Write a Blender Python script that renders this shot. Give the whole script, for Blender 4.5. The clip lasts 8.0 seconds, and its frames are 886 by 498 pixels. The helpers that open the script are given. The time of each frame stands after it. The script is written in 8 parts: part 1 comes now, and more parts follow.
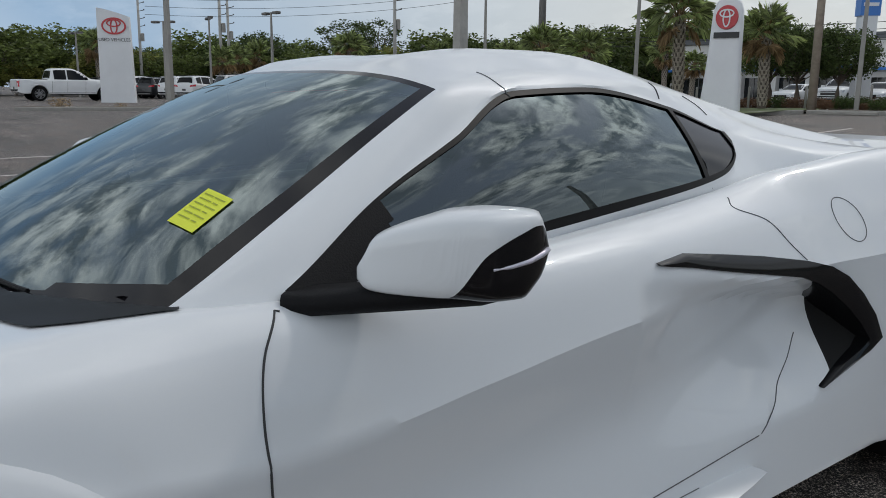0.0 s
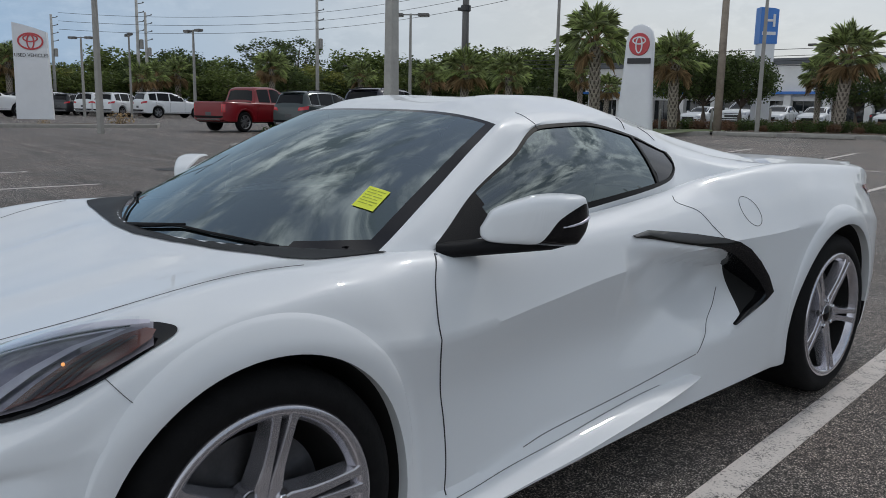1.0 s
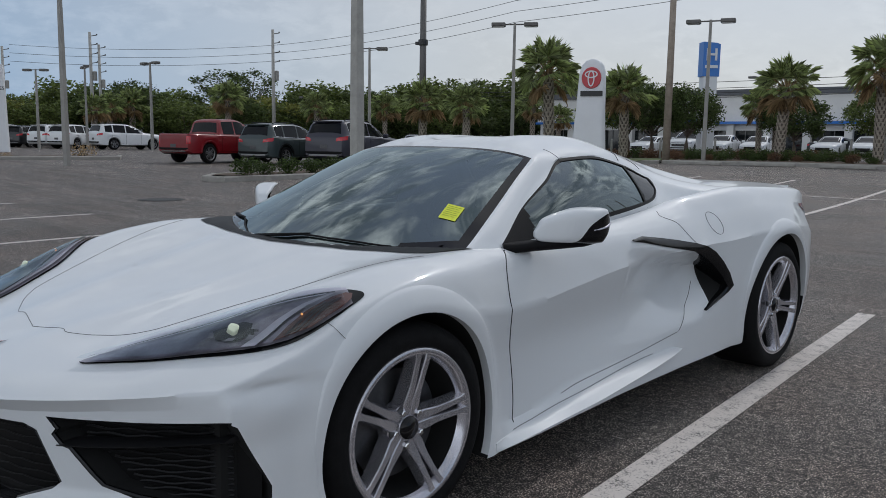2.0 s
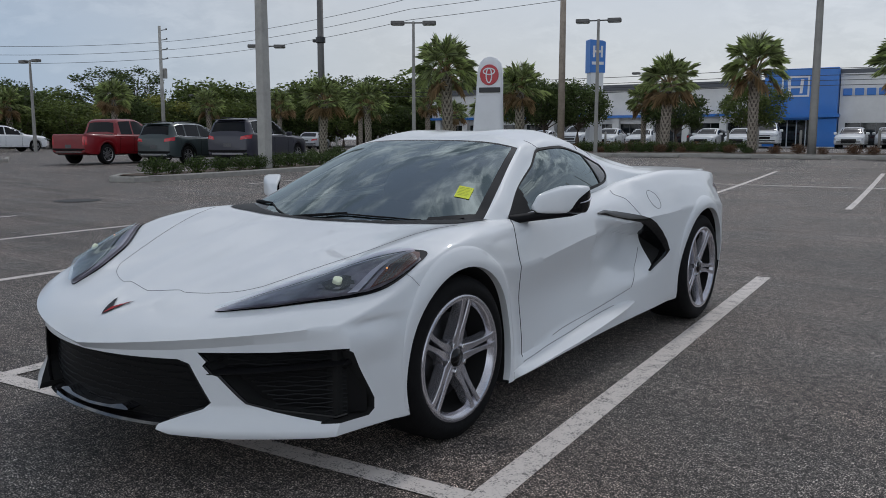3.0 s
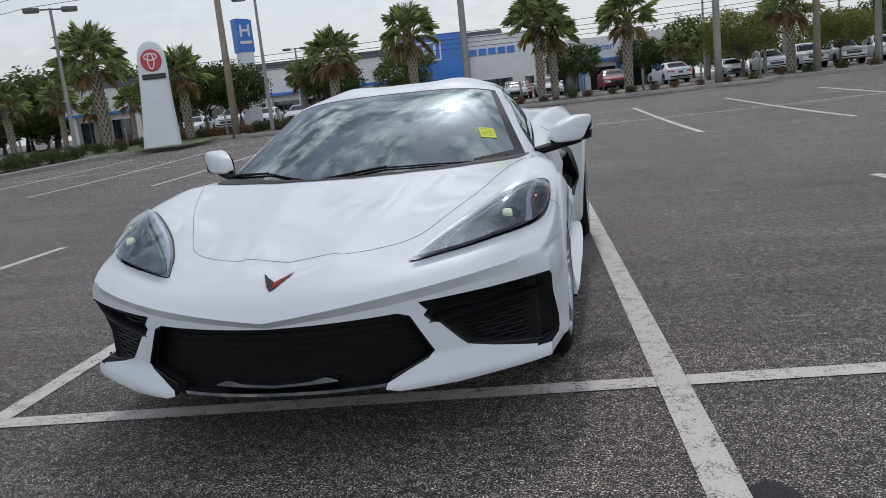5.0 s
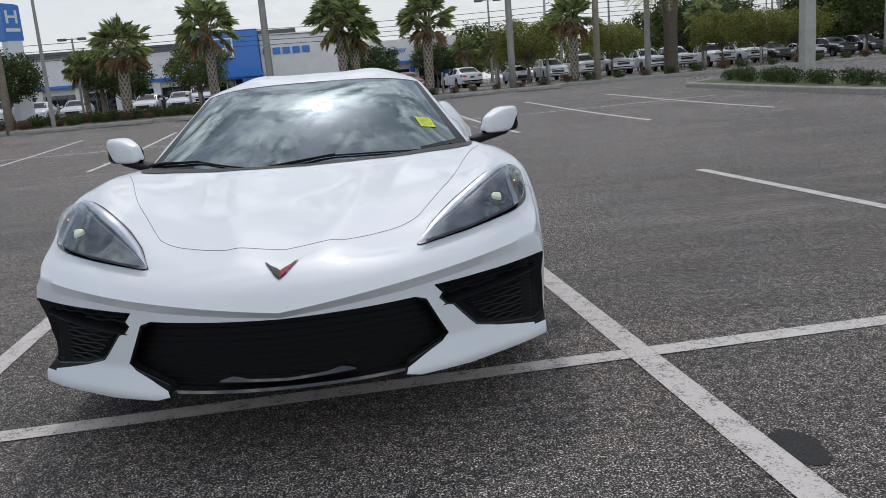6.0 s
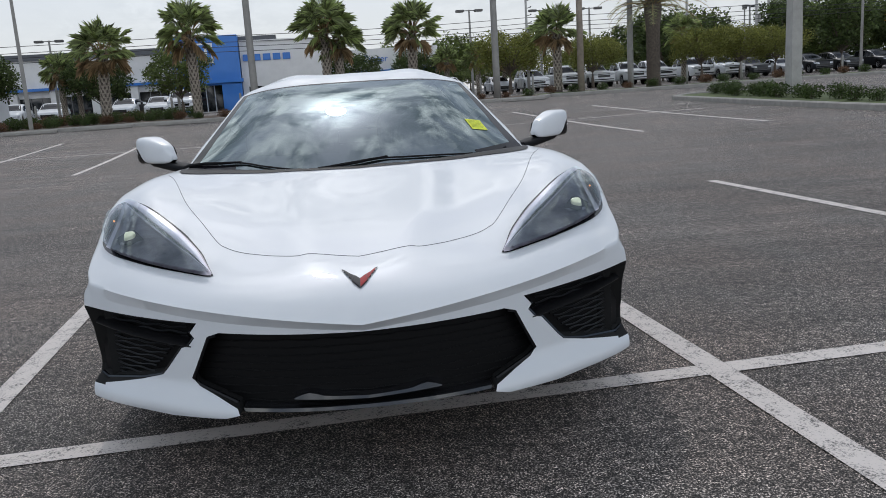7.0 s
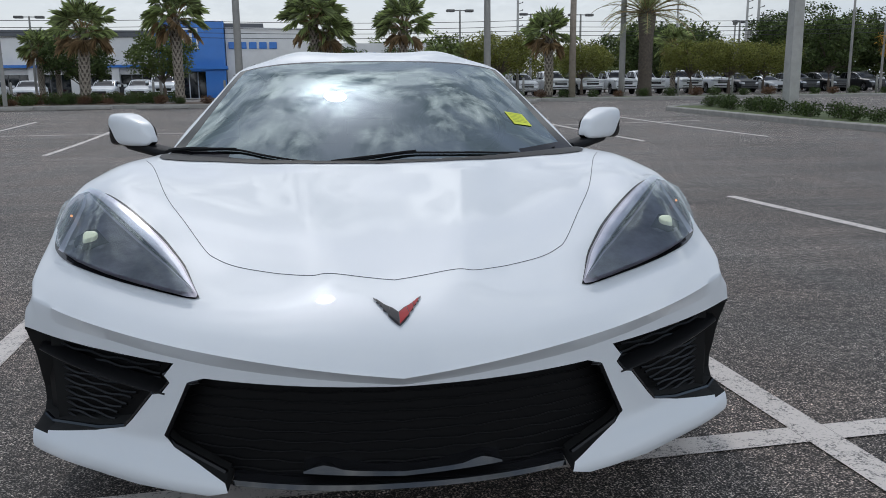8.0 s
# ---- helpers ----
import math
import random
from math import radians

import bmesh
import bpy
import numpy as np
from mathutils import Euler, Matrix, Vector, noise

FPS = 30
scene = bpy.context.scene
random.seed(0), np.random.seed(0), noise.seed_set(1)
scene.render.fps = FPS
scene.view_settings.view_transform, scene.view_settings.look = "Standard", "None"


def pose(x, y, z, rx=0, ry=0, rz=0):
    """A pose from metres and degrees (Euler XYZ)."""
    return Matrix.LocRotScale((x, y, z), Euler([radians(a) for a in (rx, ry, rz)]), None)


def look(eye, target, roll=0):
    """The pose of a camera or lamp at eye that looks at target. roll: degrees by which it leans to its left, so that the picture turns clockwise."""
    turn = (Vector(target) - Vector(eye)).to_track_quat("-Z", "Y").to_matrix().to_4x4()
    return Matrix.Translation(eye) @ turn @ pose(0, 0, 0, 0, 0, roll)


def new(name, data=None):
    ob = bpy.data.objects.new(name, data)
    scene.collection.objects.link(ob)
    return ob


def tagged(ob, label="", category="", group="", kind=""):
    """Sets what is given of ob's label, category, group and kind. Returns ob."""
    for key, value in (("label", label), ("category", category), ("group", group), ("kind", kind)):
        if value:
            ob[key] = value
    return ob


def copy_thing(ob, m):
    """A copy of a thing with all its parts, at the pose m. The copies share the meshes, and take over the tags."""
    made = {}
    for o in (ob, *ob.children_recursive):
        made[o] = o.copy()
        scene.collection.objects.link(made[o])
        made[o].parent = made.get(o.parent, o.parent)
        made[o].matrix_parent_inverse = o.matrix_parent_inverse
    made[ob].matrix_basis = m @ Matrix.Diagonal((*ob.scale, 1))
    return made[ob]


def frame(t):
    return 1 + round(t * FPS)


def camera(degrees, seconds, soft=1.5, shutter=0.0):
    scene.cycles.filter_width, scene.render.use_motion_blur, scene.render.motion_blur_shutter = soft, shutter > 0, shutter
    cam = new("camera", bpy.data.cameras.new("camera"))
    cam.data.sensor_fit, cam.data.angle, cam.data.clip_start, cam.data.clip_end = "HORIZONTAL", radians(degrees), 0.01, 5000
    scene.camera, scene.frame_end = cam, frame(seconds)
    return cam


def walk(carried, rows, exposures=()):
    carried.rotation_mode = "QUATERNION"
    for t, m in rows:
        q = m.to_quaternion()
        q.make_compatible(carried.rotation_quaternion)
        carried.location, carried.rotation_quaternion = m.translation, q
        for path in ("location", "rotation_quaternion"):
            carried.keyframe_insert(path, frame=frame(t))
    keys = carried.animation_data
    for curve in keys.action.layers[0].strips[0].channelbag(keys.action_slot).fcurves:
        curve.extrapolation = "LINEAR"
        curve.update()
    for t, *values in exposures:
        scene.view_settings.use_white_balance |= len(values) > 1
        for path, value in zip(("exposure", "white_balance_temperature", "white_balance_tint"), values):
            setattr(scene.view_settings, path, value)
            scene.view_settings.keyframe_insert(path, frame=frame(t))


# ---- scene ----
cam = camera(57.3, 8.0, soft=0.9)
PATH = [
    (0, (1.84, 0.074, 1.131), (0.264, 1.245, 0.749), 0.6),
    (0.5, (2.108, -0.33, 1.154), (0.565, 0.891, 0.8), 0.8),
    (1, (2.282, -0.779, 1.171), (0.825, 0.55, 0.836), 1.1),
    (1.5, (2.47, -1.195, 1.182), (1.06, 0.197, 0.91), 1.0),
    (1.7, (2.541, -1.364, 1.196), (1.139, 0.037, 0.926), 1.0),
    (2.8, (2.725, -2.352, 1.184), (1.471, -0.814, 0.933), 0.1),
    (3, (2.705, -2.511, 1.178), (1.519, -0.924, 0.91), -0.0),
    (3.5, (2.449, -2.917, 1.148), (1.488, -1.186, 0.864), -2.0),
    (4, (2.036, -3.152, 1.132), (1.199, -1.36, 0.831), -4.4),
    (4.2, (1.854, -3.208, 1.145), (1.085, -1.39, 0.826), -4.6),
    (5.3, (0.898, -3.418, 1.104), (0.628, -1.473, 0.724), -6.1),
    (5.5, (0.74, -3.429, 1.119), (0.588, -1.475, 0.72), -5.6),
    (6, (0.425, -3.462, 1.119), (0.502, -1.505, 0.717), -4.7),
    (6.5, (0.22, -3.456, 1.123), (0.339, -1.499, 0.73), -4.5),
    (7, (0.082, -3.259, 1.101), (0.223, -1.301, 0.718), -3.7),
    (7.5, (-0.011, -2.987, 1.065), (0.137, -1.029, 0.684), -1.7),
    (8, (-0.075, -2.63, 1.05), (0.123, -0.677, 0.665), -0.6),
]
walk(cam, [(t, look(eye, target, roll)) for t, eye, target, roll in PATH], exposures=((0, 0.19, 6750, 11), (1.5, 0.11, 6600, 12), (3.0, 0.04, 6500, 13), (3.5, 0.11, 6550, 13), (4.2, 0.16, 6550, 14), (5.5, 0.32, 6600, 13), (6.8, 0.34, 6550, 13), (8.0, 0.29, 6400, 12)))

# ---------- world, sun ----------
SUN_AZ, SUN_EL = radians(-6), radians(49)
world = bpy.data.worlds.new("sky")
scene.world = world
world.use_nodes = True
wt = world.node_tree
wt.nodes.clear()


def wn(kind, **kw):
    n = wt.nodes.new(kind)
    for k, v in kw.items():
        if k in n.inputs:
            n.inputs[k].default_value = v
    return n


sky = wn("ShaderNodeTexSky")
sky.sky_type, sky.sun_disc, sky.sun_elevation, sky.sun_rotation = "NISHITA", False, SUN_EL, SUN_AZ
sky.air_density, sky.dust_density, sky.ozone_density = 1.0, 0.5, 1.2
wco = wn("ShaderNodeTexCoord")
wsep = wn("ShaderNodeSeparateXYZ")
wt.links.new(wco.outputs["Generated"], wsep.inputs[0])
# project the direction on a flat cloud layer
wz = wn("ShaderNodeMath")
wz.operation = "MAXIMUM"
wz.inputs[1].default_value = 0.0
wt.links.new(wsep.outputs[2], wz.inputs[0])
wz2 = wn("ShaderNodeMath")
wz2.operation = "ADD"
wz2.inputs[1].default_value = 0.34
wt.links.new(wz.outputs[0], wz2.inputs[0])
wdiv = wn("ShaderNodeVectorMath")
wdiv.operation = "DIVIDE"
wcmb = wn("ShaderNodeCombineXYZ")
for k in range(3):
    wt.links.new(wz2.outputs[0], wcmb.inputs[k])
wt.links.new(wco.outputs["Generated"], wdiv.inputs[0])
wt.links.new(wcmb.outputs[0], wdiv.inputs[1])
wnoise = wn("ShaderNodeTexNoise", Scale=3.2, Detail=7.0, Roughness=0.62, Distortion=0.2)
wt.links.new(wdiv.outputs[0], wnoise.inputs["Vector"])
wramp = wn("ShaderNodeValToRGB")
wramp.color_ramp.elements[0].position, wramp.color_ramp.elements[0].color = 0.41, (0, 0, 0, 1)
wramp.color_ramp.elements[1].position, wramp.color_ramp.elements[1].color = 0.57, (1, 1, 1, 1)
wt.links.new(wnoise.outputs["Fac"], wramp.inputs[0])
# brightness inside the clouds: grey undersides, bright thin edges
wnoise2 = wn("ShaderNodeTexNoise", Scale=11.0, Detail=9.0, Roughness=0.62, Distortion=0.3)
wt.links.new(wdiv.outputs[0], wnoise2.inputs["Vector"])
wshade = wn("ShaderNodeValToRGB")
wshade.color_ramp.elements[0].position, wshade.color_ramp.elements[0].color = 0.43, (2.3, 2.8, 3.2, 1)
wshade.color_ramp.elements[1].position, wshade.color_ramp.elements[1].color = 0.60, (11.6, 12.2, 12.3, 1)
wt.links.new(wnoise2.outputs["Fac"], wshade.inputs[0])
# haze whitens the low sky
whaze = wn("ShaderNodeMapRange")
whaze.inputs["From Min"].default_value, whaze.inputs["From Max"].default_value = 0.0, 0.7
whaze.inputs["To Min"].default_value, whaze.inputs["To Max"].default_value = 0.92, 0.35
wt.links.new(wz.outputs[0], whaze.inputs[0])
wsky = wn("ShaderNodeMix")
wsky.data_type = "RGBA"
wsky.inputs[7].default_value = (5.9, 6.8, 7.7, 1)
wt.links.new(whaze.outputs[0], wsky.inputs[0])
wblue = wn("ShaderNodeVectorMath")
wblue.operation = "SCALE"
wblue.inputs["Scale"].default_value = 1.0
wt.links.new(sky.outputs[0], wblue.inputs[0])
wt.links.new(wblue.outputs[0], wsky.inputs[6])
wcov = wn("ShaderNodeMath")
wcov.operation = "MULTIPLY"
wt.links.new(wramp.outputs[0], wcov.inputs[0])
wfade = wn("ShaderNodeMapRange")
wfade.inputs["From Min"].default_value, wfade.inputs["From Max"].default_value = 0.20, 0.5
wfade.inputs["To Min"].default_value, wfade.inputs["To Max"].default_value = 0.06, 1.0
wt.links.new(wz.outputs[0], wfade.inputs[0])
wt.links.new(wfade.outputs[0], wcov.inputs[1])
wmix = wn("ShaderNodeMix")
wmix.data_type = "RGBA"
wt.links.new(wcov.outputs[0], wmix.inputs[0])
wt.links.new(wsky.outputs[2], wmix.inputs[6])
wt.links.new(wshade.outputs[0], wmix.inputs[7])
# thin cloud glows round the veiled sun
wdot = wn("ShaderNodeVectorMath")
wdot.operation = "DOT_PRODUCT"
wdot.inputs[1].default_value = (math.sin(SUN_AZ) * math.cos(SUN_EL), math.cos(SUN_AZ) * math.cos(SUN_EL), math.sin(SUN_EL))
wt.links.new(wco.outputs["Generated"], wdot.inputs[0])
wpos = wn("ShaderNodeMath")
wpos.operation = "MAXIMUM"
wpos.inputs[1].default_value = 0.0
wt.links.new(wdot.outputs["Value"], wpos.inputs[0])
wtow = wn("ShaderNodeMapRange")
wtow.inputs["From Min"].default_value, wtow.inputs["From Max"].default_value = -0.25, 0.62
wt.links.new(wdot.outputs["Value"], wtow.inputs[0])
# first stop: unseen sky away from the sun, raised to brighten the car's side
whue = wn("ShaderNodeValToRGB")
for k, (q, c) in enumerate(((0.25, (8.8, 9.6, 10.4, 1)), (0.58, (2.8, 4.45, 6.75, 1)), (1.0, (5.55, 5.85, 6.05, 1)))):
    e = whue.color_ramp.elements.new(q) if k == 1 else whue.color_ramp.elements[0 if k == 0 else -1]
    e.position, e.color = q, c
wt.links.new(wtow.outputs[0], whue.inputs[0])
wt.links.new(whue.outputs[0], wsky.inputs[7])
wsum = None
for power, gain in ((2.0, 0.36), (14.0, 0.30), (260.0, 3.6)):
    wp = wn("ShaderNodeMath")
    wp.operation = "POWER"
    wp.inputs[1].default_value = power
    wt.links.new(wpos.outputs[0], wp.inputs[0])
    wg = wn("ShaderNodeMath")
    wg.operation = "MULTIPLY_ADD"
    wg.inputs[1].default_value = gain
    wt.links.new(wp.outputs[0], wg.inputs[0])
    if wsum:
        wt.links.new(wsum, wg.inputs[2])
    else:
        wg.inputs[2].default_value = 0.94
    wsum = wg.outputs[0]
# extra gain opposite the sun, added to light the car's nose
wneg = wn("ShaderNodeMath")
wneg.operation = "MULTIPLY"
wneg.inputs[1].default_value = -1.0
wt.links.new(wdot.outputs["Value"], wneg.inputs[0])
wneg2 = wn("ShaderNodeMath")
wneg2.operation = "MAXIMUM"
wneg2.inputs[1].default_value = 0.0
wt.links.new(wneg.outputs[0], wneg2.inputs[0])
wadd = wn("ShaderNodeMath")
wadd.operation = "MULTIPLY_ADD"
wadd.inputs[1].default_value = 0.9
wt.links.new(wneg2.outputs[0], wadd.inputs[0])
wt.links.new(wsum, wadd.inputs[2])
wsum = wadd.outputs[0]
wlit = wn("ShaderNodeVectorMath")
wlit.operation = "SCALE"
wt.links.new(wmix.outputs[2], wlit.inputs[0])
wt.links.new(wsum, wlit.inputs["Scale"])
wbg = wn("ShaderNodeBackground", Strength=0.088)
wt.links.new(wlit.outputs[0], wbg.inputs[0])
wout = wn("ShaderNodeOutputWorld")
wt.links.new(wbg.outputs[0], wout.inputs[0])

sun = new("sun", bpy.data.lights.new("sun", "SUN"))
sun.data.energy, sun.data.angle, sun.data.color = 0.55, radians(3), (1.0, 0.97, 0.93)
sun.matrix_world = look((0, 0, 30), (-30 * math.sin(SUN_AZ) / math.tan(SUN_EL), -30 * math.cos(SUN_AZ) / math.tan(SUN_EL), 0))


# ---------- materials ----------
def mat(name, rgb, rough=0.5, metal=0.0, scale=0.0, amount=0.0, bump=0.0, coat=0.0, spec=0.5, fine=0.0, vary=0.0, emit=0.0):
    """Principled surface; scale/amount: mottling of the colour, bump/fine: relief and its size, vary: spread between objects."""
    m = bpy.data.materials.new(name)
    m.use_nodes = True
    nt = m.node_tree
    p = nt.nodes["Principled BSDF"]
    p.inputs["Base Color"].default_value = (*rgb, 1)
    p.inputs["Roughness"].default_value = rough
    p.inputs["Metallic"].default_value = metal
    p.inputs["Coat Weight"].default_value = coat
    p.inputs["Coat Roughness"].default_value = 0.02
    p.inputs["Specular IOR Level"].default_value = spec
    if emit:
        p.inputs["Emission Color"].default_value = (*rgb, 1)
        p.inputs["Emission Strength"].default_value = emit
    co = nt.nodes.new("ShaderNodeTexCoord")
    out = None
    if amount:
        n1 = nt.nodes.new("ShaderNodeTexNoise")
        n1.inputs["Scale"].default_value, n1.inputs["Detail"].default_value, n1.inputs["Roughness"].default_value = scale, 6, 0.65
        nt.links.new(co.outputs["Object"], n1.inputs["Vector"])
        mr = nt.nodes.new("ShaderNodeMapRange")
        mr.inputs["From Min"].default_value, mr.inputs["From Max"].default_value = 0.3, 0.7
        mr.inputs["To Min"].default_value, mr.inputs["To Max"].default_value = 1 - amount, 1 + amount
        nt.links.new(n1.outputs["Fac"], mr.inputs[0])
        out = mr.outputs[0]
    if vary:
        oi = nt.nodes.new("ShaderNodeObjectInfo")
        mv = nt.nodes.new("ShaderNodeMapRange")
        mv.inputs["To Min"].default_value, mv.inputs["To Max"].default_value = 1 - vary, 1 + vary
        nt.links.new(oi.outputs["Random"], mv.inputs[0])
        if out:
            mm = nt.nodes.new("ShaderNodeMath")
            mm.operation = "MULTIPLY"
            nt.links.new(out, mm.inputs[0])
            nt.links.new(mv.outputs[0], mm.inputs[1])
            out = mm.outputs[0]
        else:
            out = mv.outputs[0]
    if out:
        vm = nt.nodes.new("ShaderNodeVectorMath")
        vm.operation = "SCALE"
        vm.inputs[0].default_value = rgb
        nt.links.new(out, vm.inputs["Scale"])
        nt.links.new(vm.outputs[0], p.inputs["Base Color"])
    if bump:
        n2 = nt.nodes.new("ShaderNodeTexNoise")
        n2.inputs["Scale"].default_value, n2.inputs["Detail"].default_value = fine or 40, 4
        nt.links.new(co.outputs["Object"], n2.inputs["Vector"])
        b = nt.nodes.new("ShaderNodeBump")
        b.inputs["Strength"].default_value, b.inputs["Distance"].default_value = bump, 0.01
        nt.links.new(n2.outputs["Fac"], b.inputs["Height"])
        nt.links.new(b.outputs[0], p.inputs["Normal"])
    return m


def glass_mat(name, tint, ior=1.5, rough=0.0):
    """A thin pane: clear tinted passage, gloss by Fresnel."""
    m = bpy.data.materials.new(name)
    m.use_nodes = True
    nt = m.node_tree
    nt.nodes.clear()
    tr = nt.nodes.new("ShaderNodeBsdfTransparent")
    tr.inputs[0].default_value = (*tint, 1)
    gl = nt.nodes.new("ShaderNodeBsdfGlossy")
    gl.inputs["Roughness"].default_value = rough
    gl.inputs[0].default_value = (0.84, 0.97, 1.0, 1)
    fr = nt.nodes.new("ShaderNodeFresnel")
    fr.inputs["IOR"].default_value = ior
    mx = nt.nodes.new("ShaderNodeMixShader")
    o = nt.nodes.new("ShaderNodeOutputMaterial")
    nt.links.new(fr.outputs[0], mx.inputs[0])
    nt.links.new(tr.outputs[0], mx.inputs[1])
    nt.links.new(gl.outputs[0], mx.inputs[2])
    nt.links.new(mx.outputs[0], o.inputs[0])
    return m


def asphalt_mat():
    m = bpy.data.materials.new("asphalt")
    m.use_nodes = True
    nt = m.node_tree
    p = nt.nodes["Principled BSDF"]
    co = nt.nodes.new("ShaderNodeTexCoord")

    def nz(kind, scale, detail=3):
        n = nt.nodes.new(kind)
        n.inputs["Scale"].default_value = scale
        if "Detail" in n.inputs:
            n.inputs["Detail"].default_value = detail
        nt.links.new(co.outputs["Object"], n.inputs["Vector"])
        return n

    grit = nz("ShaderNodeTexNoise", 150, 2)
    grit.inputs["Roughness"].default_value = 0.75
    ramp = nt.nodes.new("ShaderNodeValToRGB")
    e = ramp.color_ramp.elements
    e[0].position, e[0].color = 0.42, (0.0125, 0.0102, 0.0095, 1)
    e[1].position, e[1].color = 0.64, (0.62, 0.56, 0.51, 1)
    for q, c in ((0.475, 0.038), (0.53, 0.115), (0.585, 0.36)):
        k = e.new(q)
        k.color = (c * 0.88, c * 0.785, c * 0.71, 1)
    nt.links.new(grit.outputs["Fac"], ramp.inputs[0])
    big = nz("ShaderNodeTexNoise", 0.35, 5)
    mid = nz("ShaderNodeTexNoise", 2.3, 5)
    mr = nt.nodes.new("ShaderNodeMapRange")
    mr.inputs["From Min"].default_value, mr.inputs["From Max"].default_value = 0.3, 0.7
    mr.inputs["To Min"].default_value, mr.inputs["To Max"].default_value = 0.38, 0.57
    nt.links.new(big.outputs["Fac"], mr.inputs[0])
    mr2 = nt.nodes.new("ShaderNodeMapRange")
    mr2.inputs["From Min"].default_value, mr2.inputs["From Max"].default_value = 0.3, 0.7
    mr2.inputs["To Min"].default_value, mr2.inputs["To Max"].default_value = 0.9, 1.1
    nt.links.new(mid.outputs["Fac"], mr2.inputs[0])
    mm = nt.nodes.new("ShaderNodeMath")
    mm.operation = "MULTIPLY"
    nt.links.new(mr.outputs[0], mm.inputs[0])
    nt.links.new(mr2.outputs[0], mm.inputs[1])
    # pale stones and dark pits, larger than the grit
    stone = nz("ShaderNodeTexVoronoi", 105)
    sep = nt.nodes.new("ShaderNodeSeparateColor")
    nt.links.new(stone.outputs["Color"], sep.inputs[0])
    sr = nt.nodes.new("ShaderNodeValToRGB")
    se = sr.color_ramp.elements
    se[0].position, se[0].color = 0.0, (0.12, 0.12, 0.12, 1)
    se[1].position, se[1].color = 1.0, (3.1, 3.1, 3.1, 1)
    for q, c in ((0.30, 0.58), (0.80, 1.10)):
        k = se.new(q)
        k.color = (c, c, c, 1)
    nt.links.new(sep.outputs[1], sr.inputs[0])
    m3 = nt.nodes.new("ShaderNodeMath")
    m3.operation = "MULTIPLY"
    nt.links.new(mm.outputs[0], m3.inputs[0])
    nt.links.new(sr.outputs[0], m3.inputs[1])
    spk = nz("ShaderNodeTexNoise", 26, 4)
    mr5 = nt.nodes.new("ShaderNodeMapRange")
    mr5.inputs["From Min"].default_value, mr5.inputs["From Max"].default_value = 0.35, 0.65
    mr5.inputs["To Min"].default_value, mr5.inputs["To Max"].default_value = 0.54, 1.48
    nt.links.new(spk.outputs["Fac"], mr5.inputs[0])
    m5 = nt.nodes.new("ShaderNodeMath")
    m5.operation = "MULTIPLY"
    nt.links.new(m3.outputs[0], m5.inputs[0])
    nt.links.new(mr5.outputs[0], m5.inputs[1])
    # long faint wheel streaks across the lanes
    mp = nt.nodes.new("ShaderNodeMapping")
    mp.inputs["Scale"].default_value = (0.12, 2.4, 1.0)
    mp.inputs["Rotation"].default_value = (0, 0, radians(-6))
    nt.links.new(co.outputs["Object"], mp.inputs["Vector"])
    st = nt.nodes.new("ShaderNodeTexNoise")
    st.inputs["Scale"].default_value, st.inputs["Detail"].default_value, st.inputs["Roughness"].default_value = 1.0, 6, 0.7
    nt.links.new(mp.outputs[0], st.inputs["Vector"])
    mr4 = nt.nodes.new("ShaderNodeMapRange")
    mr4.inputs["From Min"].default_value, mr4.inputs["From Max"].default_value = 0.32, 0.6
    mr4.inputs["To Min"].default_value, mr4.inputs["To Max"].default_value = 0.62, 1.08
    nt.links.new(st.outputs["Fac"], mr4.inputs[0])
    m4 = nt.nodes.new("ShaderNodeMath")
    m4.operation = "MULTIPLY"
    nt.links.new(m5.outputs[0], m4.inputs[0])
    nt.links.new(mr4.outputs[0], m4.inputs[1])
    # brownish and greyish patches of binder
    hue = nz("ShaderNodeTexNoise", 1.1, 4)
    hr = nt.nodes.new("ShaderNodeValToRGB")
    he = hr.color_ramp.elements
    he[0].position, he[0].color = 0.36, (0.99, 1.0, 1.0, 1)
    he[1].position, he[1].color = 0.64, (1.07, 0.985, 0.94, 1)
    nt.links.new(hue.outputs["Fac"], hr.inputs[0])
    hm = nt.nodes.new("ShaderNodeVectorMath")
    hm.operation = "MULTIPLY"
    nt.links.new(ramp.outputs[0], hm.inputs[0])
    nt.links.new(hr.outputs[0], hm.inputs[1])
    vm = nt.nodes.new("ShaderNodeVectorMath")
    vm.operation = "SCALE"
    nt.links.new(hm.outputs[0], vm.inputs[0])
    nt.links.new(m4.outputs[0], vm.inputs["Scale"])
    nt.links.new(vm.outputs[0], p.inputs["Base Color"])
    p.inputs["Roughness"].default_value = 0.68
    p.inputs["Specular IOR Level"].default_value = 0.34
    b = nt.nodes.new("ShaderNodeBump")
    b.inputs["Strength"].default_value, b.inputs["Distance"].default_value = 0.8, 0.007
    nt.links.new(grit.outputs["Fac"], b.inputs["Height"])
    nt.links.new(b.outputs[0], p.inputs["Normal"])
    return m


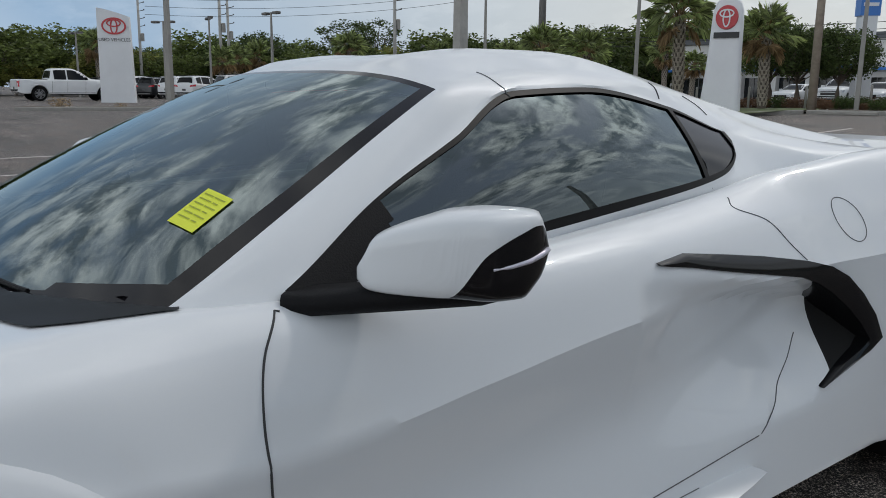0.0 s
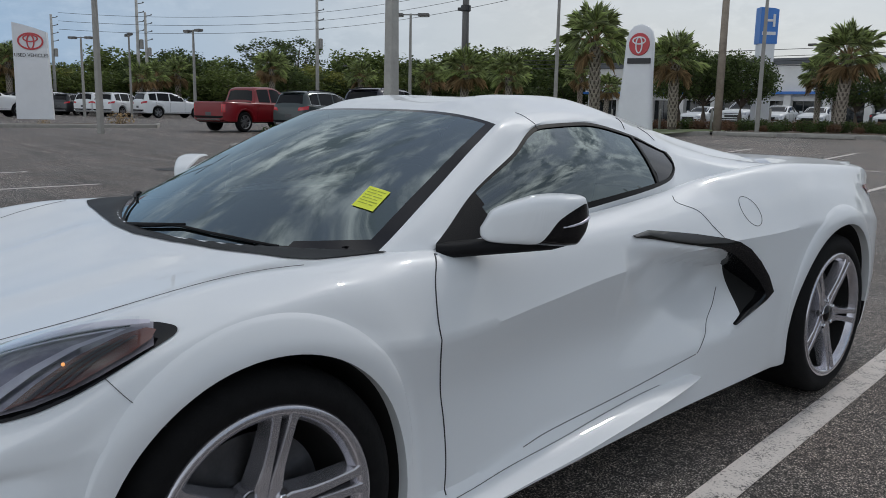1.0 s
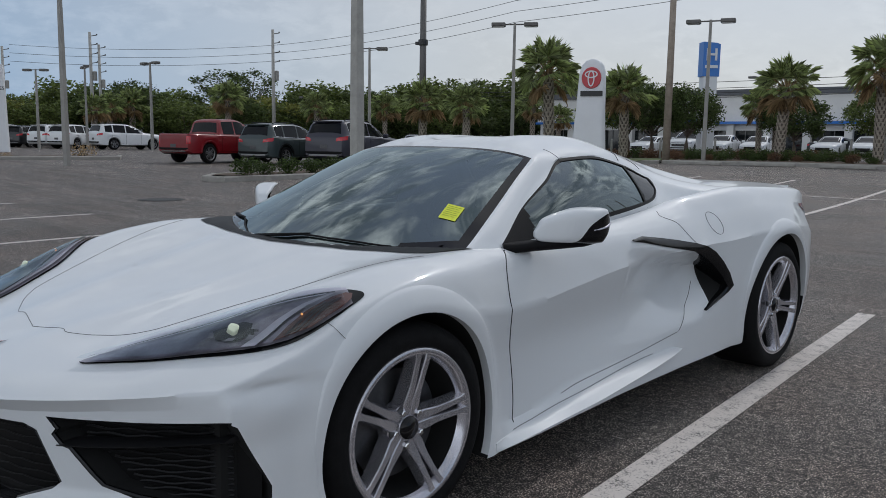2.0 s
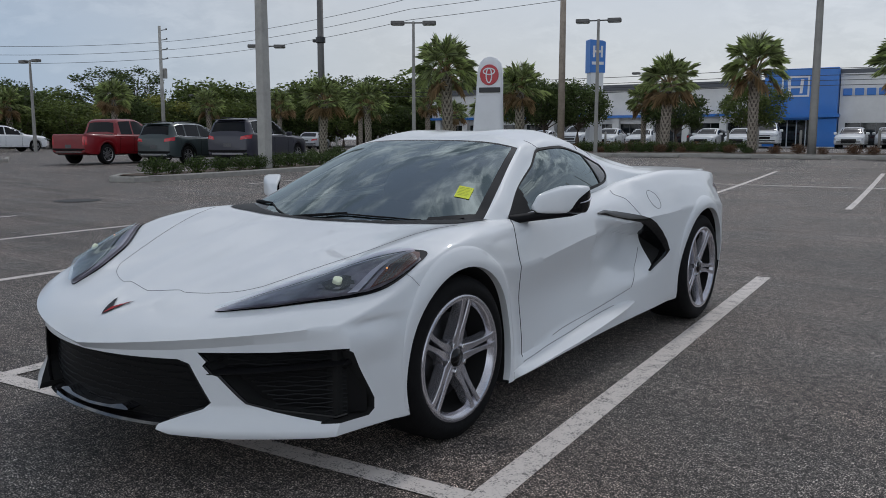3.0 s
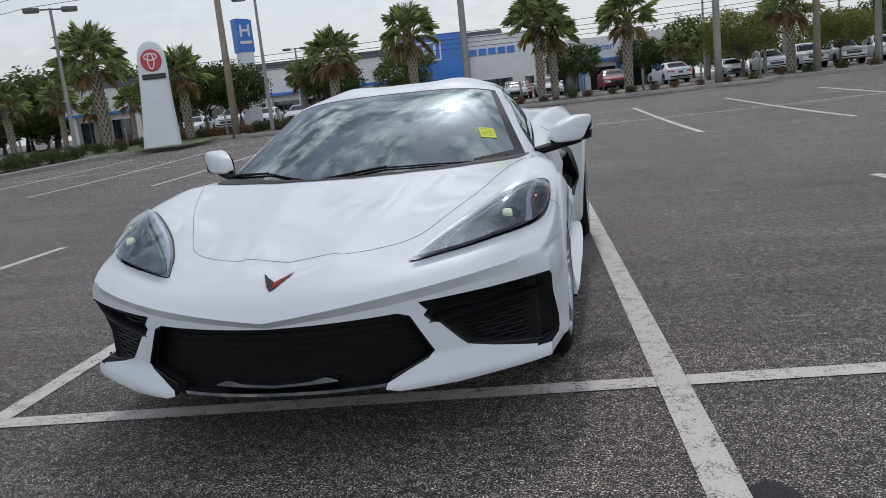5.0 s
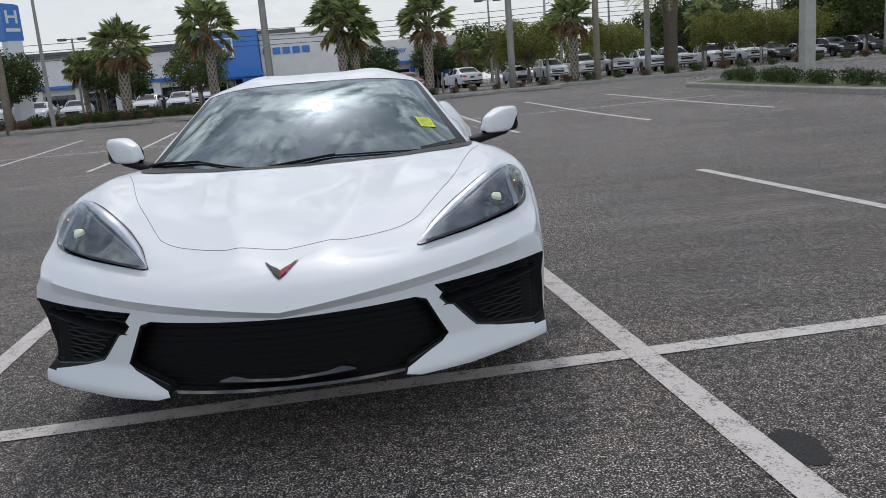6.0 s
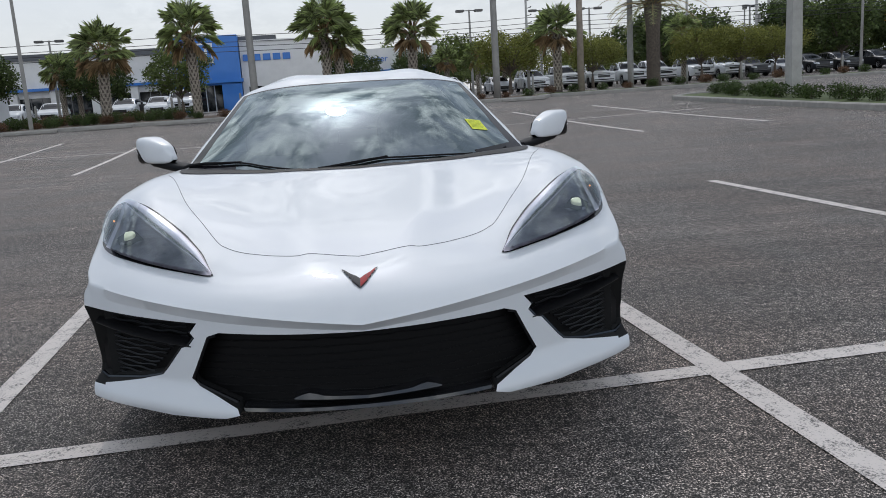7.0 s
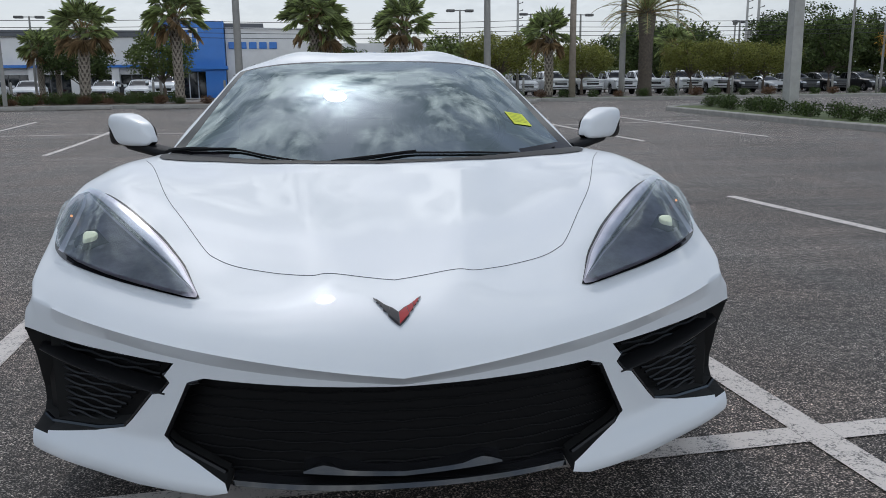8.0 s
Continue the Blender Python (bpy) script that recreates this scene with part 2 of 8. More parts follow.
def line_mat():
    """Worn white road paint: flakes let the dark stone through."""
    m = bpy.data.materials.new("road_paint")
    m.use_nodes = True
    nt = m.node_tree
    p = nt.nodes["Principled BSDF"]
    co = nt.nodes.new("ShaderNodeTexCoord")
    n1 = nt.nodes.new("ShaderNodeTexNoise")
    n1.inputs["Scale"].default_value, n1.inputs["Detail"].default_value, n1.inputs["Roughness"].default_value = 130, 5, 0.7
    nt.links.new(co.outputs["Object"], n1.inputs["Vector"])
    r = nt.nodes.new("ShaderNodeValToRGB")
    r.color_ramp.elements[0].position, r.color_ramp.elements[0].color = 0.35, (0.09, 0.085, 0.08, 1)
    r.color_ramp.elements[1].position, r.color_ramp.elements[1].color = 0.47, (0.64, 0.585, 0.545, 1)
    n2 = nt.nodes.new("ShaderNodeTexNoise")
    n2.inputs["Scale"].default_value, n2.inputs["Detail"].default_value, n2.inputs["Roughness"].default_value = 11, 5, 0.65
    nt.links.new(co.outputs["Object"], n2.inputs["Vector"])
    sh = nt.nodes.new("ShaderNodeMath")
    sh.operation = "MULTIPLY_ADD"
    sh.inputs[1].default_value, sh.inputs[2].default_value = 0.55, -0.275
    nt.links.new(n2.outputs["Fac"], sh.inputs[0])
    ad = nt.nodes.new("ShaderNodeMath")
    ad.operation = "ADD"
    nt.links.new(n1.outputs["Fac"], ad.inputs[0])
    nt.links.new(sh.outputs[0], ad.inputs[1])
    nt.links.new(ad.outputs[0], r.inputs[0])
    nt.links.new(r.outputs[0], p.inputs["Base Color"])
    p.inputs["Roughness"].default_value = 0.7
    b = nt.nodes.new("ShaderNodeBump")
    b.inputs["Strength"].default_value, b.inputs["Distance"].default_value = 0.4, 0.004
    nt.links.new(n1.outputs["Fac"], b.inputs["Height"])
    nt.links.new(b.outputs[0], p.inputs["Normal"])
    return m


ASPHALT, PAINTLINE = asphalt_mat(), line_mat()
CARWHITE = mat("white_car_paint", (0.685, 0.706, 0.726), 0.45, coat=0.65, spec=0.35, scale=900, amount=0.012)
GLOSSBLACK = mat("gloss_black_plastic", (0.005, 0.005, 0.006), 0.14, coat=0.05, spec=0.32)
MATBLACK = mat("matt_black_plastic", (0.007, 0.007, 0.008), 0.6, bump=0.15, fine=300, spec=0.15)
DULLBLACK = mat("dull_black_mesh", (0.0055, 0.0055, 0.006), 0.5, spec=0.16)
# near-black for real liners, and for shade painted into openings
CAVITY = mat("dark_liner_and_shade", (0.004, 0.004, 0.004), 0.9, bump=0.1, fine=60)
RUBBER = mat("tyre_rubber", (0.007, 0.007, 0.0075), 0.75, spec=0.15, scale=30, amount=0.25, bump=0.15, fine=120)
ALLOY = mat("silver_alloy", (0.52, 0.51, 0.55), 0.26, 0.8, scale=12, amount=0.06, coat=0.4)
DARKALLOY = mat("brake_metal", (0.10, 0.10, 0.105), 0.45, 0.8, scale=25, amount=0.2)
CHROME = mat("chrome", (0.75, 0.75, 0.76), 0.08, 1.0)
SEAM = mat("panel_gap", (0.10, 0.10, 0.105), 0.8)
DOORGAP = mat("door_gap_rubber", (0.04, 0.04, 0.042), 0.8)
WINDGLASS = glass_mat("windscreen_glass", (0.38, 0.51, 0.53), 2.65)
SIDEGLASS = glass_mat("side_glass", (0.14, 0.19, 0.18), 2.1)
LAMPGLASS = glass_mat("lamp_lens", (0.94, 0.95, 0.96), 1.45)
FRIT = mat("black_glass_border", (0.008, 0.007, 0.009), 0.12, spec=0.22)
LEATHER = mat("interior_leather", (0.035, 0.035, 0.036), 0.6, scale=8, amount=0.2, bump=0.2, fine=150)
STICKER = mat("yellow_paper", (0.72, 0.78, 0.06), 0.7, scale=30, amount=0.04)
INK = mat("sticker_ink", (0.34, 0.38, 0.05), 0.8)
LEDWHITE = mat("led_lamp", (0.62, 0.68, 0.52), 0.3, emit=0.16)
AMBER = mat("amber_lens", (0.12, 0.05, 0.042), 0.2, coat=0.6)
AMBERLIT = mat("amber_lamp", (1.0, 0.42, 0.12), 0.3, emit=0.8)
REDLENS = mat("red_lens", (0.30, 0.01, 0.012), 0.12, coat=0.7)
LAMPBODY = mat("lamp_bezel", (0.33, 0.315, 0.36), 0.28, 0.35, scale=8, amount=0.3)
LAMPGREY = mat("lamp_reflector", (0.60, 0.58, 0.66), 0.3, 0.3, scale=9, amount=0.12)
GRILLEBLACK = mat("grille_plastic", (0.009, 0.009, 0.010), 0.45, spec=0.25)
BADGERIM = mat("badge_rim", (0.06, 0.06, 0.07), 0.5, 0.3)
LAMPSMOKE = mat("smoked_plastic", (0.05, 0.035, 0.04), 0.3, 0.2)
LAMPDARK = mat("lamp_housing", (0.34, 0.32, 0.38), 0.3, 0.85, scale=10, amount=0.4)
PIANOBLACK = mat("piano_black", (0.012, 0.012, 0.014), 0.18, coat=1.0, spec=0.8)
CONCRETE = mat("concrete", (0.31, 0.295, 0.27), 0.85, scale=5, amount=0.18, bump=0.3, fine=60)
BLUE = mat("blue_panel", (0.02, 0.17, 0.55), 0.35, scale=0.7, amount=0.06, coat=0.2)


# ---------- mesh helpers ----------
def mesh_ob(name, bm, material, smooth=False, angle=None):
    me = bpy.data.meshes.new(name)
    if angle is not None:
        for f in bm.faces:
            f.smooth = True
        for e in bm.edges:
            e.smooth = len(e.link_faces) == 2 and e.calc_face_angle(0) < radians(angle)
    elif smooth:
        for f in bm.faces:
            f.smooth = True
    bm.normal_update()
    bm.to_mesh(me)
    bm.free()
    for k in material if isinstance(material, (list, tuple)) else [material]:
        me.materials.append(k)
    return new(name, me)


def part(name, bm, material, parent, label="", smooth=False, angle=None):
    ob = mesh_ob(name, bm, material, smooth, angle)
    ob.parent = parent
    if label:
        ob["label"] = label
    return ob


def thing(name, label, category, group="", kind="", at=(0, 0, 0), turn=0):
    e = new(name)
    e.empty_display_size = 0.1
    e.matrix_basis = pose(*at, 0, 0, turn)
    return tagged(e, label, category, group, kind)


def box(bm, lo, hi, bevel=0.0, m=None):
    r = bmesh.ops.create_cube(bm, size=1)["verts"]
    lo, hi = Vector(lo), Vector(hi)
    for v in r:
        v.co = Vector([(lo[i] + hi[i]) / 2 + v.co[i] * (hi[i] - lo[i]) for i in range(3)])
        if m:
            v.co = m @ v.co
    if bevel:
        es = list({e for v in r for e in v.link_edges})
        bmesh.ops.bevel(bm, geom=es, offset=bevel, segments=2, affect="EDGES", profile=0.5)
    return bm


def prism(bm, pts, axis, lo, hi):
    """A polygon of two coordinates drawn out along the axis (0, 1, 2) from lo to hi."""
    def at3(p, h):
        q = list(p)
        q.insert(axis, h)
        return Vector(q)
    a = [bm.verts.new(at3(p, lo)) for p in pts]
    b = [bm.verts.new(at3(p, hi)) for p in pts]
    n = len(pts)
    bm.faces.new(a[::-1])
    bm.faces.new(b)
    for i in range(n):
        bm.faces.new((a[i], a[(i + 1) % n], b[(i + 1) % n], b[i]))
    bmesh.ops.recalc_face_normals(bm, faces=bm.faces)
    return bm


def lathe(bm, prof, n=32, axis=0, centre=(0, 0, 0), closed=True):
    """prof: (along the axis, radius) points turned round the axis."""
    rings = []
    for k in range(n):
        a = 2 * math.pi * k / n
        ring = []
        for h, r in prof:
            q = [r * math.cos(a), r * math.sin(a)]
            q.insert(axis, h)
            ring.append(bm.verts.new(Vector(q) + Vector(centre)))
        rings.append(ring)
    for k in range(n):
        a, b = rings[k], rings[(k + 1) % n]
        for i in range(len(prof) - 1):
            bm.faces.new((a[i], a[i + 1], b[i + 1], b[i]))
    if closed:
        bm.faces.new([r[0] for r in rings])
        bm.faces.new([r[-1] for r in rings][::-1])
    bmesh.ops.recalc_face_normals(bm, faces=bm.faces)
    return bm


def tube(bm, pts, radii, n=8, flat=1.0):
    """A tube along points; radii: one or one per point."""
    pts = [Vector(p) for p in pts]
    if not isinstance(radii, (list, tuple)):
        radii = [radii] * len(pts)
    rings = []
    for i, p in enumerate(pts):
        d = (pts[min(i + 1, len(pts) - 1)] - pts[max(i - 1, 0)]).normalized()
        side = d.cross(Vector((0, 0, 1)))
        side = side.normalized() if side.length > 1e-3 else Vector((1, 0, 0))
        up = side.cross(d).normalized()
        rings.append([bm.verts.new(p + radii[i] * (math.cos(2 * math.pi * k / n) * side + flat * math.sin(2 * math.pi * k / n) * up)) for k in range(n)])
    for a, b in zip(rings, rings[1:]):
        for k in range(n):
            bm.faces.new((a[k], a[(k + 1) % n], b[(k + 1) % n], b[k]))
    bm.faces.new(rings[0][::-1])
    bm.faces.new(rings[-1])
    return bm


def ground_z(x, y):
    """The lot lies level round the car and rises gently towards its edges, less so to the west."""
    r = math.hypot(x - 0.5, y + 0.5)
    west = min(max(((0.5 - x) / max(r, 1.0) - 0.3) / 0.5, 0), 1)
    t = min(max((r - 11) / 24, 0), 1)
    u = min(max((r - 35) / 40, 0), 1)
    return (0.50 * t * t * (3 - 2 * t) + 0.15 * u) * (1 - 0.5 * west * west * (3 - 2 * west))


# the lot's own grid: u along the stall front line, v along the stalls
LOT = Vector((1.295, -0.42))
LU, LV = Vector((0.9952, 0.098)), Vector((-0.098, 0.9952))
LOT_TURN = math.degrees(math.atan2(LU.y, LU.x))


def lot(u, v):
    p = LOT + u * LU + v * LV
    return p.x, p.y

# ---------- ground ----------
def build_ground():
    bm = bmesh.new()
    rings = [0, 2, 4, 6, 8, 10, 12, 14, 16, 18, 20, 23, 26, 30, 35, 42, 50, 60, 75, 100, 150, 260, 500, 1200, 3000]
    n = 96
    last = [bm.verts.new((0.5, -0.5, 0))] * n
    for r in rings[1:]:
        ring = []
        for k in range(n):
            a = 2 * math.pi * k / n
            x, y = 0.5 + r * math.cos(a), -0.5 + r * math.sin(a)
            ring.append(bm.verts.new((x, y, ground_z(x, y))))
        for k in range(n):
            q = (last[k], ring[k], ring[(k + 1) % n], last[(k + 1) % n])
            bm.faces.new(q[:3] if q[0] is q[3] else q)
        last = ring
    bmesh.ops.recalc_face_normals(bm, faces=bm.faces)
    ob = mesh_ob("ground", bm, ASPHALT, smooth=True)
    tagged(ob, "grey weathered asphalt of a wide parking lot", "asphalt", kind="structure")
    if ob.data.polygons[0].normal.z < 0:
        ob.data.flip_normals()


build_ground()


def stripe(name, u0, v0, u1, v1, width, label):
    """A painted line between two places of the lot's grid."""
    bm = bmesh.new()
    a, b = Vector(lot(u0, v0)), Vector(lot(u1, v1))
    d = (b - a).normalized()
    s = Vector((-d.y, d.x)) * width / 2
    n = max(2, int((b - a).length / 1.0))
    rows = []
    for i in range(n + 1):
        p = a.lerp(b, i / n)
        rows.append([bm.verts.new((q.x, q.y, ground_z(q.x, q.y) + 0.004)) for q in (p - s, p + s)])
    for r, t in zip(rows, rows[1:]):
        bm.faces.new((r[0], t[0], t[1], r[1]))
    bmesh.ops.recalc_face_normals(bm, faces=bm.faces)
    ob = mesh_ob(name, bm, PAINTLINE)
    tagged(ob, label, "road marking", "painted stall lines", "structure")
    if ob.data.polygons[0].normal.z < 0:
        ob.data.flip_normals()


STALL = 2.74
for a, b in ((-14.0, -0.059), (0.059, 14.0)):
    stripe("stall_front_line", a, 0, b, 0, 0.105, "worn white painted line along the stall fronts")
for k in range(-5, 5):
    stripe("stall_line", k * STALL, 0.054 if k else -5.1, k * STALL, 5.1, 0.115 if k == 0 else 0.105, "worn white painted line between two stalls")
    if k:
        stripe("stall_line", k * STALL, -5.1, k * STALL, -0.056, 0.105, "worn white painted line between two stalls")
for k in range(-7, 4):
    stripe("stall_line", k * STALL, 12.9, k * STALL, 17.95, 0.105, "worn white painted line between two stalls")
    stripe("stall_line", k * STALL, 18.05, k * STALL, 23.0, 0.105, "worn white painted line between two stalls")
stripe("stall_row_line", -20.0, 18.0, 9.5, 18.0, 0.08, "faint worn white line between two rows of stalls")


def build_patch():
    bm = bmesh.new()
    vs = []
    n = 110
    for k in range(n):
        a = 2 * math.pi * k / n
        r = 1 + 0.18 * noise.noise((math.cos(a) * 1.5, math.sin(a) * 1.5, 3)) + 0.16 * noise.noise((math.cos(a) * 6, math.sin(a) * 6, 8)) + 0.20 * noise.noise((math.cos(a) * 19, math.sin(a) * 19, 5))
        vs.append(bm.verts.new((1.49 + 0.075 * r * math.cos(a), -1.32 + 0.115 * r * math.sin(a), 0.0025)))
    bm.faces.new(vs)
    tagged(mesh_ob("tar_patch", bm, mat("tar", (0.020, 0.018, 0.019), 0.75, scale=140, amount=0.95, bump=1.0, fine=170)), "small crumbly dark tar patch on the asphalt", "asphalt patch", kind="structure")


def build_cover():
    x, y = lot(-12.8, 7.45)
    bm = bmesh.new()
    lathe(bm, [(.0, .44), (.006, .42), (.006, .36), (.001, .355), (.001, .345), (.006, .34), (.006, .01)], 32, 2, (0, 0, 0), closed=False)
    ob = mesh_ob("manhole_cover", bm, mat("cast_iron", (0.035, 0.033, 0.032), 0.6, 0.5, scale=40, amount=0.4, bump=0.6, fine=60))
    ob.matrix_basis = pose(x, y, ground_z(x, y) + .004)
    tagged(ob, "round dark cast-iron manhole cover set in the asphalt", "manhole cover")


build_patch()
build_cover()

# ---------- the white sports car ----------
def hermite(ts, vs, t):
    """Monotone cubic through (ts, vs), held level at the ends."""
    if t <= ts[0]:
        return vs[0]
    if t >= ts[-1]:
        return vs[-1]
    n = len(ts)
    k = max(i for i in range(n - 1) if ts[i] <= t)
    d = [(vs[i + 1] - vs[i]) / (ts[i + 1] - ts[i]) for i in range(n - 1)]

    def slope(i):
        if i == 0:
            return d[0]
        if i == n - 1:
            return d[-1]
        return 0.0 if d[i - 1] * d[i] <= 0 else 2 * d[i - 1] * d[i] / (d[i - 1] + d[i])

    h = ts[k + 1] - ts[k]
    u = (t - ts[k]) / h
    a, b = slope(k) * h, slope(k + 1) * h
    return (2 * u**3 - 3 * u**2 + 1) * vs[k] + (u**3 - 2 * u**2 + u) * a + (-2 * u**3 + 3 * u**2) * vs[k + 1] + (u**3 - u**2) * b


def bow(x):
    return 0.42 * (abs(x) / 0.88) ** 2.2


def sweep(s):
    """How far the cross sections are swept back at their sides."""
    if s <= 0.1:
        return 1.0
    if s >= 1.5:
        return 0.0
    return 0.5 + 0.5 * math.cos(math.pi * (s - 0.1) / 1.4)


def to_s(y, x):
    lo, hi = -2.0, 5.0
    for _ in range(40):
        m = (lo + hi) / 2
        if m + sweep(m) * bow(x) < y:
            lo = m
        else:
            hi = m
    return lo


class Line:
    """A lengthwise guide line of the body, given as (y, x, z)."""

    def __init__(self, *rows):
        self.s = [to_s(y, x) for y, x, z in rows]
        self.x, self.z = [r[1] for r in rows], [r[2] for r in rows]

    def at(self, s):
        return hermite(self.s, self.x, s), hermite(self.s, self.z, s)


BODY = [
    Line((-1.05, 0, .470), (-.985, 0, .53), (-.90, 0, .572), (-.77, 0, .607), (-.5, 0, .668), (-.2, 0, .732), (.09, 0, .802), (.15, 0, .815), (.18, 0, .79), (1.5, 0, .79), (2.1, 0, .85), (2.5, 0, .95), (3.0, 0, .98), (3.4, 0, .975), (3.6, 0, .94)),
    Line((-.995, .35, .512), (-.945, .35, .548), (-.85, .35, .582), (-.7, .35, .619), (-.45, .35, .682), (-.1, .35, .754), (.15, .35, .808), (.205, .35, .820), (.24, .35, .79), (1.5, .35, .79), (2.1, .35, .85), (2.5, .35, .95), (3, .35, .98), (3.4, .35, .975), (3.6, .35, .94)),
    Line((-.87, .60, .538), (-.81, .60, .572), (-.7, .60, .612), (-.5, .60, .680), (-.2, .60, .752), (.1, .60, .804), (.32, .60, .828), (.36, .60, .80), (.8, .60, .80), (1.5, .60, .81), (2.1, .55, .90), (2.5, .55, .955), (3, .55, .975), (3.4, .55, .97), (3.58, .55, .935)),
    Line((-.745, .76, .556), (-.69, .765, .59), (-.55, .775, .648), (-.35, .785, .732), (-.1, .80, .80), (.15, .795, .828), (.4, .768, .830), (.57, .768, .824), (1.0, .742, .840), (1.4, .702, .868), (1.75, .668, .896), (1.95, .66, .925), (2.1, .69, .948), (2.5, .76, .985), (2.9, .78, .972), (3.3, .77, .945), (3.55, .72, .90)),
    Line((-.63, .868, .572), (-.57, .885, .592), (-.4, .903, .645), (-.2, .905, .735), (0, .897, .782), (.2, .88, .792), (.45, .835, .785), (.8, .815, .80), (1.36, .80, .82), (1.75, .77, .845), (1.95, .765, .86), (2.2, .81, .88), (2.5, .86, .90), (2.8, .87, .89), (3.2, .83, .86), (3.5, .74, .82)),
    Line((-.605, .890, .535), (-.4, .92, .575), (-.2, .932, .64), (0, .93, .695), (.3, .91, .65), (.53, .88, .625), (.9, .865, .656), (1.4, .85, .701), (1.75, .845, .714), (1.95, .855, .725), (2.2, .90, .74), (2.5, .935, .765), (2.75, .945, .77), (3.1, .915, .74), (3.4, .84, .68), (3.52, .79, .62)),
    Line((-.60, .888, .35), (-.4, .925, .40), (0, .94, .50), (.3, .905, .48), (.53, .855, .455), (.9, .822, .46), (1.4, .812, .49), (1.75, .812, .51), (1.95, .83, .53), (2.2, .90, .55), (2.5, .94, .60), (2.75, .95, .60), (3.1, .92, .58), (3.5, .81, .5)),
    Line((-.60, .888, .27), (-.4, .92, .30), (0, .935, .30), (.35, .905, .26), (.55, .868, .225), (.93, .85, .285), (1.3, .85, .318), (1.7, .855, .357), (2.0, .87, .38), (2.3, .905, .38), (2.75, .94, .40), (3.1, .915, .42), (3.5, .81, .40)),
    Line((-.60, .885, .205), (-.4, .915, .20), (0, .925, .17), (.38, .918, .15), (.9, .905, .165), (1.3, .89, .175), (1.85, .875, .18), (2.3, .88, .19), (2.75, .91, .2), (3.1, .89, .22), (3.5, .79, .25)),
    Line((-.93, .5, .195), (-.7, .5, .205), (-.2, .5, .16), (2.8, .5, .14), (3.5, .5, .2)),
    Line((-1.05, 0, .20), (-.8, 0, .21), (-.2, 0, .16), (2.8, 0, .14), (3.5, 0, .2)),
]
SEG, CSEG = 10, 8


def section(lines, s, seg=SEG, folds=()):
    """Half a cross section: smooth through the guide lines, folded at some of them."""
    if folds:
        k = folds[0]
        return section(lines[:k + 1], s, seg)[:-1] + section(lines[k:], s, seg, [f - k for f in folds[1:]])
    p = [ln.at(s) for ln in lines]
    ts = [0.0]
    for a, b in zip(p, p[1:]):
        ts.append(ts[-1] + max(math.hypot(b[0] - a[0], b[1] - a[1]), 1e-4))
    out = []
    for i in range(len(p) - 1):
        for k in range(seg):
            f = k / seg
            if seg == CSEG and i == 3:
                f = (0, .05, .18, .34, .5, .66, .82, .93)[k]
            t = ts[i] + (ts[i + 1] - ts[i]) * f
            out.append((hermite(ts, [q[0] for q in p], t), hermite(ts, [q[1] for q in p], t)))
    out.append(p[-1])
    return out


def arch(y, z, cy, cz, r):
    d = math.hypot(y - cy, z - cz)
    t = min(max((r + 0.075 - d) / 0.05, 0), 1)
    return 0.010 * t * t * (3 - 2 * t)


def scoop(y, z):
    """Depth of the hollow that leads into the side intake."""
    top = 0.795 + (y - 1.36) * (0.715 - 0.795) / 0.59 - 0.02
    low = 0.36 + max(0, (y - 1.9)) * 0.30
    t = min(max((y - 1.20) / 0.78, 0), 1)
    a = min(max((top - z) / 0.075, 0), 1)
    b = min(max((z - low) / 0.22, 0), 1)
    e = min(max((hermite([.41, .442, .485, .515, .58, .64, .69, .722], [1.985, 2.08, 2.16, 2.19, 2.155, 2.105, 2.045, 1.975], z) - 0.012 - y) / 0.03, 0), 1)
    sm = lambda q: q * q * (3 - 2 * q)
    return 0.115 * sm(t) * sm(a) * sm(b) * sm(e)


def body_point(x, s, z):
    y = s + sweep(s) * bow(x)
    if x < 0.5 and z > 0.5 and -0.95 < y < 0.2:
        # a low crease on either side of the bonnet's middle
        d = abs(x - (0.165 + 0.17 * (y + 0.73)))
        z += 0.0075 * max(0.0, 1 - d / 0.11) * min(max((y + 0.9) / 0.12, 0), 1) * min(max((0.15 - y) / 0.1, 0), 1)
    if x > 0.7 and -0.8 < y < -0.3:
        # the nose's lip runs on round the corner and dies out before the wheel
        a = min(max((-0.34 - y) / 0.16, 0), 1) * min(max((y + 0.70) / 0.10, 0), 1)
        x += a * hermite([.42, .50, .545, .566, .580], [0, .013, .002, -.009, 0], z)
    if x > 0.6:
        x += arch(y, z, 0.0, 0.327, 0.366) + arch(y, z, 2.722, 0.345, 0.395)
    return Vector((x, y, z))


def lathe_cut(y, z, r, x0, x1):
    bm = bmesh.new()
    lathe(bm, [(x0, r), (x1, r)], 56, 0, (0, y, z))
    return bm


def nose(x):
    """How far forward the upright front stands; the lip over it fades out at the corners."""
    q = min(max((abs(x) - 0.64) / 0.25, 0), 1)
    return -1.022 - 0.027 * q * q * (3 - 2 * q)


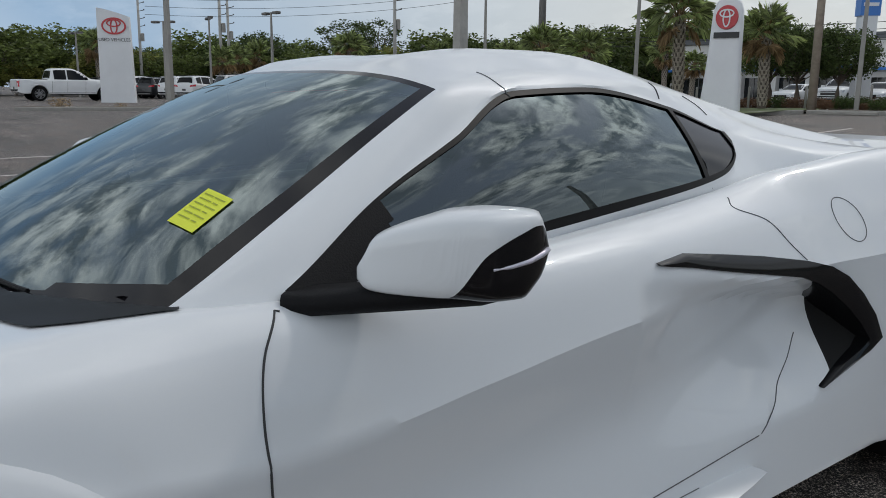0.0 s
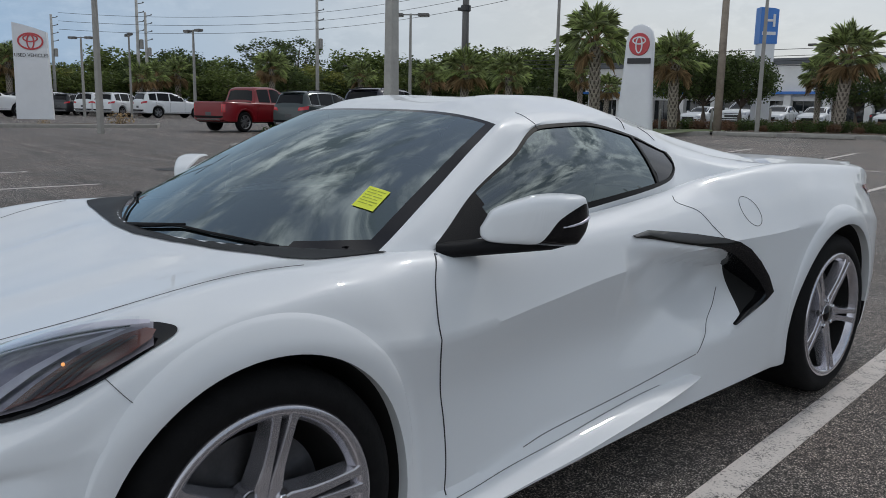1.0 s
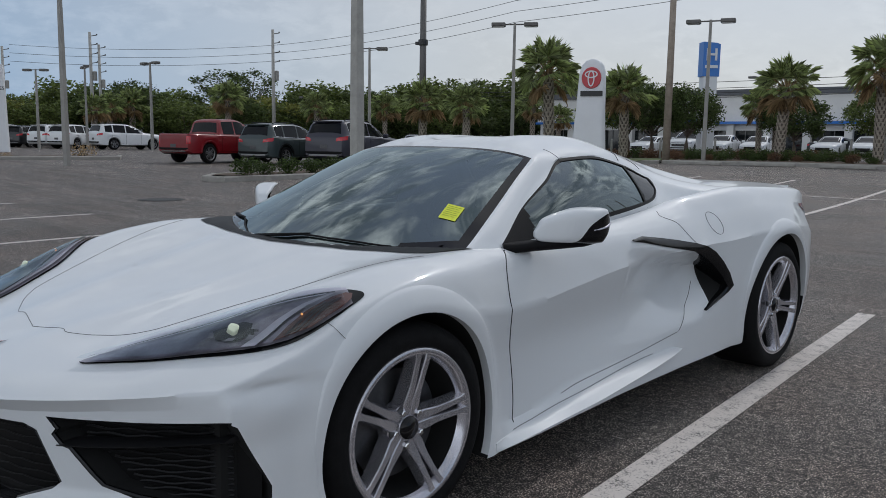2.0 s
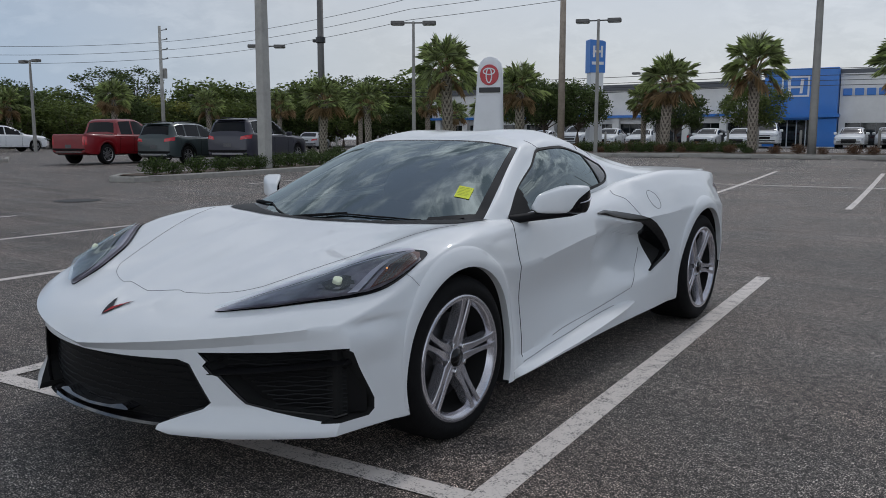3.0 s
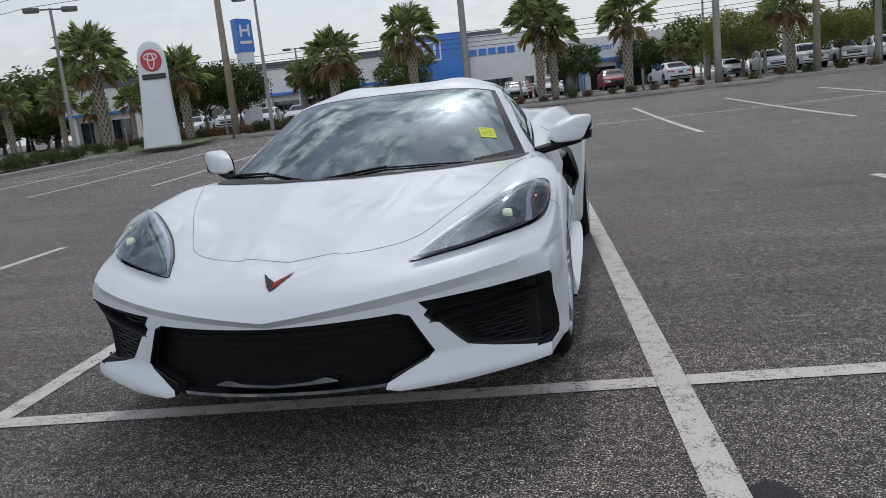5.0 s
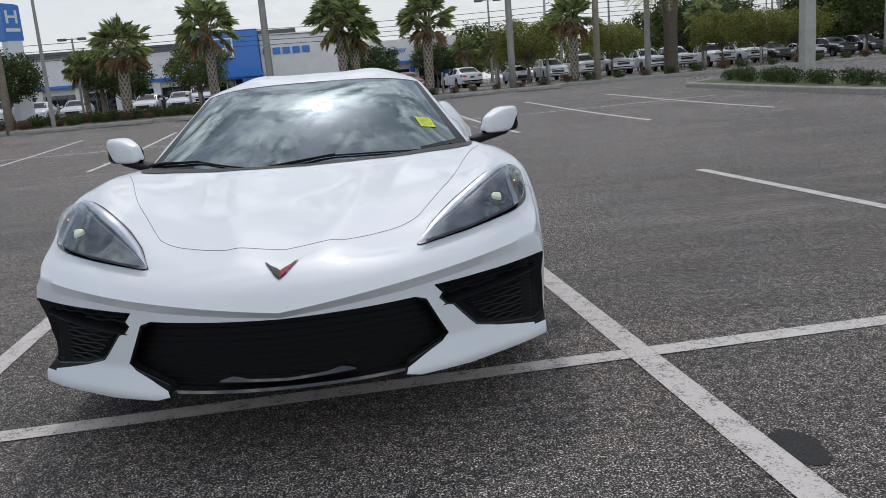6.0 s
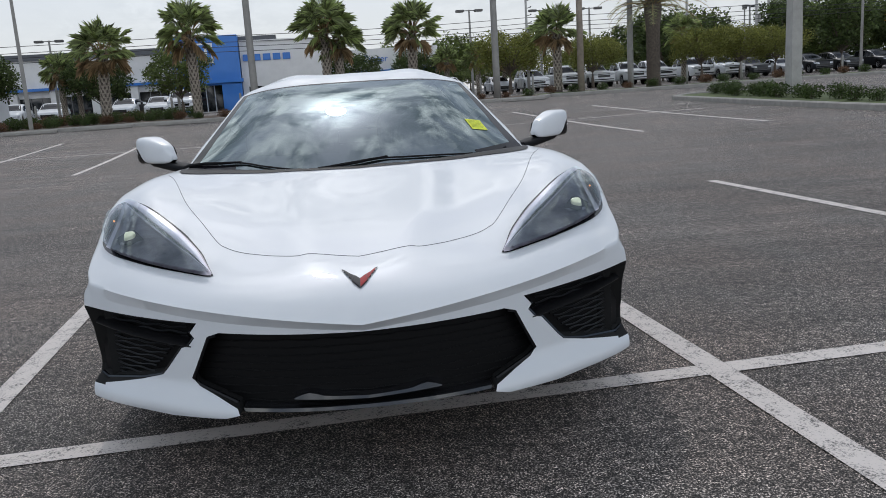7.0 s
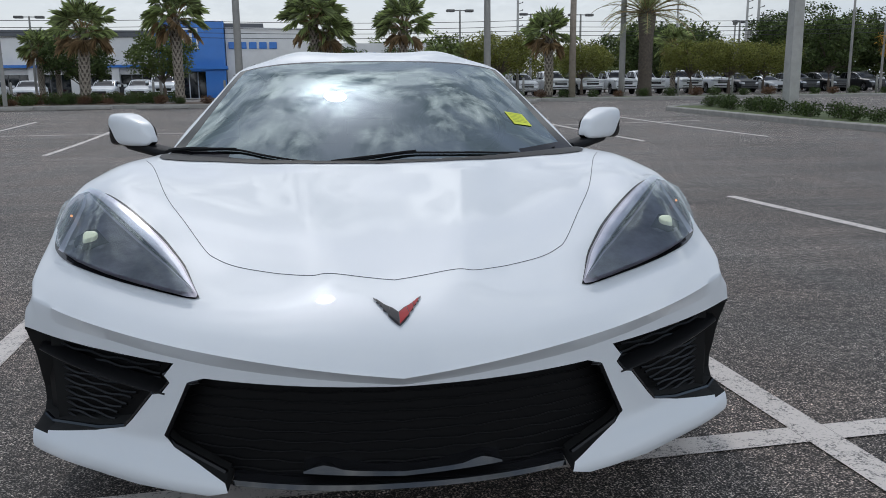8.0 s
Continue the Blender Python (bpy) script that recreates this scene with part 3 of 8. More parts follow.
def body_mesh():
    """The whole lower body as one closed skin."""
    bm = bmesh.new()
    ss = [-1.05 + 0.005 * k for k in range(4)] + [-1.03 + 0.02 * k for k in range(1, 231)]
    ss = [s for s in ss if s < 3.5] + [3.5]
    rows = []
    for s in ss:
        w = hermite([.25, .6, 1.1, 1.5, 1.8], [1, .85, .85, .85, 1], s)
        sec = [(a[0] * w + b[0] * (1 - w), a[1] * w + b[1] * (1 - w)) for a, b in zip(section(BODY, s, SEG, (5, 7)), section(BODY, s, SEG, (7,)))]
        rows.append([body_point(x, s, z) for x, z in sec])
    # nose: the lip turns under to the upright front
    sec = section(BODY, -1.05, SEG, (5, 7))
    cap = [Vector((x * 0.995 + (body_point(x, -1.05, z).x - x), nose(x) + bow(x * 0.995), z - (0.024 + 0.012 * min(x / 0.4, 1)) * min(max((z - 0.40) / 0.06, 0), 1))) for x, z in sec]
    rows.insert(0, cap)
    tail = [Vector((p.x * 0.97, 3.56, 0.6 + (p.z - 0.6) * 0.95)) for p in rows[-1]]
    rows.append(tail)
    made = []
    for mirror in (1, -1):
        vr = [[bm.verts.new((p.x * mirror, p.y, p.z)) for p in r] for r in rows]
        for a, b in zip(vr, vr[1:]):
            for i in range(len(a) - 1):
                q = (a[i], b[i], b[i + 1], a[i + 1])
                bm.faces.new(q if mirror > 0 else q[::-1])
        made.append(vr)
        # upright front and back, filled between top, side and bottom edges
        n, e0, e1, last = SEG, 4 * SEG, 8 * SEG, 10 * SEG
        for row, flip in ((0, mirror > 0), (-1, mirror < 0)):
            r = vr[row]
            P = [v.co for v in r]
            C, R = e0, e1 - e0
            grid = [[None] * (C + 1) for _ in range(R + 1)]
            for j in range(R + 1):
                for i in range(C + 1):
                    u, w = i / C, j / R
                    if j == 0:
                        grid[j][i] = r[i]
                    elif i == C:
                        grid[j][i] = r[e0 + j]
                    else:
                        fb = e1 + (last - e1) * (1 - u)
                        k = min(int(fb), last - 1)
                        bot = P[k].lerp(P[k + 1], fb - k)
                        left = P[0].lerp(P[last], w)
                        right = P[e0 + j]
                        top = P[i]
                        c = (1 - w) * top + w * bot + (1 - u) * left + u * right - ((1 - u) * (1 - w) * P[0] + u * (1 - w) * P[e0] + (1 - u) * w * P[last] + u * w * P[e1])
                        if row == 0:
                            c.y = nose(c.x) + bow(c.x)
                        grid[j][i] = bm.verts.new(c)
            for j in range(R):
                for i in range(C):
                    q = (grid[j][i], grid[j][i + 1], grid[j + 1][i + 1], grid[j + 1][i])
                    bm.faces.new(q if flip else q[::-1])
    bmesh.ops.remove_doubles(bm, verts=bm.verts, dist=0.0008)
    # the lower edge flares forward into a blade
    ease = lambda q: (lambda c: c * c * (3 - 2 * c))(min(max(q, 0), 1))
    for v in bm.verts:
        if v.co.y < -0.45:
            if v.co.z < 0.215:
                v.co.y = max(v.co.y, nose(v.co.x) + bow(v.co.x))
            v.co.y -= 0.046 * ease((0.300 - v.co.z) / 0.085) * (1 - 0.12 * ease((0.208 - v.co.z) / 0.012)) * ease((-0.45 - v.co.y) / 0.15)
    # the front corners are round
    corner = [v for v in bm.verts if abs(v.co.x) > 0.80 and v.co.y < -0.54 and 0.24 < v.co.z < 0.585]
    for _ in range(7):
        bmesh.ops.smooth_vert(bm, verts=corner, factor=0.5, use_axis_x=True, use_axis_y=True, use_axis_z=False)
    bmesh.ops.recalc_face_normals(bm, faces=bm.faces)
    return bm


from mathutils.bvhtree import BVHTree

car = thing("sports_car", "white low mid-engined coupe parked on the asphalt, glossy paint, black trim", "car")
_bm = body_mesh()
_skin = _bm.copy()
SKIN = BVHTree.FromBMesh(_skin)


def onto(p, way, lift=0.0, tree=None):
    """The place where the ray from p meets the body, lifted off it."""
    hit, nrm, _, _ = (tree or SKIN).ray_cast(Vector(p), Vector(way).normalized())
    if hit is None:
        hit, nrm, _, _ = (tree or SKIN).find_nearest(Vector(p) + Vector(way).normalized() * 1.0)
    if nrm.dot(Vector(way)) > 0:
        nrm = -nrm
    return hit + nrm * lift, nrm


def patch(pts, way, lift, step=0.02, thick=0.0, tree=None, far=1.5, straight=False):
    """A polygon of 3D points laid on the body along the direction way."""
    way = Vector(way).normalized()
    sx = way.cross(Vector((0, 0, 1)))
    sx = (sx if sx.length > 0.05 else way.cross(Vector((0, 1, 0)))).normalized()
    sy = sx.cross(way).normalized()
    two = [(Vector(p).dot(sx), Vector(p).dot(sy)) for p in pts]
    bm = bmesh.new()
    bm.faces.new([bm.verts.new((a, b, 0)) for a, b in two])
    for ax in (0, 1):
        lo, hi = min(q[ax] for q in two), max(q[ax] for q in two)
        k = lo + step
        while k < hi:
            co, no = [0, 0, 0], [0, 0, 0]
            co[ax], no[ax] = k, 1
            bmesh.ops.bisect_plane(bm, geom=bm.verts[:] + bm.edges[:] + bm.faces[:], plane_co=co, plane_no=no, dist=1e-5)
            k += step
    mid = sum((Vector(p).dot(way) for p in pts)) / len(pts)
    for v in bm.verts:
        start = sx * v.co.x + sy * v.co.y + way * (mid - far)
        v.co = onto(start, way, 0.0, tree)[0] - way * lift if straight else onto(start, way, lift, tree)[0]
    bmesh.ops.recalc_face_normals(bm, faces=bm.faces)
    bm.normal_update()
    tot = sum((f.normal.dot(way) * f.calc_area() for f in bm.faces))
    if tot > 0:
        bmesh.ops.reverse_faces(bm, faces=bm.faces)
    if thick:
        bmesh.ops.solidify(bm, geom=bm.faces, thickness=thick)
    return bm


def smooth_path(pts, n=6):
    """A rounded run of points through pts (Catmull-Rom)."""
    q = [Vector(p) for p in pts]
    q = [2 * q[0] - q[1]] + q + [2 * q[-1] - q[-2]]
    out = []
    for i in range(1, len(q) - 2):
        for k in range(n):
            t = k / n
            out.append(0.5 * ((2 * q[i]) + (q[i + 1] - q[i - 1]) * t + (2 * q[i - 1] - 5 * q[i] + 4 * q[i + 1] - q[i + 2]) * t * t + (3 * q[i] - q[i - 1] - 3 * q[i + 1] + q[i + 2]) * t**3))
    return out + [q[-2]]


def seam(pts, way, r=0.0026, n=7, round_it=True, tree=None):
    """A thin dark gap line laid on the body along the direction way."""
    run = smooth_path(pts, n) if round_it else [Vector(a).lerp(Vector(b), k / n) for a, b in zip(pts, pts[1:]) for k in range(n)] + [Vector(pts[-1])]
    w = Vector(way).normalized()
    out = [onto(p - w * 1.0, w, 0.0004, tree)[0] for p in run]
    bm = bmesh.new()
    tube(bm, out, r, 5)
    return bm


def both(make, *a, **k):
    """Run make with side 1 (the car's left) and -1."""
    for side in (1, -1):
        make(side, *a, **k)


def flip(bm, side):
    if side < 0:
        for v in bm.verts:
            v.co.x *= -1
        bmesh.ops.reverse_faces(bm, faces=bm.faces)
    return bm


# openings cut through the skin: wheel wells and front grilles
CUTS = []
for sgn in (1, -1):
    for cy, cz, rr in ((0.0, 0.327, 0.366), (2.722, 0.345, 0.395)):
        CUTS.append(lathe_cut(cy, cz, rr, 0.62 * sgn, 1.2 * sgn))
GRILLE = [(0, .443), (.42, .452), (.455, .44), (.52, .305), (.50, .285), (.44, .262), (.380, .236), (.374, .218), (.42, .2045), (.58, .1965), (.58, .13), (0, .13)]
SIDEGRILLE = [(.487, .478), (.70, .482), (.95, .497), (.95, .250), (.845, .252), (.70, .282), (.645, .298), (.622, .306), (.600, .330), (.545, .398), (.522, .405), (.500, .432), (.512, .447)]


def front_cut(pts, side, y0, y1):
    bm = bmesh.new()
    return prism(bm, [(side * x, z) for x, z in pts], 1, y0, y1)


full = GRILLE + [(-x, z) for x, z in GRILLE[::-1] if x > 0]
CUTS.append(front_cut(full, 1, -1.3, -0.72))
for sgn in (1, -1):
    CUTS.append(front_cut(SIDEGRILLE, sgn, -1.3, -0.615))
    corner = bmesh.new()
    CUTS.append(prism(corner, [(-.80, .248), (-.53, .244), (-.505, .262), (-.505, .30), (-.60, .478), (-.625, .492), (-.80, .47)], 0, .84 * sgn, 1.0 * sgn))


def cut_body(bm, cuts):
    base = mesh_ob("body", bm, [CARWHITE, CAVITY])
    tools = []
    for c in cuts:
        for f in c.faces:
            f.material_index = 1
        t = mesh_ob("cutter", c, [CARWHITE, CAVITY])
        tools.append(t)
        md = base.modifiers.new("cut", "BOOLEAN")
        md.object, md.operation, md.solver, md.use_hole_tolerant = t, "DIFFERENCE", "EXACT", True
    dg = bpy.context.evaluated_depsgraph_get()
    dg.update()
    me = bpy.data.meshes.new_from_object(base.evaluated_get(dg))
    base.modifiers.clear()
    base.data = me
    for t in tools:
        bpy.data.objects.remove(t)
    b2 = bmesh.new()
    b2.from_mesh(me)
    # clean borders for the side intake's mouth, whose shade is painted near-black
    for co, no in (((0, 1.983, .404), (0, -.6, 1)), ((0, 2.06, .55), (0, 1, -.18))):
        near = [f for f in b2.faces if 1.95 < f.calc_center_median().y < 2.25 and abs(f.calc_center_median().x) > 0.68 and 0.38 < f.calc_center_median().z < 0.74]
        geom = near + list({e for f in near for e in f.edges}) + list({v for f in near for v in f.verts})
        bmesh.ops.bisect_plane(b2, geom=geom, dist=1e-5, plane_co=co, plane_no=no)
    for f in b2.faces:
        c = f.calc_center_median()
        if 2.06 + (c.z - .55) * 0.18 < c.y < 2.2 and abs(c.x) > 0.68 and 0.42 < c.z < 0.71 and c.z > 0.404 + (c.y - 1.983) * 0.60 and scoop(c.y, c.z) > 0.002:
            f.material_index = 1
    loose = [f for f in b2.faces if f.material_index == 1 and f.calc_center_median().y < -0.6 and abs(f.calc_center_median().x) < 0.48 and f.calc_center_median().z < 0.2]
    bmesh.ops.delete(b2, geom=loose, context="FACES")
    # the hollow in front of the side intake
    for v in b2.verts:
        if 1.3 < v.co.y < 2.25 and abs(v.co.x) > 0.7 and v.co.z > 0.3:
            v.co.x -= math.copysign(scoop(v.co.y, v.co.z), v.co.x)
    # rounded front corners over the outer grilles
    for f in b2.faces:
        f.tag = f.material_index == 1
    turn = [v for v in b2.verts if abs(v.co.x) > 0.80 and -0.78 < v.co.y < -0.56 and 0.47 < v.co.z < 0.60 and not any(f.tag for f in v.link_faces)]
    for _ in range(4):
        bmesh.ops.smooth_vert(b2, verts=turn, factor=0.5, use_axis_x=True, use_axis_y=True, use_axis_z=True)
    for f in b2.faces:
        f.smooth = True
    for e in b2.edges:
        e.smooth = len(e.link_faces) == 2 and e.calc_face_angle(0) < radians(28)
        c = (e.verts[0].co + e.verts[1].co) / 2
        if len(e.link_faces) == 2 and abs(c.x) > 0.80 and -0.72 < c.y < -0.5 and c.z > 0.3 and not any(f.material_index for f in e.link_faces):
            e.smooth = True
    b2.to_mesh(me)
    b2.free()
    return base


body = cut_body(_bm, CUTS)
body.parent = car
body["label"] = "glossy white painted body shell"

# ----- cabin: windscreen, pillars, roof, side windows -----
CABIN = [
    Line((.03, 0, .745), (.126, 0, .793), (.3, 0, .887), (.55, 0, 1.013), (.8, 0, 1.117), (.97, 0, 1.178), (1.1, 0, 1.208), (1.3, 0, 1.226), (1.5, 0, 1.228), (1.8, 0, 1.205), (2.1, 0, 1.155), (2.5, 0, 1.075), (2.9, 0, 1.01), (3.3, 0, .96)),
    Line((.12, .38, .745), (.20, .38, .798), (.36, .36, .884), (.58, .33, 1.005), (.82, .30, 1.11), (.98, .285, 1.171), (1.12, .28, 1.201), (1.3, .28, 1.22), (1.5, .28, 1.222), (1.8, .27, 1.198), (2.1, .26, 1.145), (2.5, .28, 1.065), (2.9, .3, 1.0), (3.3, .3, .95)),
    Line((.33, .755, .78), (.407, .737, .826), (.56, .69, .906), (.75, .63, 1.003), (.92, .575, 1.088), (1.03, .54, 1.142), (1.18, .505, 1.168), (1.4, .49, 1.178), (1.7, .465, 1.160), (2.0, .435, 1.102), (2.3, .42, 1.04), (2.6, .42, .99), (3.2, .42, .93)),
    Line((.40, .775, .775), (.565, .758, .832), (.78, .685, .947), (1.0, .62, 1.045), (1.215, .558, 1.134), (1.45, .535, 1.143), (1.785, .505, 1.098), (2.03, .515, 1.030), (2.3, .56, 1.0), (2.6, .60, .978), (3.2, .58, .93)),
    Line((.42, .778, .77), (.575, .765, .822), (.85, .742, .842), (1.2, .708, .868), (1.5, .675, .892), (1.75, .648, .914), (1.88, .622, .932), (1.99, .565, .972), (2.05, .525, 1.018), (2.3, .67, .962), (2.6, .735, .968), (3.2, .72, .92)),
    Line((.42, .77, .70), (.6, .74, .74), (1.2, .68, .78), (1.75, .62, .82), (2.04, .66, .86), (2.6, .74, .85), (3.2, .70, .82)),
]


def cabin_grid():
    ss = [0.03 + 0.02 * k for k in range(160)]
    ss = sorted([s for s in ss if s < 3.2] + [.126])
    rows = [[Vector((x, s + sweep(s) * bow(x), z)) for x, z in section(CABIN, s, CSEG)] for s in ss]
    # the windscreen is one evenly bent pane
    pane = [p for s, r in zip(ss, rows) if 0.09 < s < 0.99 for p in r[:2 * CSEG + 1]]
    terms = lambda p: [p.x ** (2 * a) * p.y ** b for a in range(3) for b in range(4) if a + b < 5]
    k = np.linalg.lstsq(np.array([terms(p) for p in pane]), np.array([p.z for p in pane]), rcond=None)[0]
    for p in pane:
        p.z = float(np.dot(terms(p), k))
    # each side window is one evenly bent pane
    pane = [p for r in rows for p in r[3 * CSEG:4 * CSEG + 1] if 0.575 < p.y < 2.035]
    bend = lambda p: [p.y ** a * p.z ** b for a in range(4) for b in range(3) if a + b < 4]
    k = np.linalg.lstsq(np.array([bend(p) for p in pane]), np.array([p.x for p in pane]), rcond=None)[0]
    for p in pane:
        p.x = float(np.dot(bend(p), k))
    # two low raised ribs along the roof panel
    for s, r in zip(ss, rows):
        q = min(max((s - 0.99) / 0.10, 0), 1) * min(max((1.85 - s) / 0.25, 0), 1)
        for p in r[:2 * CSEG + 1]:
            p.z += 0.013 * q * q * (3 - 2 * q) * math.exp(-((p.x - 0.31) / 0.11) ** 2)
    return ss, rows


CS, CG = cabin_grid()


def cabin_part(side, keep, inset=0.0):
    """The faces of the cabin skin for which keep(s, i) holds; i counts along the cross section."""
    bm = bmesh.new()
    made = {}

    def v(r, i):
        if (r, i) not in made:
            p = CG[r][i]
            made[r, i] = bm.verts.new((p.x * side, p.y, p.z))
        return made[r, i]

    for r in range(len(CS) - 1):
        s = (CS[r] + CS[r + 1]) / 2
        for i in range(len(CG[0]) - 1):
            mid = (CG[r][i] + CG[r + 1][i + 1]) / 2
            if keep(s, i, mid):
                q = (v(r, i), v(r + 1, i), v(r + 1, i + 1), v(r, i + 1))
                bm.faces.new(q[::-1] if side > 0 else q)
    if inset:
        bm.normal_update()
        for w in bm.verts:
            w.co = w.co - w.normal * inset
    return bm


C2, D2, E2 = 2 * CSEG, 3 * CSEG, 4 * CSEG


def is_screen(s, i, p):
    return 0.10 < s < 0.97 and i < C2


def frit(s, i):
    edge = 0.158 if i < CSEG else 0.158 + 0.035 * min((i - CSEG) / 4, 1)
    return s < edge or s > 0.945 or i >= C2 - 1


def is_window(s, i, p):
    return D2 <= i < E2 and 0.575 < p.y < 2.035


def rim(s, i, p):
    return i == D2 or i == E2 - 1 or p.y > 2.0


def merged(keep, inset=0.0):
    bm = cabin_part(1, keep, inset)
    b2 = cabin_part(-1, keep, inset)
    me = bpy.data.meshes.new("t")
    b2.to_mesh(me)
    bm.from_mesh(me)
    b2.free()
    bpy.data.meshes.remove(me)
    bmesh.ops.remove_doubles(bm, verts=bm.verts, dist=0.0005)
    return bm


cab = merged(lambda s, i, p: not is_screen(s, i, p) and not is_window(s, i, p) and not (s <= 0.10 and i < C2))
CABTREE = BVHTree.FromPolygons([p for r in CG for p in r], [(r * len(CG[0]) + i, (r + 1) * len(CG[0]) + i, (r + 1) * len(CG[0]) + i + 1, r * len(CG[0]) + i + 1) for r in range(len(CG) - 1) for i in range(len(CG[0]) - 1)])
part("roof", cab, CARWHITE, car, "white painted roof and pillars", angle=35)
screen = part("windscreen", merged(lambda s, i, p: is_screen(s, i, p) and not frit(s, i)), WINDGLASS, car, "tinted windscreen mirroring clouds", smooth=True)
part("glass_border", merged(lambda s, i, p: is_screen(s, i, p) and frit(s, i)), FRIT, screen, "black ceramic edge", smooth=True)


def side_window(side):
    w = part("side_window", cabin_part(side, lambda s, i, p: is_window(s, i, p) and not rim(s, i, p) and p.y < 1.765 and p.y > 0.80, 0.004), SIDEGLASS, car, "dark tinted door glass", smooth=True)
    part("window_seal", cabin_part(side, lambda s, i, p: is_window(s, i, p) and rim(s, i, p) and p.y > 0.80), DULLBLACK, w, "black seal", smooth=True)
    part("sail_panel", cabin_part(side, lambda s, i, p: is_window(s, i, p) and p.y <= 0.80), MATBLACK, w, "black corner panel", smooth=True)
    part("quarter_glass", cabin_part(side, lambda s, i, p: is_window(s, i, p) and not rim(s, i, p) and p.y >= 1.785, 0.004), FRIT, w, "fixed rear quarter pane", smooth=True)
    part("window_divider", cabin_part(side, lambda s, i, p: is_window(s, i, p) and not rim(s, i, p) and 1.765 <= p.y < 1.785), DULLBLACK, w, smooth=True)


both(side_window)

# ----- panel gaps -----
def gaps(side):
    d = (-1, 0, 0) if side > 0 else (1, 0, 0)

    def line(name, pts, way, parent=body, r=0.0014, tree=None, n=7):
        part(name, flip(seam(pts, way, r, n, tree=tree), side), DOORGAP if r > 0.0015 else SEAM, parent)

    line("door_gap", [(.8, .552, .826), (.85, .506, .77), (.88, .490, .69), (.88, .492, .60), (.86, .508, .5), (.86, .526, .40), (.87, .529, .30), (.88, .518, .215)], (-1, 0, 0), r=0.002)
    line("door_gap", [(.7, 1.765, .888), (.75, 1.745, .868), (.78, 1.82, .838), (.8, 1.865, .785), (.84, 1.905, .742)], (-1, 0, 0))
    line("door_gap", [(.8, 1.90, .56), (.8, 1.885, .50), (.8, 1.835, .445), (.83, 1.805, .40), (.85, 1.74, .347)], (-1, 0, 0))
    line("sill_gap", [(.9, .83, .250), (.9, .97, .272), (.9, 1.35, .303), (.9, 1.73, .345)], (-1, 0, 0))
    line("bumper_gap", [(.87, -.305, .698), (.91, -.276, .66), (.94, -.225, .608)], (-1, .2, -.2), r=0.0009)
    k = 16
    line("fuel_door_gap", [(.82 + 0, 2.112 + .043 * math.cos(2 * math.pi * a / k), .822 + .052 * math.sin(2 * math.pi * a / k)) for a in range(k + 1)], (-1, 0, 0), r=0.0012, n=3)
    line("roof_gap", [(.50, 1.158, 1.18), (.545, 1.172, 1.16), (.575, 1.19, 1.14)], (-.5, 0, -1), tree=CABTREE)
    line("roof_gap", [(.44, 1.79, 1.17), (.47, 1.775, 1.15), (.50, 1.76, 1.13)], (-.5, 0, -1), tree=CABTREE, r=0.002)
    line("roof_gap", [(.40, 1.98, 1.12), (.44, 1.985, 1.10), (.48, 1.99, 1.08)], (-.5, 0, -1), tree=CABTREE, r=0.002)
    line("bonnet_gap", [(.765, .18, .85), (.72, .07, .85), (.63, -.20, .85), (.54, -.40, .85), (.465, -.56, .85), (.43, -.607, .85), (.38, -.648, .85), (.30, -.69, .85), (.20, -.732, .85), (.155, -.728, .85), (.08, -.742, .85), (0, -.759, .85)], (0, 0, -1), r=0.0009)


both(gaps)


# ----- side skirts: a thin blade that flares out under the doors -----
def side_skirt(side):
    ys = [.375, .50, .62, .77, .98, 1.185, 1.37, 1.50, 1.62, 1.70]
    top = [.186, .194, .200, .216, .237, .258, .274, .281, .282, .280]
    low = [.154, .162, .171, .182, .199, .221, .241, .255, .268, .277]
    out = [.926, .932, .933, .933, .933, .931, .928, .923, .914, .904]
    bm = bmesh.new()
    rows = []
    for k in range(50):
        y = .375 + 1.325 * k / 49
        zt, zl, xo = [hermite(ys, c, y) for c in (top, low, out)]
        xb = onto((2, y, zt), (-1, 0, 0))[0].x
        rows.append([bm.verts.new(q) for q in ((xb - .012, y, zt + .002), (xb + .003, y, zt), (xb * .45 + xo * .55, y, zt * .45 + zl * .55 + .003), (xo, y, zl + .003), (xo - .001, y, zl), (xb - .03, y, zl - .006))])
    for a, b in zip(rows, rows[1:]):
        for k in range(5):
            bm.faces.new((a[k], a[k + 1], b[k + 1], b[k]))
    bm.faces.new(rows[0])
    bm.faces.new(rows[-1][::-1])
    bmesh.ops.recalc_face_normals(bm, faces=bm.faces)
    part("skirt_gap", flip(seam([(.93, y, z + .003) for y, z in zip(ys[1:-2], top[1:-2])], (-1, 0, 0), 0.0012, 7), side), SEAM, body)
    part("side_skirt", flip(bm, side), CARWHITE, body, "white flared skirt blade under the door", angle=40)


both(side_skirt)


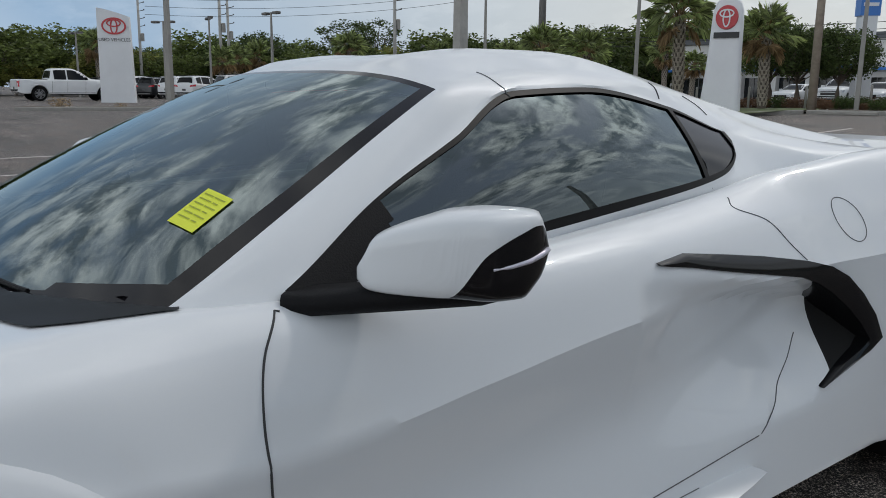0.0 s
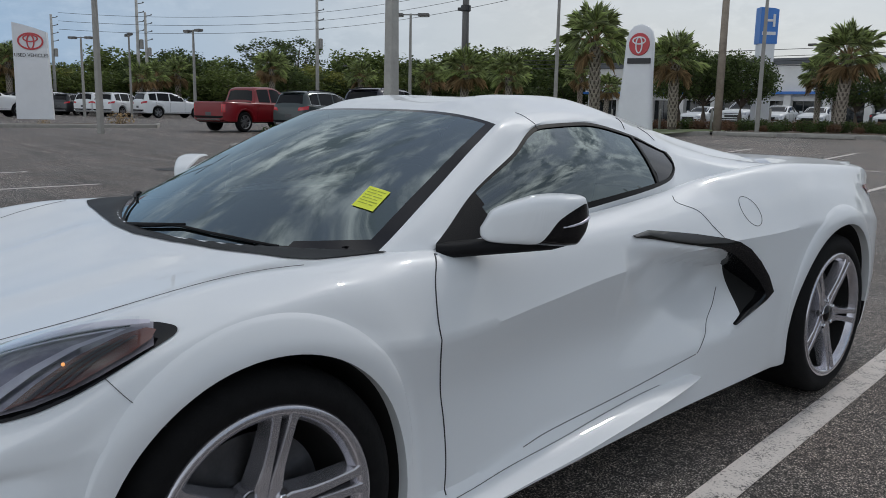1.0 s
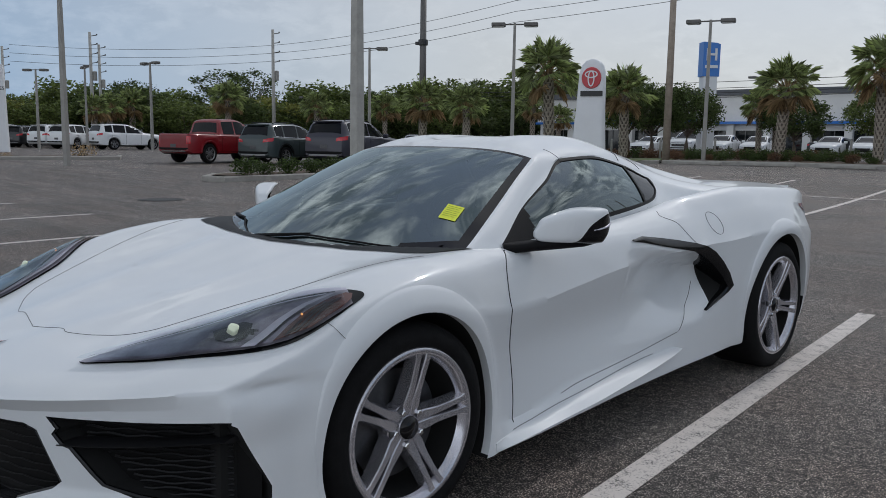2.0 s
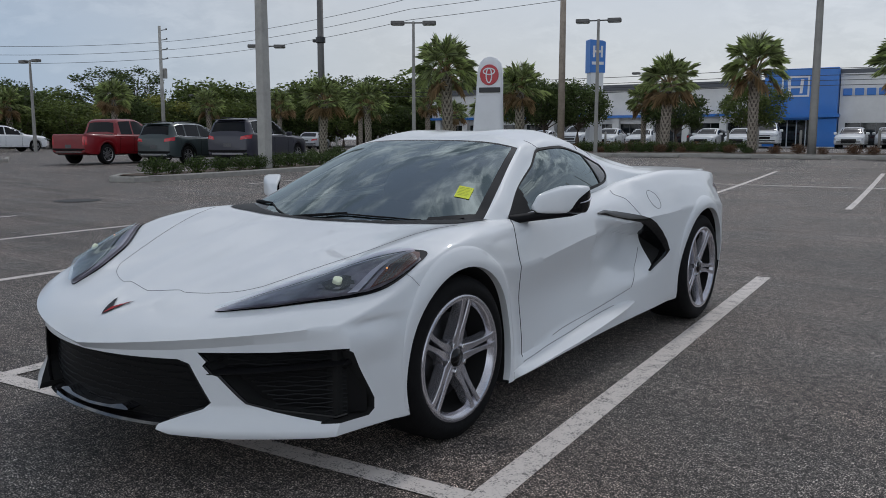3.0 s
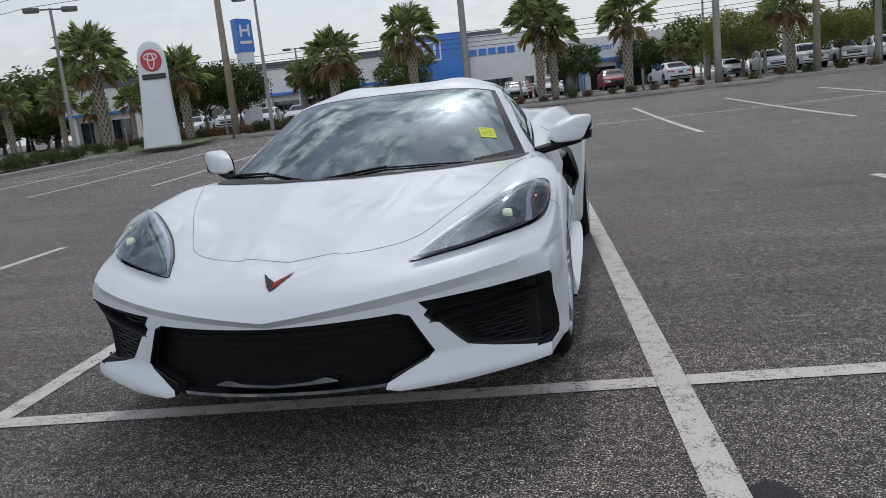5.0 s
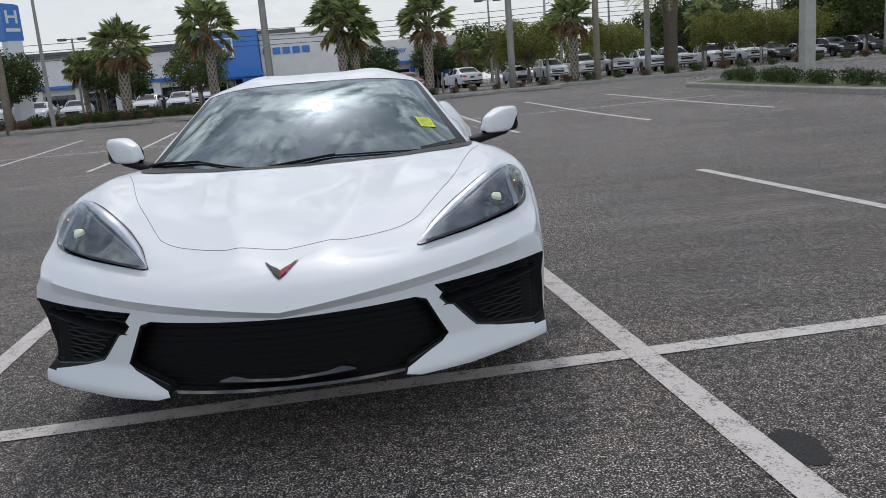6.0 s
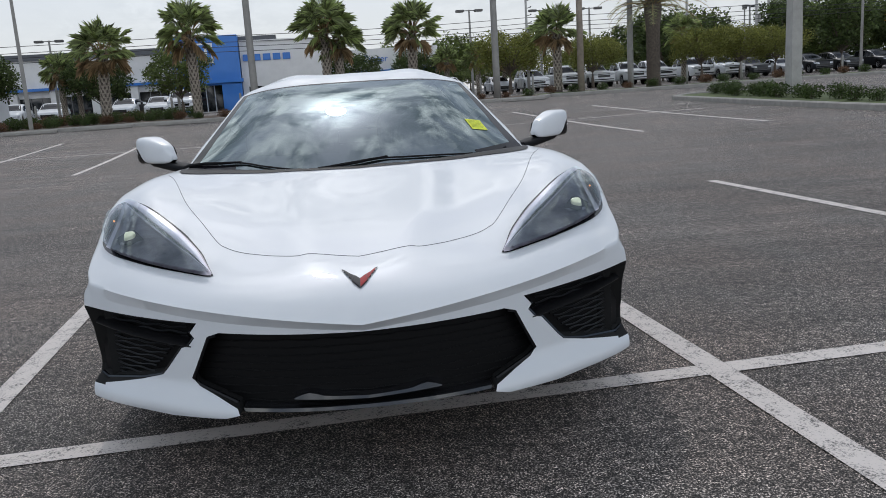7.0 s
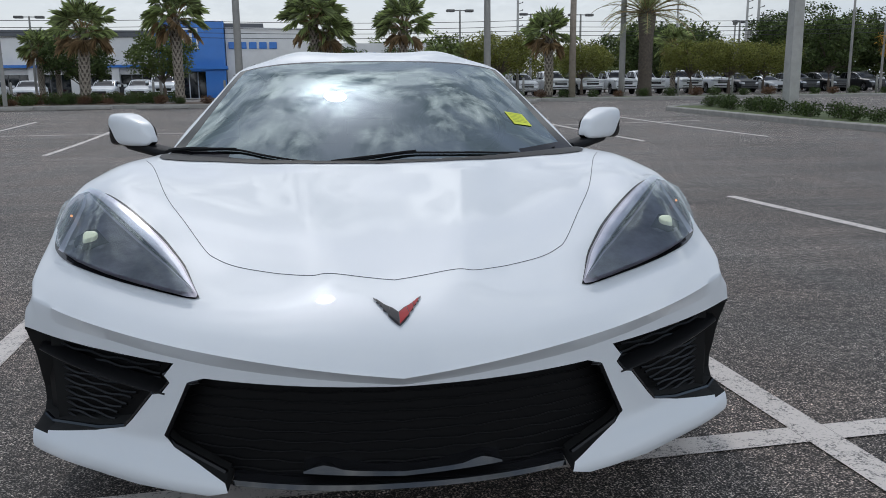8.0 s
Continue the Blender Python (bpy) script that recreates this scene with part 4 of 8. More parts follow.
# ----- lips round the wheel arches -----
def arch_lip(side, cy, cz, r, a0, a1):
    bm = bmesh.new()
    rows = []
    n = 56
    for k in range(n + 1):
        a = radians(a0 + (a1 - a0) * k / n)
        row = []
        wide = 0.2 + 0.85 * max(0.0, math.sin(a)) ** 0.8
        for q, lift in ((.080 * wide, -.005), (.068 * wide, .0045 * wide), (.060 * wide, .0062 * wide), (.030 * wide, .0052 * wide), (.004, .003 * wide), (-.002, .001), (-.002, -.03)):
            p = onto((2, cy + (r + q) * math.cos(a), max(cz + (r + q) * math.sin(a), 0.158)), (-1, 0, 0))[0]
            row.append(bm.verts.new(p + Vector((lift, 0, 0))))
        rows.append(row)
    for u, v in zip(rows, rows[1:]):
        for k in range(6):
            bm.faces.new((u[k], u[k + 1], v[k + 1], v[k]))
    bmesh.ops.recalc_face_normals(bm, faces=bm.faces)
    part("arch_lip", flip(bm, side), CARWHITE, body, angle=40)


both(arch_lip, 0.0, 0.327, 0.366, -27, 205)
both(arch_lip, 2.722, 0.345, 0.395, 0, 196)


# ----- head lamps -----
def head_lamp(side):
    way = Vector((-.35, .55, -.75))
    up = smooth_path([(.441, -.797, .59), (.466, -.735, .61), (.50, -.652, .64), (.535, -.580, .66), (.585, -.495, .69), (.65, -.400, .72), (.72, -.310, .75), (.785, -.238, .77), (.838, -.188, .775)], 5)
    low = smooth_path([(.441, -.797, .59), (.470, -.793, .59), (.563, -.737, .60), (.639, -.690, .61), (.708, -.643, .62), (.778, -.578, .63), (.835, -.500, .64), (.868, -.425, .65), (.882, -.350, .67), (.886, -.270, .70), (.884, -.200, .735)], 5)

    def along(run, t):
        f = min(max(t, 0), 0.9999) * (len(run) - 1)
        k = int(f)
        return run[k].lerp(run[k + 1], f - k)

    def at(t, v):
        return along(up, t).lerp(along(low, t), v)

    def band(t0, t1, v0, v1, lean=0.0, n=14):
        ts = [t0 + (t1 - t0) * k / n for k in range(n + 1)]
        return [tuple(at(t, v0)) for t in ts] + [tuple(at(t + lean, v1)) for t in ts[::-1]]

    def lay(name, pts, lift, m, parent, label=""):
        return part(name, flip(patch(pts, way, lift * 1.3, 0.012, straight=True), side), m, parent, label, smooth=True)

    back = smooth_path([tuple(up[-1]), (.866, -.168, .77), (.880, -.172, .755), tuple(low[-1])], 4)
    rim_pts = [tuple(p) for p in up[:-1] + back[:-1] + low[:0:-1]]
    lamp = lay("head_lamp", rim_pts, 0.002, GLOSSBLACK, car, "slim swept lamp with clear lens and dark bezel")
    lay("bezel", band(.03, .985, .03, .94), 0.004, LAMPBODY, lamp)
    lay("light_guide", band(.03, .98, .05, .19), 0.011, LAMPGREY, lamp, "pale light-guide band")
    lay("groove", band(.06, .92, .205, .235), 0.0105, GLOSSBLACK, lamp)
    lay("light_guide", band(.08, .88, .25, .275), 0.0115, LAMPGREY, lamp, "thin pale light-guide strip")
    lay("inner_housing", band(.12, .80, .31, .93), 0.0095, LAMPDARK, lamp, "dark faceted lamp housing")
    lay("side_marker", [tuple(at(t, v)) for t, v in ((.66, .93), (.72, .76), (.80, .58), (.90, .40), (.97, .34), (1.0, .5), (.985, .80), (.93, .92), (.80, .94))], 0.0115, AMBER, lamp, "smoky amber side reflector")
    for k in range(3):
        q = .035 * k
        lay("rib", [tuple(at(t + q, v)) for t, v in ((.70, .90), (.78, .70), (.87, .52), (.875, .56), (.79, .73), (.712, .92))], 0.0135, LAMPSMOKE, lamp)
    lay("reflector", [tuple(at(t, v)) for t, v in ((.565, .95), (.63, .78), (.70, .60), (.79, .43), (.90, .30), (.915, .34), (.81, .48), (.725, .65), (.66, .82), (.605, .96))], 0.015, LAMPGREY, lamp, "bright curved reflector blade")
    # small facets round the projectors
    for t, v, w, h in ((.545, .78, .04, .06), (.60, .80, .03, .10), (.625, .62, .025, .16), (.50, .62, .02, .14)):
        q = [tuple(at(t - w / 2, v + h * .3)), tuple(at(t, v - h / 2)), tuple(at(t + w / 2, v - h * .2)), tuple(at(t + w * .2, v + h / 2))]
        lay("facet", q, 0.0135, LAMPBODY, lamp)
    lay("projector_housing", [tuple(at(t, v)) for t, v in ((.51, .52), (.60, .49), (.625, .58), (.615, .76), (.56, .82), (.51, .74))], 0.0125, DARKALLOY, lamp)
    for t, v, r in ((.560, .64, 0.018),):
        p, nn = onto(at(t, v) - way.normalized(), way, 0.019)
        nn = Vector((.10, -.90, .42)).normalized()
        e1 = nn.cross(Vector((0, 0, 1))).normalized()
        e2 = nn.cross(e1).normalized()
        bm = bmesh.new()
        rows = []
        for k, lift in ((1.0, -.004), (1.0, .002), (.82, .006), (.4, .008)):
            rows.append([bm.verts.new(p + nn * lift + e1 * r * k * math.copysign(abs(math.cos(a)) ** .55, math.cos(a)) + e2 * r * k * math.copysign(abs(math.sin(a)) ** .55, math.sin(a))) for a in [2 * math.pi * j / 20 for j in range(20)]])
        for ra, rb in zip(rows, rows[1:]):
            for j in range(20):
                bm.faces.new((ra[j], ra[(j + 1) % 20], rb[(j + 1) % 20], rb[j]))
        bm.faces.new(rows[-1])
        bmesh.ops.recalc_face_normals(bm, faces=bm.faces)
        part("projector", flip(bm, side), LEDWHITE, lamp, "lit greenish-white square projector", angle=40)
    p, nn = onto(at(.775, .66) - way.normalized(), way, 0.020)
    bm = bmesh.new()
    bmesh.ops.create_uvsphere(bm, u_segments=10, v_segments=6, radius=0.0035)
    bmesh.ops.translate(bm, verts=bm.verts, vec=p)
    part("side_lamp", flip(bm, side), AMBERLIT, lamp, "lit amber lamp", smooth=True)
    lay("lens", band(.03, .955, .06, .94), 0.019, LAMPGLASS, lamp, "clear lens")


both(head_lamp)


# ----- front grilles, blades and splitter -----
def front_y(x, back=0.0):
    return -1.022 + bow(x) + back


def front_panel(pts, back, step=0.02):
    """A polygon of (x, z) on the swept front, set back behind it."""
    bm = bmesh.new()
    bm.faces.new([bm.verts.new((x, 0, z)) for x, z in pts])
    lo, hi = min(p[0] for p in pts), max(p[0] for p in pts)
    k = lo + step
    while k < hi:
        bmesh.ops.bisect_plane(bm, geom=bm.verts[:] + bm.edges[:] + bm.faces[:], plane_co=(k, 0, 0), plane_no=(1, 0, 0), dist=1e-5)
        k += step
    for v in bm.verts:
        v.co.y = front_y(v.co.x, back)
    bmesh.ops.recalc_face_normals(bm, faces=bm.faces)
    bm.normal_update()
    if sum(f.normal.y for f in bm.faces) > 0:
        bmesh.ops.reverse_faces(bm, faces=bm.faces)
    return bm


grille = part("grille", front_panel([(x * .995, max(.31 + (z - .31) * .995, .214)) for x, z in full], 0.055), DULLBLACK, car, "wide black lower grille")
for k in range(9):
    z = 0.232 + 0.023 * k
    wmax = 0.36 + 0.14 * min(max((z - 0.215) / 0.09, 0), 1) if z < 0.305 else 0.52 - (z - 0.305) * 0.5
    bm = bmesh.new()
    n = 24
    tube(bm, [(x, front_y(x, 0.048), z + 0.003 * math.cos(x * 55 + k * math.pi)) for x in [-wmax + 2 * wmax * i / n for i in range(n + 1)]], 0.0018, 5)
    part("grille_slat", bm, DULLBLACK, grille)
bm = bmesh.new()
n = 20
for lo, hi, y0, y1 in ((0.252, 0.268, -0.004, 0.05),):
    rows = []
    for i in range(n + 1):
        x = -0.215 + 0.43 * i / n
        zc = 0.250 + 0.045 * abs(x)
        h = hermite([0, .12, .17, .215], [.007, .008, .015, .003], abs(x))
        rows.append([bm.verts.new((x, front_y(x, b), zc + q)) for b, q in ((0.0, -0.008), (0.9 * h, h - 0.008), (0.055, h - 0.006), (0.02, -0.012))])
    for a, b in zip(rows, rows[1:]):
        for k in range(4):
            bm.faces.new((a[k], a[(k + 1) % 4], b[(k + 1) % 4], b[k]))
bmesh.ops.recalc_face_normals(bm, faces=bm.faces)
part("grille_bar", bm, PIANOBLACK, grille, "glossy black lower bar")


def edge_strip(side):
    # raised black edge along the slanted ends of the grille
    bm = bmesh.new()
    run = [(.43, .445), (.455, .436), (.518, .306), (.498, .285), (.44, .262), (.384, .238)]
    tube(bm, [(x, front_y(x, 0.006), z) for x, z in run], 0.007, 6)
    part("grille_edge", flip(bm, side), GLOSSBLACK, grille)


both(edge_strip)
bm = bmesh.new()
rows = []
for i in range(33):
    x = -0.370 + 0.740 * i / 32
    prof = ((0.30, .216), (0.014, .213), (-0.002, .214), (0.006, .222), (0.03, .226), (0.06, .225), (0.30, .219))
    rows.append([bm.verts.new((x, front_y(x, b), z)) for b, z in prof])
for a, b in zip(rows, rows[1:]):
    for k in range(6):
        bm.faces.new((a[k], a[k + 1], b[k + 1], b[k]))
bmesh.ops.recalc_face_normals(bm, faces=bm.faces)
part("splitter", bm, PIANOBLACK, car, "glossy black front splitter", angle=35)



def outer_grille(side):
    cx, cz = .70, .35
    g = part("side_grille", flip(front_panel([(min(cx + (x - cx) * .99, .885), cz + (z - cz) * .99) for x, z in SIDEGRILLE], 0.075), side), DULLBLACK, car, "black outer grille with wavy slats")
    for k in range(14):
        z = 0.262 + 0.0152 * k
        x0 = 0.668 - max(0, (z - 0.30)) * 0.95 if z < .40 else 0.535
        x1 = 0.848
        bm = bmesh.new()
        n = 44
        tube(bm, [(x, front_y(x, 0.060 - 0.02 * (x - .5)), z + 0.005 * min(max(3 * abs(((x * 11 + 0.5 * (k % 2)) % 1) - 0.5) - .75, -.5), .5)) for x in [x0 + (x1 - x0) * i / n for i in range(n + 1)]], 0.0034, 5)
        part("grille_slat", flip(bm, side), GRILLEBLACK, g)
    bm = bmesh.new()
    run = [(x, z) for x, z in SIDEGRILLE if x < .9]
    tube(bm, [(x, front_y(x, 0.007), z) for x, z in [(.872, .262)] + run[2:] + run[:2] + [(.872, .486)]], 0.006, 6)
    part("grille_frame", flip(bm, side), GLOSSBLACK, g, "glossy black frame")
    # broad blade across the opening
    bm = bmesh.new()
    rows = []
    n = 18
    for i in range(n + 1):
        t = i / n
        x = 0.514 + (0.868 - 0.514) * t
        z = 0.405 + 0.018 * t + 0.012 * t * t
        h = 0.012 * (0.8 + 0.2 * min(t / 0.12, 1))
        rows.append([bm.verts.new((x, front_y(x, b), zz)) for b, zz in ((-0.003, z), (-0.001, z - 0.003), (0.055, z - 0.010), (0.058, z + h), (0.016, z + 0.7 * h))])
    for a, b in zip(rows, rows[1:]):
        for k in range(5):
            bm.faces.new((a[k], a[(k + 1) % 5], b[(k + 1) % 5], b[k]))
    bm.faces.new(rows[0])
    bm.faces.new(rows[-1][::-1])
    bmesh.ops.recalc_face_normals(bm, faces=bm.faces)
    part("grille_blade", flip(bm, side), GRILLEBLACK, g, "black blade across the slats", angle=30)


both(outer_grille)

# ----- badge: two crossed flags as plain wings -----
for sgn, m in ((1, mat("badge_red", (0.34, 0.012, 0.016), 0.55, spec=0.25)), (-1, mat("badge_black", (0.02, 0.021, 0.026), 0.55, spec=0.25))):
    wing = [(0, -.915, .6), (.014, -.897, .6), (.030, -.884, .6), (.040, -.872, .6), (.062, -.845, .6), (.060, -.858, .6), (.053, -.866, .6), (.055, -.874, .6), (.046, -.880, .6), (.046, -.889, .6), (.038, -.899, .6), (.038, -.912, .6), (.028, -.920, .6), (.026, -.936, .6), (.014, -.955, .6), (0, -.972, .6)]
    f = part("badge", patch([(sgn * x * .88, -.92 + (y + .92) * .93, z) for x, y, z in wing], (0, .35, -1), 0.003, 0.02), BADGERIM, car, "small winged badge, red and black in a dark rim")
    for lo, hi in ((.0, .33), (.36, .62), (.65, .94)):
        up = [(.001, -.921), (.016, -.902), (.030, -.889), (.042, -.874), (.059, -.850)]
        dn = [(.001, -.966), (.022, -.936), (.034, -.912), (.045, -.888), (.057, -.862)]
        pick = lambda run, t: Vector(run[min(int(t * 4), 3)]).lerp(Vector(run[min(int(t * 4), 3) + 1]), t * 4 - min(int(t * 4), 3))
        ts = [lo + (hi - lo) * k / 4 for k in range(5)]
        ring = [pick(up, t) for t in ts] + [pick(dn, t) for t in ts[::-1]]
        part("badge_wing", patch([(sgn * q.x * .88, -.92 + (q.y + .92) * .93, .6) for q in ring], (0, .35, -1), 0.0055, 0.02), m, f)


# ----- wheels -----
def wheel(y, z, face, radius, width, rim, turn0, side):
    w = new("wheel")
    w.empty_display_size = 0.1
    w.parent = car
    x0, x1 = face - width, face
    bm = bmesh.new()
    lathe(bm, [(x0 + .02, rim), (x0 + .004, rim + .02), (x0, radius - .04), (x0 + .025, radius - .006), (x0 + .05, radius), (x1 - .05, radius), (x1 - .022, radius - .007), (x1 - .004, radius - .035), (x1 - .001, rim + .03), (x1 - .008, rim + .006), (x1 - .02, rim)], 72, 0, (0, y, z), closed=False)
    part("tyre", flip(bm, side), RUBBER, w, "black low-profile tyre", angle=50)
    bm = bmesh.new()
    lathe(bm, [(x1 - .030, rim - .030), (x1 - .014, rim - .022), (x1 - .004, rim - .012), (x1 - .002, rim + .002), (x1 - .008, rim + .007), (x1 - .022, rim + .003), (x0 + .03, rim - .008)], 72, 0, (0, y, z), closed=False)
    part("rim", flip(bm, side), ALLOY, w, "silver alloy rim", smooth=True)
    # near-black sleeve inside the alloy; the barrel's shade is put into its colour
    bm = bmesh.new()
    lathe(bm, [(x1 - .035, rim - .028), (x0 + .05, rim - .035), (x0 + .05, .02)], 48, 0, (0, y, z), closed=False)
    part("barrel", flip(bm, side), CAVITY, w, "near-black sleeve for the shaded inside of the wheel", smooth=True)
    bm = bmesh.new()
    lathe(bm, [(x1 - .115, .06), (x1 - .095, .065), (x1 - .095, rim - .075), (x1 - .115, rim - .075)], 48, 0, (0, y, z), closed=False)
    part("brake_disc", flip(bm, side), DARKALLOY, w, "dark vented brake disc", angle=30)
    bm = bmesh.new()
    lathe(bm, [(x1 - .09, .075), (x1 - .05, .07), (x1 - .038, .058), (x1 - .034, .040), (x1 - .030, .038), (x1 - .028, 0.001)], 36, 0, (0, y, z), closed=False)
    part("hub", flip(bm, side), ALLOY, w, angle=35)
    bm = bmesh.new()
    lathe(bm, [(x1 - .030, .0365), (x1 - .022, .034), (x1 - .020, .001)], 24, 0, (0, y, z), closed=False)
    part("centre_cap", flip(bm, side), GLOSSBLACK, w, "black centre cap", smooth=True)
    for k in range(5):
        a0 = turn0 + 72 * k
        # a spoke: two bars that part towards the rim, joined near the hub
        bm = bmesh.new()
        for sg in (-1, 1):
            rows = []
            for r, inn, out, xo, dp in ((.040, .0, .026, .032, .040), (.070, .0, .034, .029, .046), (.096, .0006, .0300, .025, .048), (.120, .0030, .0270, .021, .048), (.160, .0055, .0270, .014, .046), (rim - .03, .0090, .0300, .006, .040), (rim - .010, .0085, .0390, .004, .034)):
                off, hw = (inn + out) / 2, (out - inn) / 2
                a = radians(a0)
                er = Vector((0, math.cos(a), math.sin(a)))
                et = Vector((0, -math.sin(a), math.cos(a)))
                c = Vector((x1 - xo, y, z)) + er * r + et * off * sg
                wide = [hw + .007 if q == sg else hw * .9 for q in (1, -1)]
                rows.append([bm.verts.new(c + et * q + Vector((h, 0, 0))) for q, h in ((-hw, -.004), (-.78 * hw, 0), (.78 * hw, 0), (hw, -.004), (wide[0], -dp), (-wide[1], -dp))])
            for p, q in zip(rows, rows[1:]):
                for j in range(6):
                    bm.faces.new((p[j], p[(j + 1) % 6], q[(j + 1) % 6], q[j]))
            bm.faces.new(rows[0])
            bm.faces.new(rows[-1][::-1])
        bmesh.ops.recalc_face_normals(bm, faces=bm.faces)
        part("spoke", flip(bm, side), ALLOY, w, angle=18)
        bm = bmesh.new()
        a = radians(a0 + 36)
        lathe(bm, [(x1 - .045, .010), (x1 - .024, .010), (x1 - .022, .007), (x1 - .022, .001)], 6, 0, (0, y + .056 * math.cos(a), z + .056 * math.sin(a)), closed=False)
        part("wheel_nut", flip(bm, side), CHROME, w)
        # flat dark disc behind the nut paints the shade of its pocket
        bm = bmesh.new()
        lathe(bm, [(x1 - .0385, .019), (x1 - .0345, .0185), (x1 - .0345, .001)], 16, 0, (0, y + .056 * math.cos(a), z + .056 * math.sin(a)), closed=False)
        part("nut_pocket", flip(bm, side), DARKALLOY, w, "dark disc for the shade of a nut pocket")
    return w


for sd in (1, -1):
    wheel(0.0, 0.327, 0.918, 0.327, 0.245, 0.247, 80, sd)
    wheel(2.722, 0.345, 0.935, 0.345, 0.305, 0.262, 62, sd)


# ----- side intake trim -----
def ribbon(outer, innr, proud, deep, side):
    """Black trim between two runs of (y, z), on the body's side, with inner walls."""
    bm = bmesh.new()
    rows = []
    for (ya, za), (yb, zb) in zip(outer, innr):
        pa, pb = onto((2, ya, za), (-1, 0, 0))[0], onto((2, yb, zb), (-1, 0, 0))[0]
        pm = (pa + pb) / 2
        rows.append([bm.verts.new(q) for q in (pa + Vector((-.01, 0, 0)), pa + Vector((proud * .6, 0, 0)), pm + Vector((proud, 0, 0)), pb + Vector((proud * .5, 0, 0)), pb + Vector((-deep, 0, 0)), pa + Vector((-deep, 0, 0)))])
    for a, b in zip(rows, rows[1:]):
        for k in range(6):
            bm.faces.new((a[k], a[(k + 1) % 6], b[(k + 1) % 6], b[k]))
    bm.faces.new(rows[0])
    bm.faces.new(rows[-1][::-1])
    bmesh.ops.recalc_face_normals(bm, faces=bm.faces)
    return flip(bm, side)


def intake(side):
    o = [(1.365, .795), (1.46, .804), (1.60, .787), (1.74, .768), (1.90, .742), (1.98, .722), (2.05, .690), (2.11, .640), (2.16, .580), (2.195, .515), (2.16, .485), (2.08, .442), (1.985, .410)]
    i = [(1.372, .789), (1.47, .775), (1.60, .751), (1.74, .728), (1.87, .706), (1.94, .684), (2.005, .652), (2.065, .610), (2.115, .562), (2.152, .514), (2.125, .490), (2.055, .450), (1.983, .413)]
    t = part("intake_trim", ribbon(o, i, 0.012, 0.13, side), GLOSSBLACK, car, "glossy black boomerang trim round the side intake", angle=45)


both(intake)


# ----- door mirrors -----
def mirror(side):
    m = new("door_mirror")
    m.empty_display_size = 0.05
    m.parent = car
    m["label"] = "white-capped door mirror on a black foot"
    base, d, nrm = Vector((.842, .655, 0)), Vector((.656, .755, 0)), Vector((.755, -.656, 0))
    us = [0, .012, .024, .06, .10, .134, .19, .235, .255, .264, .2715]
    top = [.882, .902, .924, .943, .957, .967, .972, .970, .966, .950, .920]
    low = [.862, .851, .848, .846, .846, .846, .844, .846, .866, .880, .906]
    out = [.012, .026, .036, .052, .066, .074, .078, .056, .036, .022, .008]
    edge = [.860, .848, .846, .846, .847, .852, .918, .944, .951, .949, .925]
    bm = bmesh.new()
    NW, NB = 22, 16
    rings = []
    for k in range(45):
        q = k / 44
        u = .2715 * (q * .75 + .25 * (3 * q * q - 2 * q ** 3))
        zt, zl, no, ze = [hermite(us, c, u) for c in (top, low, out, edge)]
        zm, hz = (zt + zl) / 2, (zt - zl) / 2
        back = -.016 - .010 * math.sin(math.pi * u / .2715)
        ab = math.asin(max(-.97, min(.97, math.copysign(abs((ze - zm) / hz) ** (1 / .4), ze - zm))))
        angs = [ab + (2.75 - ab) * j / NW for j in range(NW)] + [2.75 + (2 * math.pi + ab - 2.75) * j / NB for j in range(NB)]
        ring = []
        for a in angs:
            c, s2 = math.cos(a), math.sin(a)
            w = math.copysign(abs(c) ** .4, c)
            n_ = no * w if w > 0 else -back * w
            ring.append(bm.verts.new(base + d * u + nrm * n_ + Vector((0, 0, zm + hz * math.copysign(abs(s2) ** .4, s2)))))
        rings.append(ring)
    for a, b in zip(rings, rings[1:]):
        for k in range(NW + NB):
            f = bm.faces.new((a[k], a[(k + 1) % (NW + NB)], b[(k + 1) % (NW + NB)], b[k]))
            f.material_index = 0 if k < NW else 1
    bm.faces.new(rings[0])
    bm.faces.new(rings[-1][::-1]).material_index = 1
    bmesh.ops.recalc_face_normals(bm, faces=bm.faces)
    part("mirror_shell", flip(bm, side), [CARWHITE, GLOSSBLACK], m, angle=50)
    bm = bmesh.new()
    ring = [(u, z - .008) for u, z in zip(us[1:], top[1:])] + [(u, z + .010) for u, z in list(zip(us[1:], low[1:]))[::-1]]
    bm.faces.new([bm.verts.new(base + d * (.012 + u * .91) - nrm * .028 + Vector((0, 0, z))) for u, z in ring])
    bmesh.ops.recalc_face_normals(bm, faces=bm.faces)
    part("mirror_glass", flip(bm, side), CHROME, m, "mirror glass")
    # flat black arm under the shell, rooted at the door's front corner
    bm = bmesh.new()
    rows = []
    for c, hw, lo_, hi_ in (((.752, .585), .040, .802, .836), ((.785, .612), .042, .806, .838), ((.842, .668), .038, .814, .848), ((.90, .735), .036, .822, .855), ((.955, .795), .031, .830, .862), ((.985, .832), .022, .842, .868), ((.998, .848), .008, .852, .868)):
        p = Vector((c[0], c[1], 0))
        rows.append([bm.verts.new(p + nrm * hw * w + Vector((0, 0, lo_ + (hi_ - lo_) * h))) for w, h in ((.7, 0), (1, .35), (1, .8), (.85, 1), (-.85, 1), (-1, .8), (-1, .3), (-.7, 0))])
    for a, b in zip(rows, rows[1:]):
        for k in range(8):
            bm.faces.new((a[k], a[(k + 1) % 8], b[(k + 1) % 8], b[k]))
    bm.faces.new(rows[0])
    bm.faces.new(rows[-1][::-1])
    bmesh.ops.recalc_face_normals(bm, faces=bm.faces)
